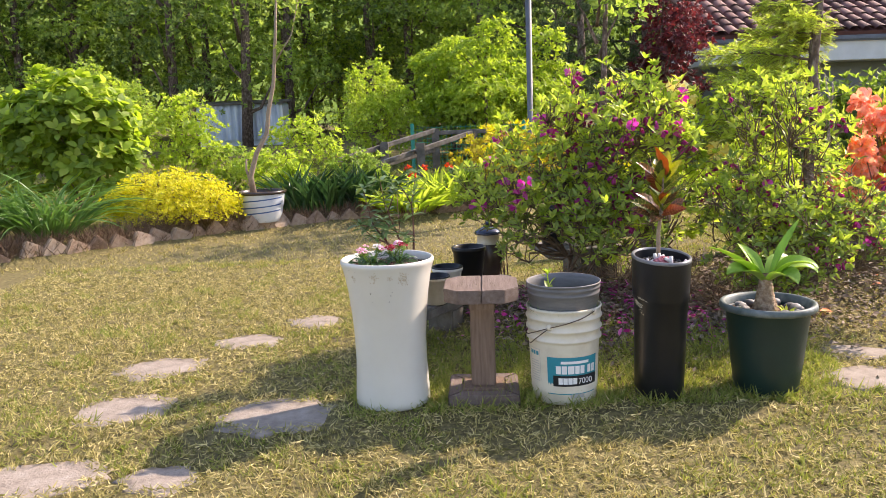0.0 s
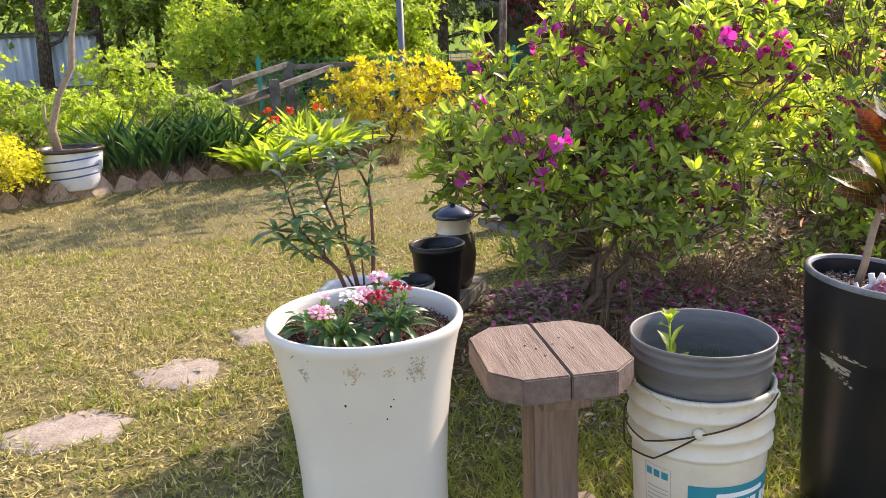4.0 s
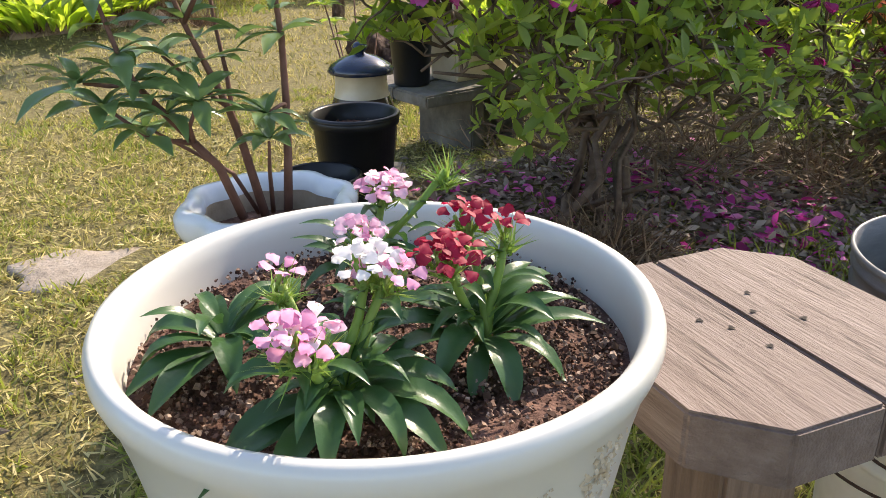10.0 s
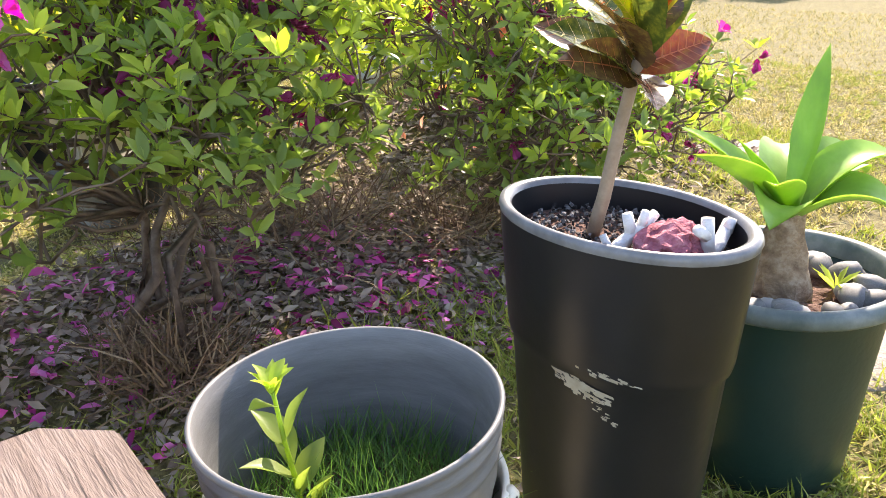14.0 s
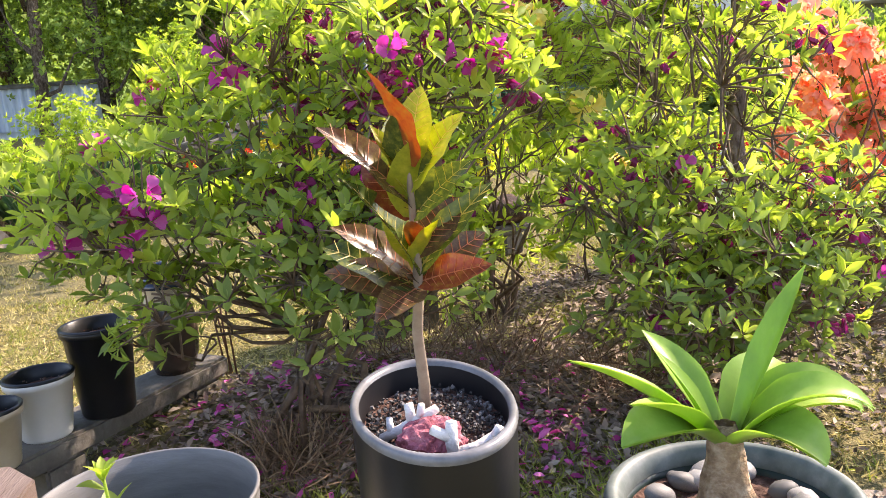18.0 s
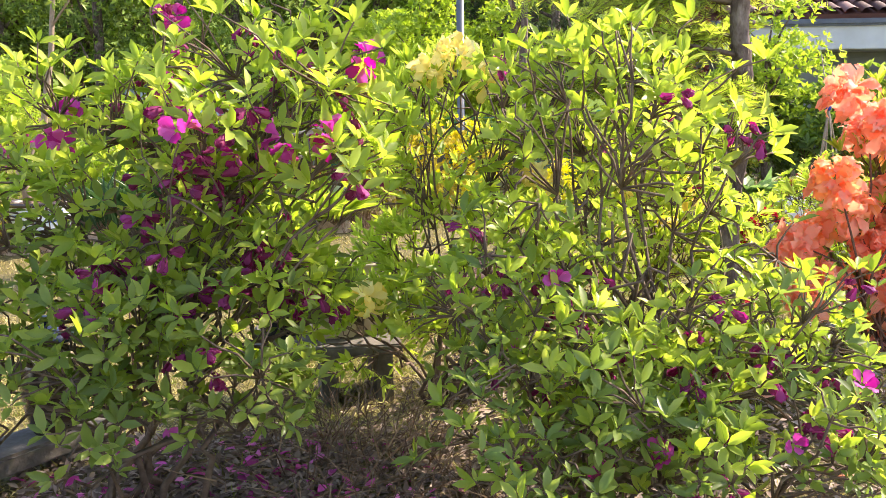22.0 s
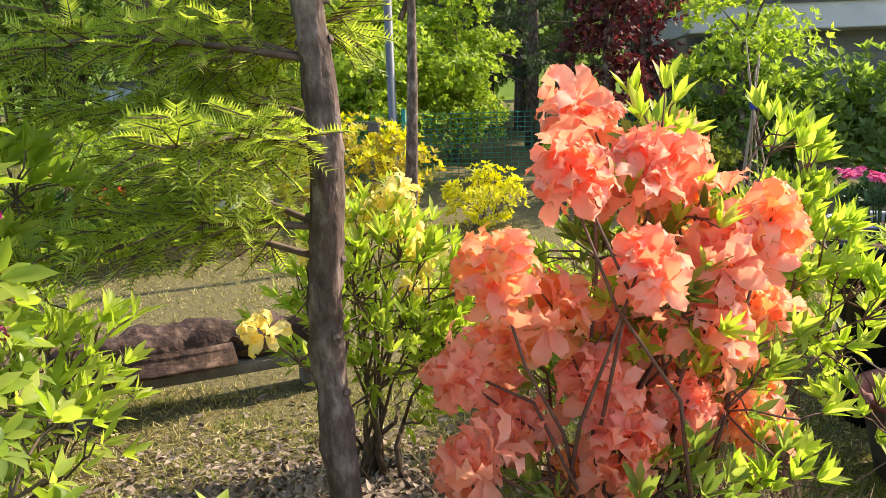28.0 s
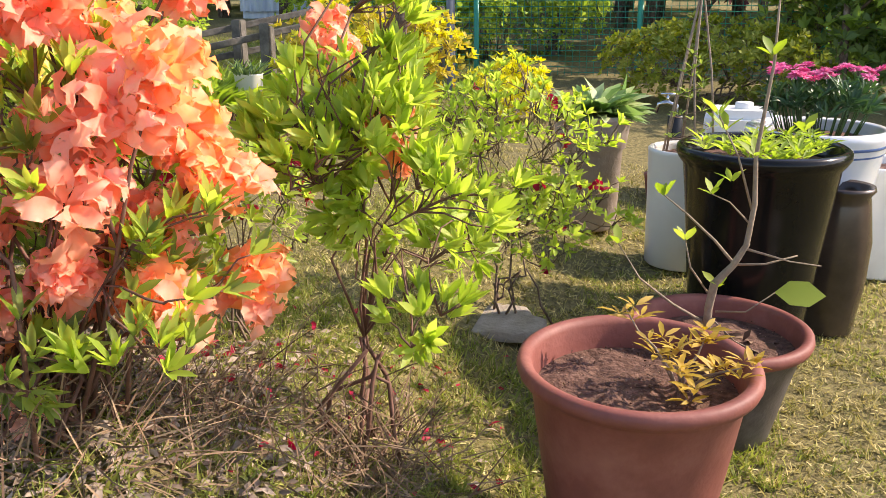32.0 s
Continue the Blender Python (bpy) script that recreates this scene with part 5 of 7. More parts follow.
BRANCHES = (((-0.204, 0.0, 0.462), (-0.229, -0.015, 0.538), (-0.256, -0.025, 0.574), (-0.281, -0.025, 0.608), (-0.311, -0.03, 0.650), (-0.323, -0.03, 0.682), (-0.337, -0.035, 0.742), (-0.350, -0.04, 0.82)),
            ((-0.173, 0.012, 0.455), (-0.193, 0.005, 0.555), (-0.207, 0.0, 0.607), (-0.228, -0.005, 0.661), (-0.247, -0.01, 0.710), (-0.262, -0.01, 0.76), (-0.275, -0.01, 0.85)),
            ((-0.142, 0.012, 0.455), (-0.136, 0.01, 0.531), (-0.133, 0.005, 0.608), (-0.133, 0.0, 0.686), (-0.137, 0.0, 0.740), (-0.125, 0.0, 0.80), (-0.115, 0.01, 0.88)),
            ((-0.178, 0.025, 0.455), (-0.206, 0.025, 0.515), (-0.266, 0.03, 0.560), (-0.30, 0.03, 0.585)),
            ((-0.202, 0.0, 0.59), (-0.198, 0.03, 0.640), (-0.203, 0.045, 0.705), (-0.205, 0.05, 0.80)),
            ((-0.256, -0.025, 0.574), (-0.305, -0.045, 0.590), (-0.346, -0.045, 0.630)),
            ((-0.256, -0.025, 0.574), (-0.262, -0.05, 0.600), (-0.252, -0.055, 0.626)),
            ((-0.207, 0.0, 0.607), (-0.236, 0.035, 0.631), (-0.270, 0.04, 0.668)),
            ((-0.160, 0.02, 0.455), (-0.164, 0.0, 0.52), (-0.168, -0.03, 0.565)),
            ((-0.135, 0.005, 0.60), (-0.150, -0.035, 0.61), (-0.168, -0.045, 0.605)),
            ((-0.311, -0.03, 0.650), (-0.34, -0.05, 0.655), (-0.365, -0.06, 0.662)),
            ((-0.137, 0.0, 0.740), (-0.16, -0.02, 0.79), (-0.19, -0.03, 0.84)),
            ((-0.247, -0.01, 0.710), (-0.23, -0.04, 0.75), (-0.215, -0.05, 0.79)))
rhodo_leaf = np.random.default_rng(31)
for k, line in enumerate(BRANCHES):
    pts = np.array(line) - (rx_, 0, 0.44)
    r0 = 0.0062 if k < 3 else 0.0034
    mesh("branch", *tubes([[(q, r0 - (r0 - 0.0018) * i / (len(pts) - 1)) for i, q in enumerate(pts)]], 8), M_REDTWIG, rhodo, "thin dark red-brown branch")
    tip, d = pts[-1], unit(pts[-1] - pts[-2])
    spots = [(tip, 9, 1.0)]
    if k < 3:
        spots += [(pts[j], 6, 0.95) for j in range(3, len(pts) - 1)] + [((pts[j] + pts[j + 1]) / 2, 3, 0.9) for j in range(3, len(pts) - 1)]
    elif k == 5:
        spots += [(pts[1], 3, 1.15)]
    for q, n, big in spots:
        for i in range(n):
            a = i * 2.4 + k + rhodo_leaf.uniform(-0.3, 0.3)
            rise = rhodo_leaf.uniform(-0.1, 0.55) + 0.7 * (i / n) ** 2
            L = rhodo_leaf.uniform(0.055, 0.092) * big * (1 - 0.35 * i / n)
            mesh("leaf", *drooping(a, rise, L, L * rhodo_leaf.uniform(0.27, 0.34), rhodo_leaf.uniform(0.4, 1.1), rhodo_leaf.uniform(-0.7, 0.7), q + 0.004 * d), M_RHODO, rhodo)

small_prof = lambda r, h: [(0.0, 0.003), (r * 0.72, 0.0), (r * 0.76, 0.006), (r * 0.97, h - 0.02), (r * 1.04, h - 0.018), (r * 1.06, h - 0.004), (r * 1.02, h), (r * 0.95, h - 0.002), (r * 0.9, h - 0.03)]
for x, y, r, rim, mt, lb, g in ((-0.045, 3.96, 0.072, 0.353, M_CREAM, "small cream plastic nursery pot with dark soil", 1), (0.018, 4.12, 0.077, 0.368, M_BOXWHITE, "small off-white nursery pot with a dark rim", 1),
                             (0.135, 4.235, 0.086, 0.448, M_BLACK, "round black plastic nursery pot of dark soil", 1)):
    z = 0.2145 if g else height(x, y) - 0.005
    np_ = pot("nursery_pot", x, y, z, small_prof(r, rim - z), mt, lb, rim - z - 0.035, r * 0.9, group="small pots on the timber", grit=120)
    if g and r < 0.09:
        mesh("dark_rim", *lathe([(r * 1.055, rim - z - 0.003), (r * 1.07, rim - z + 0.001), (r * 1.0, rim - z + 0.005), (r * 0.935, rim - z + 0.001), (r * 0.875, rim - z - 0.03), (r * 0.86, rim - z - 0.036)], 40), M_BLACK, np_, "dark inner pot's rim")
jx, jy = 0.255, 4.515
jar = thing("lidded_jar", jx, jy, 0.2145, "brown and cream glazed jar with a navy lid", "jar")
mesh("body", *lathe([(0.0, 0.002), (0.055, 0.0), (0.072, 0.05), (0.080, 0.12), (0.075, 0.175), (0.066, 0.205)], 40), M_JAR, jar)
mesh("neck", *lathe([(0.0662, 0.205), (0.062, 0.214), (0.060, 0.252), (0.064, 0.262)], 40), M_CREAM, jar, "cream glazed neck")
lid = mesh("lid", *lathe([(0.074, 0.259), (0.078, 0.264), (0.070, 0.277), (0.040, 0.294), (0.015, 0.301), (0.010, 0.306)], 40), M_NAVY, jar, "glossy navy lid")
mesh("knob", *lathe([(0.010, 0.304), (0.017, 0.311), (0.018, 0.319), (0.011, 0.327), (0.0, 0.329)], 20), M_NAVY, lid)

sprig = thing("young_shrub", 0.36, 4.80, height(0.36, 4.80), "slender young shrub with pale green leaves behind the lidded jar", "shrub")
for k, (sx, sy, sz) in enumerate(((-0.09, 0.0, 0.52), (0.0, 0.03, 0.56), (-0.05, 0.05, 0.47), (0.06, 0.0, 0.50))):
    mesh("stem", *tubes([[((0.01 * k, 0, -0.02), 0.004), ((sx * 0.3, sy * 0.3, sz * 0.5), 0.0032), ((sx, sy, sz), 0.0018)]], 6), M_REDTWIG, sprig)
    for i in range(7):
        mesh("leaf", *drooping(i * 2.4 + k, 0.25 + 0.06 * i, 0.055 - 0.003 * i, 0.022, 0.7, 0.2, (sx, sy, sz)), M_AZ, sprig)

# ---- shrubs ----
def shrub(name, x, y, lumps, n, label, leaf_mat, young_mat=None, young=0.35, leaves=6, size=0.045, shape=LEAF, r0=0.011, splay=1.1, shell=0.62, group="", foot=0.06, uneven=0.22, twig_mat=None, young_low=0.0, category="shrub", mains=7, clump=4.2, gaps=-0.16):
    """A shrub of stems, twigs and whorls of leaves; the lumps are heights above its foot."""
    z0 = height(x, y)
    t = thing(name, x, y, z0, label, category, group)
    tips, ways = lumps_tips(lumps, n, shell, uneven)
    keep = (tips[:, 2] > 0.03) & np.array([noise.noise((q[0] * clump + x, q[1] * clump + y, q[2] * clump * 1.3)) > gaps for q in tips])
    tips, ways = tips[keep], ways[keep]
    V, F = tubes(branching(tips if y < 7 else tips[::7], mains, max(12, len(tips) // 24), r0, foot), 5 if y < 6 else 3)
    mesh("branchwork", V, F, twig_mat or M_TWIG, t, "thin brown branches")
    top = max(l[2] + l[5] for l in lumps)
    inner = rng.random(len(tips)) < 0.4
    lower = tips[inner] * (0.86, 0.86, 0.90) + rng.normal(0, 0.02, (inner.sum(), 3))
    # Higher tips take the lighter leaf: young growth with backlight in its colour.
    high = rng.random(len(tips)) < young * np.clip((tips[:, 2] - young_low) / (top - young_low), 0, 1) ** 0.8 * 1.8 if young_mat else np.zeros(len(tips), bool)
    mesh("foliage", *joined(whorls(tips[~high], ways[~high], leaves, size, shape, splay), whorls(lower, ways[inner], max(3, leaves - 2), size * 0.9, shape, splay * 1.5)), leaf_mat, t)
    if high.any():
        mesh("young_foliage", *whorls(tips[high], ways[high], leaves + 1, size * 1.08, shape, splay * 0.85), young_mat, t, "yellow-green young shoots")
    return t, tips, ways


def ruffled(w=0.66, wave=0.08, back=0.34):
    """A petal 1 long, narrow at its throat, bent back at the tip, with a ruffled edge."""
    V, F = [], []
    ys, ws = (0.0, 0.22, 0.42, 0.60, 0.76, 0.90, 1.0), (0.16, 0.30, 0.62, 0.92, 1.0, 0.78, 0.22)
    us = (-1, -0.55, 0, 0.55, 1)
    for i, (y, k) in enumerate(zip(ys, ws)):
        for j, u in enumerate(us):
            z = 0.10 * y - back * y ** 3 + 0.16 * k * u * u * (1 - 0.9 * y) + wave * y * abs(u) * math.sin(2.6 * i + 2.1 * u) + 0.035 * y * math.sin(5 * u + 3 * i)
            V.append((u * w / 2 * k, y * (1 - 0.10 * back * y) - 0.06 * abs(u) * (i == 6), z))
    for i in range(len(ys) - 1):
        for j in range(4):
            a = 5 * i + j
            F += [(a, a + 1, a + 6), (a, a + 6, a + 5)]
    return np.array(V), np.array(F)


PETAL_RUFFLE, PETAL_OPEN, PETAL_SHUT = ruffled(0.52, 0.13, 0.46), ruffled(0.72, 0.06, 0.22), ruffled(0.5, 0.12, -0.25)


def blossoms(parent, places, ways, size, material, n_flowers, name="blossom", ball=0.035, label="", shape=None, splay=0.95):
    """Flower heads as parts, each turned its own way, on a few shared meshes."""
    kinds = []
    for k in range(5):
        if n_flowers > 1:
            i = np.arange(n_flowers)
            c = 1 - 1.05 * (i + 0.5) / n_flowers
            a = i * 2.4 + k
            d = unit(np.stack([np.sqrt(np.clip(1 - c * c, 0, 1)) * np.cos(a), np.sqrt(np.clip(1 - c * c, 0, 1)) * np.sin(a), c], 1) + rng.normal(0, 0.22, (n_flowers, 3)))
        else:
            d = np.array([(0, 0, 1.0)])
        V, F = whorls(d * ball * (0.5 if n_flowers > 1 else 0), d, 5, size, shape or PETAL_OPEN, splay, 0.2)
        me = bpy.data.meshes.new(name)
        me.from_pydata(V.tolist(), [], F.tolist())
        me.materials.append(material)
        me.polygons.foreach_set("use_smooth", np.ones(len(me.polygons), bool))
        kinds.append(me)
    for i, (p, w) in enumerate(zip(places, ways)):
        q = Vector(w).to_track_quat("Z", "Y").to_matrix().to_4x4()
        s = rng.uniform(0.85, 1.15)
        share(name, kinds[i % 5], parent, Matrix.Translation(p) @ q @ pose(0, 0, 0, 0, 0, rng.uniform(0, 360)) @ Matrix.Scale(s, 4), label)


def fan_tips(lumps, clumps, per=8, r=0.092, shell=0.5, gaps=-0.1, airy=0.62):
    """Tips in flat tilted fans, as azalea sprays lie in layers, with hollows between the fans."""
    vol = np.array([(l[3] * l[4] * l[5]) ** 0.67 for l in lumps])
    centres, tips, ways = [], [], []
    for l, k in zip(lumps, vol / vol.sum()):
        want, tried = max(3, round(clumps * k)), 0
        while want and tried < 900:
            tried += 1
            d = unit(rng.normal(size=3))
            if rng.random() < 0.6:
                d[2] = abs(d[2])
            c = np.array(l[:3]) + d * np.array(l[3:6]) * (shell + (1.05 - shell) * rng.random() ** 0.6)
            if c[2] < 0.06 or noise.noise((c * 5.0).tolist()) < gaps or any(((c - q) * (1, 1, 1.7) @ ((c - q) * (1, 1, 1.7))) < (0.80 * r) ** 2 for q in centres):
                continue
            centres.append(c)
            want -= 1
            if c[2] > airy and rng.random() < 0.36:
                continue
            nrm = unit(d * (0.75, 0.75, 0.3) + (0, 0, 0.8) + rng.normal(0, 0.22, 3))
            u = unit(np.cross(nrm, (0.3, 0.9, 0.1)))
            v = np.cross(nrm, u)
            m = max(5, round(per * rng.uniform(0.6, 1.3)))
            for i in range(m):
                rr, a = r * rng.uniform(0.85, 1.15) * math.sqrt((i + 0.4) / m), i * 2.4 + rng.normal(0, 0.25)
                side = math.cos(a) * u + math.sin(a) * v
                tips.append(c + rr * side + nrm * rng.normal(0.0, 0.016) - nrm * 1.2 * rr * rr / r * 0.35)
                ways.append(unit(nrm + side * 0.55 * rr / r + rng.normal(0, 0.12, 3)))
    return np.array(tips), np.array(ways)


def azalea(name, x, y, lumps, clumps, label, old, young_mat, young_low, size, group, mains=8, r0=0.012, gaps=-0.1):
    z0 = height(x, y)
    t = thing(name, x, y, z0, label, "shrub", group)
    tips, ways = fan_tips(lumps, clumps, gaps=gaps)
    shoot = tips[rng.random(len(tips)) < 0.16 * np.clip(tips[:, 2] / 0.7, 0.3, 1)]
    shoot = shoot + np.stack([*rng.normal(0, 0.03, (2, len(shoot))), rng.uniform(0.05, 0.15, len(shoot))], 1)
    tips, ways = np.concatenate([tips, shoot]), np.concatenate([ways, unit(np.tile((0, 0, 1.0), (len(shoot), 1)) + rng.normal(0, 0.25, shoot.shape))])
    mesh("branchwork", *tubes(branching(tips, mains, max(14, len(tips) // 14), r0, 0.07), 4), M_TWIG, t, "thin brown branches")
    top = max(l[2] + l[5] for l in lumps)
    # Upper whorls get the lighter leaf; backlight on young shoots is in the colour.
    high = rng.random(len(tips)) < np.clip((tips[:, 2] - young_low) / (top - young_low), 0, 1) * 1.25
    mesh("foliage", *whorls(tips[~high], ways[~high], 5, size, LEAF, 1.35, 0.42), old, t)
    mesh("young_foliage", *whorls(tips[high], ways[high], 6, size * 1.08, LEAF, 1.1, 0.42), young_mat, t, "yellow-green young shoots")
    return t, tips, ways


# the left azalea, open below and with a wing over the small pots
az1, tips, ways = azalea("azalea_bush", 0.66, 4.20, [(0.18, 0, 0.92, 0.42, 0.34, 0.18), (0.25, 0.05, 1.05, 0.34, 0.28, 0.10), (0.45, -0.12, 0.82, 0.17, 0.20, 0.15), (-0.05, 0.05, 0.76, 0.38, 0.33, 0.18), (-0.30, -0.10, 0.64, 0.26, 0.26, 0.14), (-0.45, -0.20, 0.58, 0.14, 0.17, 0.10), (-0.2, -0.30, 0.44, 0.28, 0.17, 0.09), (0.0, -0.34, 0.36, 0.24, 0.15, 0.06), (0.02, -0.1, 0.56, 0.25, 0.26, 0.12), (0.32, 0.18, 0.52, 0.18, 0.2, 0.12), (0.24, -0.22, 0.40, 0.20, 0.16, 0.10), (0.30, -0.1, 0.60, 0.16, 0.2, 0.10)],
    196, "large green azalea with a few magenta blooms", M_AZ, M_AZY, 0.30, 0.038, "azaleas behind the pots")
sel = rng.choice(np.where(tips[:, 2] > 0.70)[0], 15, replace=False)
blossoms(az1, tips[sel] + ways[sel] * 0.03, ways[sel] + (0, -0.5, 0), 0.034, M_PINK, 2, ball=0.03, label="magenta azalea flowers")
sel = rng.choice(np.where((tips[:, 0] < -0.25) & (tips[:, 2] > 0.5))[0], 6, replace=False)
blossoms(az1, tips[sel] + ways[sel] * 0.03, ways[sel] + (0, -0.5, 0), 0.034, M_PINK, 2, ball=0.03, label="magenta azalea flowers")
sel = rng.choice(np.where((tips[:, 2] > 0.45) & (tips[:, 0] > -0.1))[0], 100, replace=False)
blossoms(az1, tips[sel] - ways[sel] * 0.03, -ways[sel] * (1, 1, 0.2) - (0, 0.2, 0.5), 0.028, M_WILT, 3, "wilted_blossom", 0.02, "wilted purple flowers", PETAL_SHUT, 0.4)
# dry straw round its foot
def straw(x, y, n, spread_r, hgt):
    P = np.stack([rng.normal(0, spread_r, n), rng.normal(0, spread_r, n), np.zeros(n)], 1)
    P[:, 2] = np.abs(rng.normal(0, 0.04, n))
    way = np.stack([P[:, 0] * 2.5 + rng.normal(0, 0.55, n), P[:, 1] * 2.5 + rng.normal(0, 0.55, n), rng.uniform(-0.2, 1.1, n)], 1)
    V, F = spread(BLADE, P, way, hgt * rng.uniform(0.5, 1.2, n), width=0.004, twist=1)
    return tagged(mesh("dry_straw", V, F, M_STRAW, smooth=False, at=pose(x, y, height(x, y))), "dry straw stalks round the shrub's foot", "straw", kind="stuff")


straw(0.60, 4.02, 800, 0.065, 0.12)
straw(1.5, 4.2, 260, 0.08, 0.16)
straw(1.16, 4.40, 500, 0.16, 0.15)
straw(0.95, 4.55, 400, 0.16, 0.14)
straw(2.80, 5.0, 520, 0.17, 0.17)
straw(3.25, 5.5, 420, 0.10, 0.20)
straw(3.0, 5.28, 500, 0.14, 0.14)

# the right azalea, dense to the ground
az2, tips, ways = azalea("azalea_bush", 1.72, 4.22, [(0.0, 0.0, 0.60, 0.46, 0.40, 0.30), (0.10, -0.02, 0.30, 0.42, 0.40, 0.24), (0.30, -0.15, 0.34, 0.36, 0.34, 0.24), (0.05, 0.05, 0.93, 0.38, 0.32, 0.18), (0.1, 0.05, 1.08, 0.38, 0.28, 0.10), (-0.10, -0.28, 0.32, 0.30, 0.26, 0.20), (0.36, -0.04, 0.44, 0.22, 0.3, 0.20), (-0.20, -0.02, 0.62, 0.22, 0.3, 0.18)],
    172, "dense green azalea bush with fading purple blooms", M_AZD, M_AZY, 0.16, 0.037, "azaleas behind the pots", 9)
sel = rng.choice(np.where(tips[:, 2] > 0.3)[0], 8, replace=False)
blossoms(az2, tips[sel] + ways[sel] * 0.03, ways[sel] + (0, -0.5, 0), 0.026, M_PINK, 1, ball=0.026, label="magenta azalea flowers")
sel = rng.choice(len(tips), 60, replace=False)
blossoms(az2, tips[sel] - ways[sel] * 0.03, -ways[sel] * (1, 1, 0.2) - (0, 0.2, 0.5), 0.028, M_WILT, 3, "wilted_blossom", 0.02, "wilted purple flowers", PETAL_SHUT, 0.4)

# yellow azaleas behind
for x, y, lumps, nn, spots in ((1.36, 5.12, [(0, -0.1, 0.92, 0.34, 0.32, 0.26), (0.05, -0.1, 0.5, 0.34, 0.3, 0.26), (-0.3, -0.1, 0.32, 0.26, 0.24, 0.2)], 700, ((0.03, -0.32, 1.17), (-0.06, -0.26, 1.12), (0.12, -0.22, 1.10), (0.28, -0.3, 0.80), (-0.25, -0.34, 0.45))),
                               (2.16, 5.70, [(0, 0, 0.56, 0.30, 0.27, 0.26), (0.05, 0, 0.36, 0.27, 0.25, 0.2)], 430, ((0.08, 0.04, 0.82), (0.11, -0.04, 0.74), (-0.02, 0.0, 0.77), (0.11, 0.2, 0.52), (-0.2, -0.34, 0.54), (0.16, 0.06, 0.64), (-0.12, -0.1, 0.70)))):
    t, tips, ways = shrub("yellow_azalea", x, y, lumps, nn, "leafy azalea with yellow funnel flowers", M_LIME, M_AZY, 0.5, size=0.052, splay=0.7, shape=leaf(0.26, 0.06, 0.05), group="yellow azaleas")
    blossoms(t, spots, [(0.1 * math.sin(9 * q[0]), -0.7, 0.7) for q in spots], 0.050, M_YELLOW, 5, ball=0.04, shape=PETAL_RUFFLE, label="yellow azalea flowers")
    mesh("truss_stem", *tubes(stems((0, 0, 0), np.array(spots), 0.005, 0.0025, 0.06, 0.05), 5), M_TWIG, t, "thin flowering stems")["kind"] = "stuff"

# the coral azalea
coral, tips, ways = shrub("coral_azalea", 2.80, 5.02, [(0.0, 0.14, 0.50, 0.28, 0.24, 0.24), (0.1, 0.14, 0.28, 0.26, 0.22, 0.16), (0.06, 0.26, 0.80, 0.10, 0.10, 0.12), (0.0, -0.08, 0.18, 0.32, 0.2, 0.07), (0.25, 0.0, 0.17, 0.16, 0.16, 0.06)], 230, "flowering azalea covered in coral-orange blooms", M_AZ, M_LIME, 0.5, leaves=7, size=0.055, shape=leaf(0.26, 0.06, 0.05), mains=9, r0=0.008, foot=0.09, shell=0.3, splay=0.6, twig_mat=M_REDTWIG)
heads, hw, hr = [], [], []
for lx, ly, lz, r in ((-0.13, -0.16, 0.79, 0.085), (-0.27, -0.13, 0.635, 0.078), (-0.08, 0.24, 0.885, 0.075), (-0.07, 0.10, 0.76, 0.075), (0.11, 0.19, 0.71, 0.095), (0.05, 0.10, 0.79, 0.07), (0.15, 0.36, 0.82, 0.07), (0.28, 0.12, 0.67, 0.075), (0.20, 0.10, 0.62, 0.075), (0.0, -0.12, 0.64, 0.075), (-0.16, 0.0, 0.52, 0.095), (0.04, 0.1, 0.56, 0.075),
                      (-0.35, -0.03, 0.40, 0.09), (-0.26, 0.04, 0.45, 0.08), (-0.09, -0.03, 0.40, 0.09), (-0.02, 0.10, 0.45, 0.07), (0.28, 0.22, 0.47, 0.07), (0.11, 0.28, 0.27, 0.09), (0.03, 0.15, 0.27, 0.08), (0.30, 0.30, 0.25, 0.065), (-0.33, -0.12, 0.26, 0.07), (-0.24, -0.02, 0.29, 0.08), (-0.10, 0.0, 0.18, 0.04), (0.16, 0.02, 0.50, 0.07), (0.18, 0.16, 0.38, 0.07), (0.20, 0.24, 0.56, 0.07), (-0.02, -0.08, 0.28, 0.07), (0.10, 0.0, 0.32, 0.07), (0.22, 0.10, 0.27, 0.07)):
    heads.append((lx, ly, lz))
    hw.append((lx * 0.9 + rng.normal(0, 0.1), -0.55, 0.75))
    hr.append(r)
heads, hw = np.array(heads), unit(np.array(hw))
for pick, mt, lb in ((np.arange(len(heads)) % 3 != 1, M_CORAL, "truss of coral azalea flowers"), (np.arange(len(heads)) % 3 == 1, M_CORALY, "truss of coral-orange azalea flowers")):
    blossoms(coral, heads[pick] - hw[pick] * 0.045, hw[pick], 0.066, mt, 11, ball=0.034, shape=PETAL_RUFFLE, splay=0.8, label=lb)
low = heads + rng.normal(0, 0.035, heads.shape) - (0, 0, 0.05)
blossoms(coral, low, hw * (1, 1, 0.4), 0.066, M_CORAL, 3, ball=0.05, shape=PETAL_RUFFLE, splay=0.8, label="half-hidden coral azalea flowers")
mesh("truss_stem", *tubes(stems((0, 0, 0), np.concatenate([heads, heads[::2] * (0.9, 0.9, 0.9)]), 0.0048, 0.0024, 0.07, 0.07), 6), M_REDTWIG, coral, "thin reddish stems")["kind"] = "stuff"

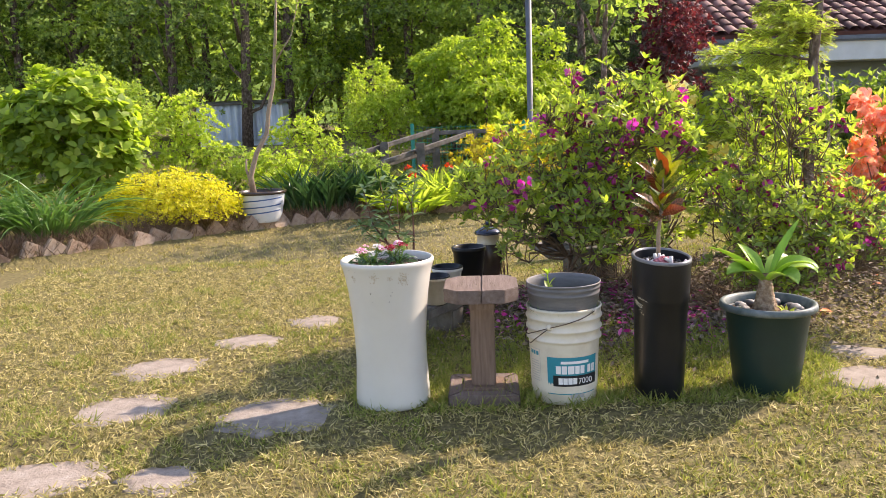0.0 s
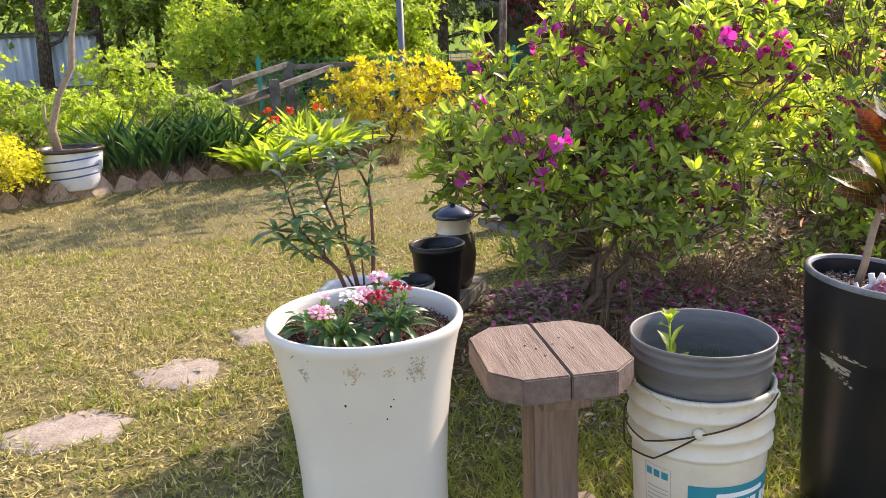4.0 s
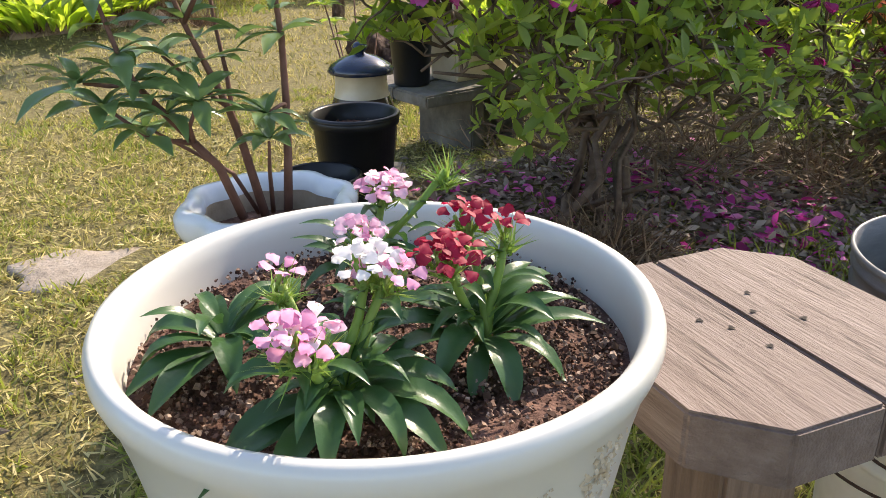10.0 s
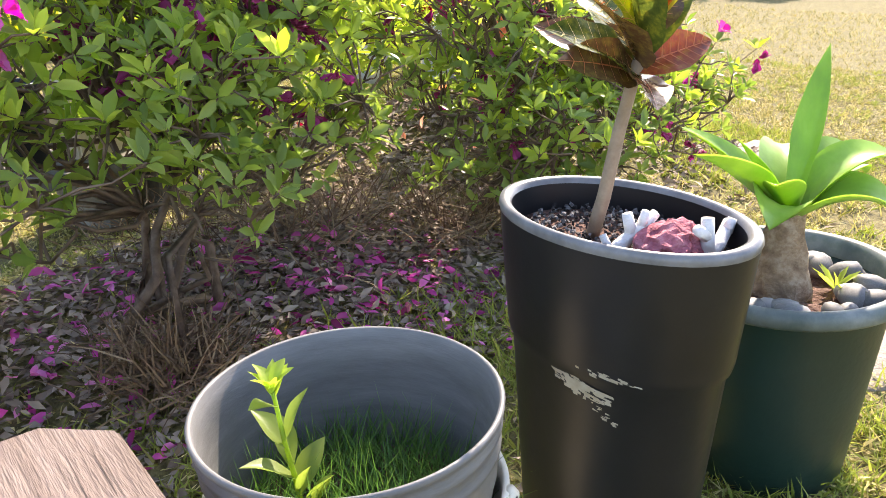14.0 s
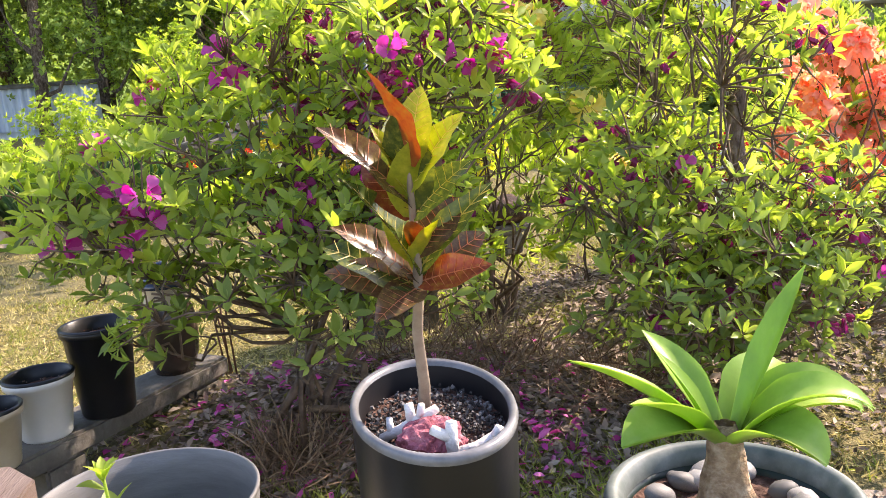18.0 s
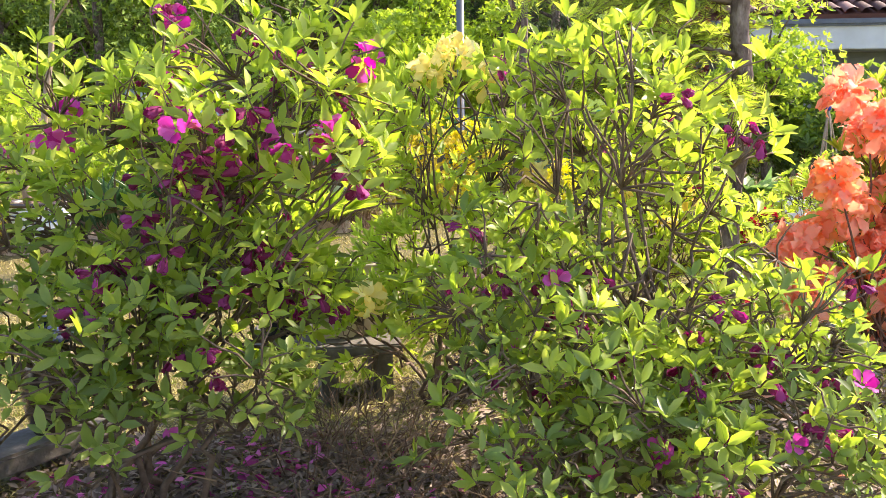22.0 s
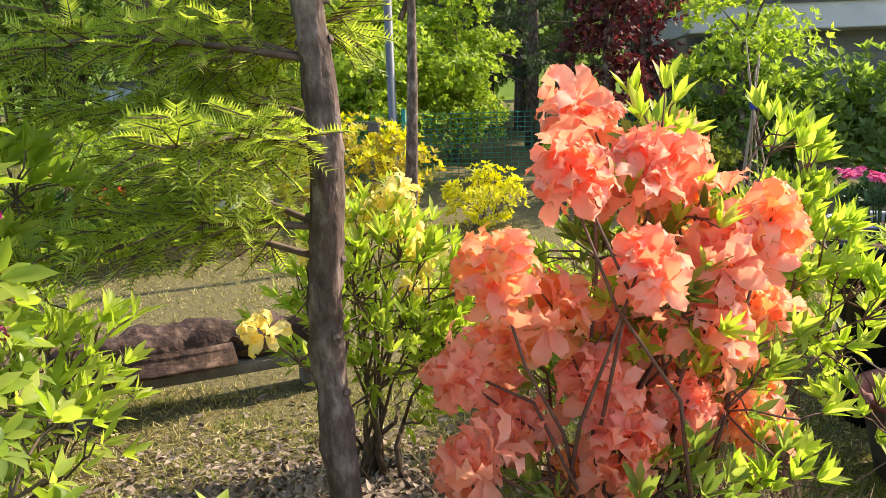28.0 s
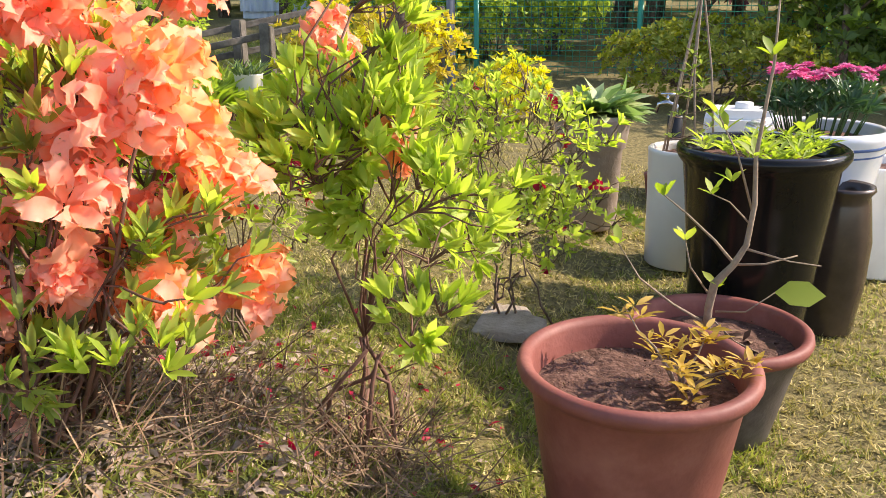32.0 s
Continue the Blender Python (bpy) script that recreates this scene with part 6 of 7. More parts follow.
# the leafy lime azalea beside it
lime, tips, ways = shrub("green_azalea", 3.22, 5.56, [(0.0, 0.06, 0.98, 0.13, 0.14, 0.15), (0.02, 0.03, 0.72, 0.20, 0.18, 0.16), (0.22, 0.02, 0.66, 0.15, 0.14, 0.09), (-0.10, -0.04, 0.74, 0.12, 0.12, 0.12), (0.20, -0.12, 0.43, 0.11, 0.10, 0.04), (0.0, 0.0, 0.85, 0.16, 0.16, 0.12), (0.22, 0.18, 0.49, 0.14, 0.12, 0.07), (0.10, 0.05, 0.60, 0.15, 0.14, 0.09)],
    280, "lime-green azalea with upright narrow leaves", M_LIME, None, leaves=9, size=0.058, shape=leaf(0.27, 0.05, 0.05), r0=0.007, splay=0.5, shell=0.5, foot=0.08, twig_mat=M_REDTWIG)
blossoms(lime, [(-0.21, 0.30, 0.98), (-0.14, 0.22, 0.93), (0.0, 0.2, 0.80), (0.05, 0.12, 0.74)], [(0.3, -0.7, 0.5)] * 4, 0.058, M_CORAL, 6, ball=0.04, shape=PETAL_RUFFLE, label="truss of coral azalea flowers")
red, tips, ways = shrub("red_azalea", 3.24, 6.68, [(0, 0, 0.62, 0.34, 0.32, 0.26), (0.2, -0.05, 0.4, 0.24, 0.22, 0.16)], 420, "fine-leaved azalea with a few red flowers", M_AZY, M_LIME, 0.5, size=0.032, r0=0.006, uneven=0.3)
sel = rng.choice(len(tips), 14, replace=False)
blossoms(red, tips[sel] + ways[sel] * 0.01, ways[sel], 0.022, M_RED, 2, ball=0.018, label="small red azalea flowers")
red2, tips, ways = shrub("red_azalea", 2.62, 5.95, [(0, 0, 0.42, 0.26, 0.24, 0.26)], 160, "small azalea with red flowers", M_AZY, M_LIME, 0.4, size=0.034, r0=0.005)
sel = rng.choice(len(tips), 22, replace=False)
blossoms(red2, tips[sel], ways[sel], 0.024, M_RED, 2, ball=0.02, label="small red azalea flowers")

# ---- the yew ----
YX, YY = 2.24, 4.91
yew = thing("yew_tree", YX, YY, height(YX, YY), "young yew with a straight rough trunk", "tree")
path = [((0.01 * math.sin(i * 0.22), 0.008 * math.cos(i * 0.28), -0.05 + i * 0.0235), 0.0315 - 0.00009 * i) for i in range(120)]
V, F = tubes([path], 26)
def bark(x, y, z):
    a = math.atan2(y, x)
    k = 1 + 0.16 * noise.noise((math.cos(a) * 2.5, math.sin(a) * 2.5, z * 9)) + 0.24 * noise.noise((math.cos(a) * 6, math.sin(a) * 6, z * 16)) + 0.12 * noise.noise((math.cos(a) * 14, math.sin(a) * 14, z * 60))
    return x * k, y * k, z
V = [bark(x, y, z) for x, y, z in V]
trunk = mesh("trunk", V, F, M_BARK, yew, "rough grey-brown trunk with branch scars")
for i in range(26):
    a, h = rng.uniform(0, 2 * np.pi), rng.uniform(0.15, 1.5)
    V, F = lathe([(0.008, 0), (0.007, 0.005), (0.003, 0.008), (0.0, 0.008)], 8)
    mesh("branch_scar", V, F, M_BARK, trunk, at=Matrix.Translation((0.027 * math.cos(a), 0.027 * math.sin(a), h)) @ pose(0, 0, 0, 0, 90, math.degrees(a)))
sprays_P, sprays_W, sprays_U, limb_paths = [], [], [], []
limbs = [(168, 0.60, 0.75, 0.30), (150, 0.66, 0.60, 0.32), (195, 0.95, 0.60, 0.2), (175, 1.10, 0.62, 0.25), (140, 0.85, 0.5, 0.25), (120, 1.25, 0.5, 0.2), (215, 1.30, 0.32, 0.2), (185, 1.40, 0.34, 0.2), (100, 1.0, 0.45, 0.2), (235, 0.80, 0.30, 0.25), (160, 1.65, 0.28, 0.2), (200, 1.85, 0.26, 0.2), (90, 1.9, 0.4, 0.2), (205, 0.66, 0.5, 0.15), (95, 1.15, 0.5, 0.25), (110, 1.35, 0.4, 0.2), (85, 1.3, 0.36, 0.25), (130, 1.1, 0.55, 0.25), (75, 1.22, 0.28, 0.3), (150, 0.95, 0.55, 0.3), (165, 0.8, 0.6, 0.3)]
for az, h, ln, up in limbs:
    a = radians(az)
    d = np.array((math.cos(a), math.sin(a), up))
    p0 = np.array((0, 0, h))
    pts = [p0 + d * ln * u + np.array((0, 0, -0.18 * ln * u * u)) + rng.normal(0, 0.012, 3) * u for u in (0, 0.25, 0.5, 0.75, 1)]
    limb_paths.append([(p, 0.0075 * (1.05 - 0.85 * k / 4)) for k, p in enumerate(pts)])
    for u in np.linspace(0.15, 1.0, 13):
        p = p0 + d * ln * u + np.array((0, 0, -0.18 * ln * u * u))
        for s in (-1, 1):
            for k2 in range(2):
                side = unit(np.cross(d, (0, 0, 1)) * s + d * rng.uniform(0.2, 1.0) + (0, 0, rng.uniform(-0.75, 0.75)))
                L = rng.uniform(0.07, 0.16) * (1.15 - 0.5 * u)
                shoots = [(p, side, L)] + [(p + side * L * k, unit(side + 0.9 * q * np.cross(side, unit(rng.normal(size=3) * 0.4 + (0, 0, 1.0)))), L * 0.55) for k, q in ((0.35, 1), (0.5, -1), (0.7, 1))]
                for b, way, l in shoots:
                    bend = np.array((0, 0, -0.25 * l))
                    limb_paths.append([(b, 0.0016), (b + way * l + bend, 0.0007)])
                    nn = max(8, int(l / 0.0065))
                    uu = np.linspace(0.08, 1.0, nn)
                    cross = unit(np.cross(way, unit(rng.normal(size=3) * 0.5 + (0, 0, 1.0))))
                    for q in (-1, 1):
                        sprays_P.append(b + way * l * uu[:, None] + bend * uu[:, None] ** 2)
                        sprays_W.append(np.tile(unit(way * 0.75 + cross * q), (nn, 1)))
                        sprays_U.append(np.tile(np.cross(way, cross), (nn, 1)))
mesh("limbwork", *tubes(limb_paths, 5), M_TWIG, yew, "thin spreading limbs")
P, W, U = np.concatenate(sprays_P), np.concatenate(sprays_W), np.concatenate(sprays_U)
mesh("needle_foliage", *spread(NEEDLE, P, W, 0.021 * rng.uniform(0.7, 1.2, len(P)), U, width=0.0046, twist=0.35), M_YEW, yew, "flat rows of yellow-green needles", smooth=False)

# ---- pots on the right-hand lawn ----
def terra_prof(top, r):
    return [(0.0, 0.003), (r * 0.62, 0.0), (r * 0.65, 0.008), (r * 0.78, top * 0.5), (r * 0.88, top - 0.055), (r * 0.93, top - 0.04), (r * 0.98, top - 0.034), (r, top - 0.02), (r * 0.99, top - 0.006), (r * 0.95, top), (r * 0.89, top - 0.004), (r * 0.865, top - 0.018), (r * 0.83, top - 0.09)]


LOW = -0.215
pot("terracotta_pot", 3.836, 5.66, LOW, terra_prof(0.475, 0.263), M_TERRA, "large terracotta-coloured pot of bare soil", 0.40, 0.222, grit=500, group="terracotta pots", seg=64)
terra2 = pot("terracotta_pot", 3.996, 6.308, LOW - 0.01, terra_prof(0.33, 0.26)[:6], mat("dark_grey_brown_body", (0.035, 0.028, 0.024), (0.07, 0.058, 0.05), (0.13, 0.11, 0.10), rough=0.55, scale=9, bump=0.15), "dark-bodied pot with a terracotta rim and dry leaves", 0.265, 0.22, grit=300, group="terracotta pots", seg=64)
mesh("rim", *lathe(terra_prof(0.33, 0.26)[5:], 64), M_TERRA, terra2, "wide terracotta rim")
mesh("pot_handle", *lathe([(0.0, -0.03), (0.02, -0.028), (0.028, 0.0), (0.02, 0.028), (0.0, 0.03)], 16), M_TERRA, terra2, at=pose(-0.25, -0.06, 0.31))
litter_P = np.stack([rng.normal(0.02, 0.07, 40), rng.normal(-0.03, 0.06, 40), np.full(40, 0.275)], 1)
mesh("leaf_litter", *spread(LEAF_CHEAP, litter_P, rng.normal(size=(40, 3)) * (1, 1, 0.3), 0.045), M_STRAW, terra2, "curled dry leaves")["kind"] = "stuff"

maple = thing("maple_seedling", 3.93, 5.68, LOW + 0.40, "small maple seedling with amber leaves", "seedling")
tips = [np.array(p) * (1.3, 1.3, 0.85) for p in ((-0.05, 0.0, 0.12), (0.0, -0.03, 0.10), (0.06, 0.0, 0.07), (0.03, 0.05, 0.12), (-0.02, 0.04, 0.08), (0.09, -0.02, 0.10), (0.02, -0.07, 0.05), (-0.11, 0.09, 0.16))]
mesh("stem", *tubes(stems((0, 0, 0), tips, 0.004, 0.0015, 0.03, 0.008), 5), M_PALETWIG, maple)["kind"] = "stuff"
mesh("foliage", *whorls(np.repeat(tips, 4, 0) + rng.normal(0, 0.016, (len(tips) * 4, 3)), np.tile((0, 0, 1.0), (len(tips) * 4, 1)), 5, 0.042, leaf(0.28, 0.03, 0.25), 1.8), M_AMBER, maple)

citrus = thing("citrus_sapling", 3.965, 6.33, LOW + 0.255, "sparse sapling with a crooked pale trunk", "tree")
C0 = [((0, 0, 0), 0.013), ((0.0, 0.0, 0.10), 0.012), ((0.01, -0.01, 0.18), 0.0125), ((0.055, -0.01, 0.24), 0.010), ((0.085, 0.0, 0.30), 0.0085), ((0.095, 0.0, 0.42), 0.0075), ((0.085, 0.01, 0.55), 0.006), ((0.105, 0.0, 0.80), 0.004), ((0.10, 0.0, 1.05), 0.002)]
side = [[((0, 0, 0.05), 0.005), ((-0.10, 0.0, 0.10), 0.004), ((-0.20, 0.0, 0.17), 0.003), ((-0.27, 0.01, 0.27), 0.002)], [((0.0, 0, 0.14), 0.004), ((-0.06, 0, 0.22), 0.003), ((-0.08, 0, 0.30), 0.002)], [((0.06, 0, 0.24), 0.005), ((0.0, 0.02, 0.30), 0.004), ((-0.08, 0.02, 0.37), 0.003), ((-0.15, 0.03, 0.42), 0.002)],
        [((0.06, 0, 0.24), 0.004), ((0.14, 0.0, 0.25), 0.003), ((0.22, 0.01, 0.28), 0.002)], [((0.08, 0, 0.29), 0.004), ((0.2, -0.02, 0.27), 0.002), ((0.28, -0.02, 0.265), 0.0015)], [((0.09, 0, 0.36), 0.003), ((0.03, 0, 0.42), 0.002), ((-0.02, 0.0, 0.44), 0.0015)], [((0.09, 0.0, 0.4), 0.004), ((0.04, 0.0, 0.55), 0.003), ((-0.02, 0.0, 0.66), 0.002)], [((0.02, -0.02, 0.1), 0.003), ((0.1, -0.05, 0.12), 0.002), ((0.17, -0.06, 0.19), 0.0015)], [((0.0, 0, 0.08), 0.003), ((0.08, -0.03, 0.02), 0.002), ((0.16, -0.06, 0.0), 0.0015)]]
mesh("trunk", *tubes([C0], 9), M_PALETWIG, citrus, "crooked pale trunk")
for twig_line in side:
    mesh("twig", *tubes([twig_line], 6), M_PALETWIG, citrus, "bare pale twig")
lt = np.array([(-0.27, 0.01, 0.27), (-0.08, 0, 0.30), (-0.15, 0.03, 0.42), (-0.02, 0, 0.66), (0.085, 0.01, 0.55), (0.0, 0, 0.62), (0.03, 0, 0.48), (0.10, 0, 0.82), (0.1, 0, 1.05), (-0.02, 0, 0.44), (0.02, 0, 0.17), (0.2, 0.05, 0.62)])
mesh("foliage", *whorls(lt, np.tile((-0.1, -0.1, 1.0), (len(lt), 1)), 4, 0.055, leaf(0.42, 0.06, 0.1), 1.0), M_BRIGHT, citrus)
mesh("broad_leaf", *spread(leaf(0.62, 0.03, 0.1), [(0.17, -0.06, 0.19)], [(1, 0.05, 0.05)], 0.13, [(0.1, -0.75, 0.6)], twist=0), M_BRIGHT, citrus, "one broad round green leaf")

glazed = pot("black_glazed_pot", 4.08, 6.831, LOW, [(0.0, 0.003), (0.175, 0.0), (0.182, 0.01), (0.20, 0.25), (0.225, 0.5), (0.246, 0.69), (0.262, 0.71), (0.272, 0.728), (0.270, 0.748), (0.256, 0.757), (0.240, 0.748), (0.232, 0.70)], M_GLOSSBLACK, "large glossy black glazed pot of seedlings", 0.70, 0.232, grit=300, seg=72)
gp = thing("pot_herbs", 4.08, 6.831, LOW + 0.70, "low green seedlings filling the black pot", "plant")
nn = 60
r, a = 0.2 * np.sqrt(rng.random(nn)), rng.uniform(0, 2 * np.pi, nn)
mesh("foliage", *whorls(np.stack([r * np.cos(a), r * np.sin(a), 0.03 + 0.04 * rng.random(nn)], 1), np.tile((0, 0, 1.0), (nn, 1)), 7, 0.055, LEAF_LONG, 1.3), M_BRIGHT, gp)

mum_pot = pot("blue_white_pot", 4.292, 7.49, LOW + 0.01, [(0.0, 0.003), (0.16, 0.0), (0.17, 0.01), (0.20, 0.3), (0.235, 0.55), (0.256, 0.665), (0.266, 0.69), (0.262, 0.715), (0.248, 0.72), (0.232, 0.71), (0.222, 0.66)], M_BLUEWHITE, "tall blue and white glazed pot of chrysanthemums", 0.67, 0.222, seg=64)
for h, r in ((0.655, 0.2545), (0.625, 0.2475)):
    mesh("blue_stripe", *lathe([(r - 0.001, h), (r + 0.003, h + 0.004), (r + 0.003, h + 0.012), (r + 0.001, h + 0.016)], 64), M_BLUEGLAZE, mum_pot, "hand-painted blue stripe")
mums = thing("chrysanthemum_plant", 4.292, 7.49, LOW + 0.68, "chrysanthemums with rose-pink daisy heads", "flowering plant")
nn = 130
r, a = 0.2 * np.sqrt(rng.random(nn)), rng.uniform(0, 2 * np.pi, nn)
tp = np.stack([r * np.cos(a), r * np.sin(a), 0.10 + 0.10 * rng.random(nn)], 1)
mesh("stem", *tubes([[((p[0] * 0.7, p[1] * 0.7, -0.01), 0.003), (p, 0.002)] for p in tp[::2]], 4), M_DIANTHUS, mums)
mesh("foliage", *whorls(tp, unit(tp * (1, 1, 2)), 7, 0.06, LEAF_LONG, 0.8), M_DIANTHUS, mums)
for k in range(34):
    r, a = 0.22 * math.sqrt(rng.random()), rng.uniform(0, 2 * np.pi)
    p = np.array((r * math.cos(a), r * math.sin(a), 0.235 + 0.035 * rng.random()))
    if k == 0:
        Vm, Fm = joined(spread(LEAF_LONG, np.zeros((22, 3)), [(math.cos(i * 0.571), math.sin(i * 0.571), 0.25) for i in range(22)], 0.034, width=0.05), spread(LEAF_LONG, np.zeros((14, 3)), [(math.cos(i * 0.9), math.sin(i * 0.9), 0.8) for i in range(14)], 0.024, width=0.04))
        ob = mesh("flower_head", Vm, Fm, M_MUM, mums, "rose-pink daisy head")
        mum_me = ob.data
        ob.matrix_basis = Matrix.Translation(p)
    else:
        share("flower_head", mum_me, mums, Matrix.Translation(p) @ pose(0, 0, 0, *rng.uniform(-28, 28, 2), rng.uniform(0, 360)), "rose-pink daisy head")

pot("tall_white_pot", 4.62, 7.95, height(4.62, 7.95), [(0.0, 0.003), (0.15, 0.0), (0.155, 0.01), (0.165, 0.25), (0.185, 0.47), (0.19, 0.49), (0.18, 0.5), (0.165, 0.49), (0.16, 0.44)], M_BOXWHITE, "tall off-white planter behind the chrysanthemums", 0.46, 0.16)
pot("brown_jar", 4.385, 7.19, LOW, [(0.0, 0.003), (0.085, 0.0), (0.09, 0.01), (0.112, 0.2), (0.115, 0.36), (0.095, 0.5), (0.09, 0.53), (0.105, 0.55), (0.10, 0.565), (0.085, 0.555), (0.08, 0.5)], M_JAR, "dark brown glazed earthenware jar", category="jar")
pot("white_cylinder_pot", 3.80, 7.80, -0.195, [(0.0, 0.003), (0.155, 0.0), (0.162, 0.008), (0.168, 0.3), (0.175, 0.525), (0.177, 0.538), (0.170, 0.546), (0.160, 0.544), (0.155, 0.53), (0.152, 0.48)], M_WHITE, "white cylindrical pot with a stick trellis", 0.505, 0.153)
tre = thing("stick_trellis", 3.80, 7.80, 0.31, "tripod of thin sticks tied with blue cord", "trellis")
apex = np.array((0.0, 0.15, 0.74))
for k, az in enumerate((20, 110, 200, 290, 150)):
    a = radians(az)
    f = np.array((0.12 * math.cos(a), 0.12 * math.sin(a), -0.02))
    mesh("stick", *tubes([[(f, 0.006), ((f + apex) / 2 + rng.normal(0, 0.008, 3), 0.005), (apex, 0.0045), (apex - (f - apex) * rng.uniform(0.25, 0.5) * (1, 1, 1), 0.003)]], 6), M_PALETWIG, tre)
mesh("blue_cord", *lathe([(0.014, 0.72), (0.018, 0.725), (0.018, 0.755), (0.014, 0.76)], 12), M_ROPE, tre, at=pose(0, 0.15, 0), label= "blue cord binding")
vine = thing("climbing_vine", 3.80, 7.80, 0.31, "thin climbing vine on the sticks", "plant")
tp = np.array([(0.11 * math.cos(i * 1.3) * (1 - i / 26), 0.11 * math.sin(i * 1.3) * (1 - i / 26), 0.03 + 0.02 * i) for i in range(22)])
mesh("stem", *tubes([[(p, 0.0018) for p in tp]], 4), M_TWIG, vine)
mesh("foliage", *whorls(tp, unit(tp * (1, 1, 0) + (0, 0, 0.5)), 4, 0.035, LEAF, 1.3), M_AZ, vine)
whitebox = thing("white_container", 4.03, 9.0, height(4.03, 9.0), "white plastic water container on the lawn", "container")
box("body", (0.42, 0.34, 0.50), M_BOXWHITE, whitebox, pose(0, 0, 0.25), 0.05, segments=4)
mesh("cap", *lathe([(0.05, 0.50), (0.05, 0.53), (0.045, 0.535), (0.0, 0.535)], 20), M_BOXWHITE, whitebox)
tap = thing("garden_tap", 3.66, 8.9, height(3.66, 8.9), "chrome garden tap on a black post", "tap")
mesh("post", *lathe([(0.045, 0.0), (0.045, 0.46), (0.04, 0.465), (0.0, 0.465)], 20), M_BLACK, tap)
mesh("spout", *tubes([[((0, 0, 0.44), 0.014), ((0, 0, 0.52), 0.014), ((-0.05, 0, 0.54), 0.013), ((-0.10, 0, 0.53), 0.012), ((-0.11, 0, 0.47), 0.011)], [((-0.05, 0, 0.54), 0.009), ((-0.05, 0, 0.58), 0.009)], [((-0.09, 0, 0.585), 0.008), ((0.0, 0, 0.585), 0.008)]], 10), M_CHIP, tap, "chrome spout and lever")
pot("tan_planter", 3.32, 8.05, height(3.32, 8.05), [(0.0, 0.003), (0.135, 0.0), (0.14, 0.008), (0.155, 0.40), (0.170, 0.41), (0.190, 0.55), (0.192, 0.57), (0.18, 0.575), (0.168, 0.565), (0.16, 0.51)], mat("tan_stone_pot", (0.30, 0.23, 0.18), (0.42, 0.34, 0.28), rough=0.85, scale=14, bump=0.4), "tall tan stone planter of hostas", 0.54, 0.165)
hosta = thing("hosta_plant", 3.32, 8.05, height(3.32, 8.05) + 0.54, "hosta with white-edged striped leaves", "plant")
nn = 150
a = rng.uniform(0, 2 * np.pi, nn)
mesh("foliage", *spread(leaf(0.34, 0.07, 0.35), np.stack([0.06 * np.cos(a), 0.06 * np.sin(a), 0.02 + 0 * a], 1), np.stack([np.cos(a), np.sin(a), rng.uniform(0.25, 1.6, nn)], 1), rng.uniform(0.13, 0.25, nn), twist=0.3), M_HOSTA, hosta)
bk = thing("handled_basket_pot", 3.72, 8.75, height(3.72, 8.75), "low terracotta trough with a bent wood handle", "plant pot")
mesh("body", *lathe([(0.0, 0.003), (0.17, 0.0), (0.18, 0.01), (0.20, 0.15), (0.205, 0.16), (0.19, 0.165), (0.18, 0.13), (0.0, 0.12)], 40, squash=0.6), M_TERRA, bk)
mesh("handle", *tubes([[((-0.02 + 0.19 * math.cos(t), 0, 0.14 + 0.22 * math.sin(t)), 0.012) for t in np.linspace(0.1, 2.2, 10)]], 7), M_TWIG, bk)

# ---- logs and blocks behind the shrubs ----
bench = thing("timber_plank", 1.35, 6.45, 0.0, "old grey plank on blocks beside the log", "timber", rz=30)
box("plank", (1.15, 0.18, 0.05), M_GREYWOOD, bench, pose(0, 0, 0.145), 0.008)
for sx in (-0.45, 0.45):
    box("support_block", (0.14, 0.16, 0.12), M_GREYWOOD, bench, pose(sx, 0, 0.06), 0.008)
log = thing("driftwood_log", 1.35, 6.45, 0.17, "dark hollow driftwood log lying on the plank", "log", rz=28)
lp = [((-0.55 + 0.055 * i, 0.012 * math.sin(i * 0.9), 0.075), 0.074 + 0.010 * math.sin(i * 0.8) ** 2) for i in range(21)]
V, F = tubes([lp, [((-0.5, -0.10, 0.03), 0.035), ((-0.2, -0.11, 0.035), 0.04), ((0.1, -0.10, 0.03), 0.03)]], 18)
V = [(x + 0.02 * noise.noise((x * 9, y * 9, z * 9)), y * (1 + 0.55 * noise.noise((x * 16, y * 16, z * 16))), max(0.0, z + 0.05 * noise.noise((x * 14 + 5, y * 14, z * 14)) * (z > 0.03))) for x, y, z in V]
root_wood = mesh("log", V, F, mat("dark_reddish_bark", (0.014, 0.008, 0.006), (0.06, 0.032, 0.022), (0.22, 0.14, 0.10), rough=0.9, scale=22, bump=1.0, bscale=40), log)
# Shallow near-black dishes: the shade inside the hollows is only their colour.
for hx, hz in ((-0.22, 0.17), (0.12, 0.18)):
    V, F = lathe([(0.048, 0.0), (0.044, 0.006), (0.034, 0.002), (0.0, -0.004)], 20, squash=0.75)
    mesh("hollow", V, F, M_DARK, root_wood, "shallow dark disc for a hollow", at=pose(hx, -0.072, hz - 0.10, 68, 0, 0))
pallet = thing("timber_plank", 0.88, 5.32, 0.16, "old grey planks laid on blocks under the pots", "timber", rz=14)
for py in (-0.11, 0.10):
    box("plank", (0.52, 0.19, 0.04), M_GREYWOOD, pallet, pose(0, py, 0.082, 0, 0, py * 20), 0.006)
for sx in (0.0, 0.20):
    box("support_block", (0.06, 0.30, 0.226), M_GREYWOOD, pallet, pose(sx, 0, -0.050), 0.006)
# A plain block stands in for the cream jar with a dark label.
box("concrete_block", (0.16, 0.14, 0.27), M_CREAM, None, pose(0.91, 5.30, 0.396, 0, 0, 15), 0.008)
tagged(bpy.data.objects["concrete_block"], "pale cream block standing in for a jar on the grey planks", "block")
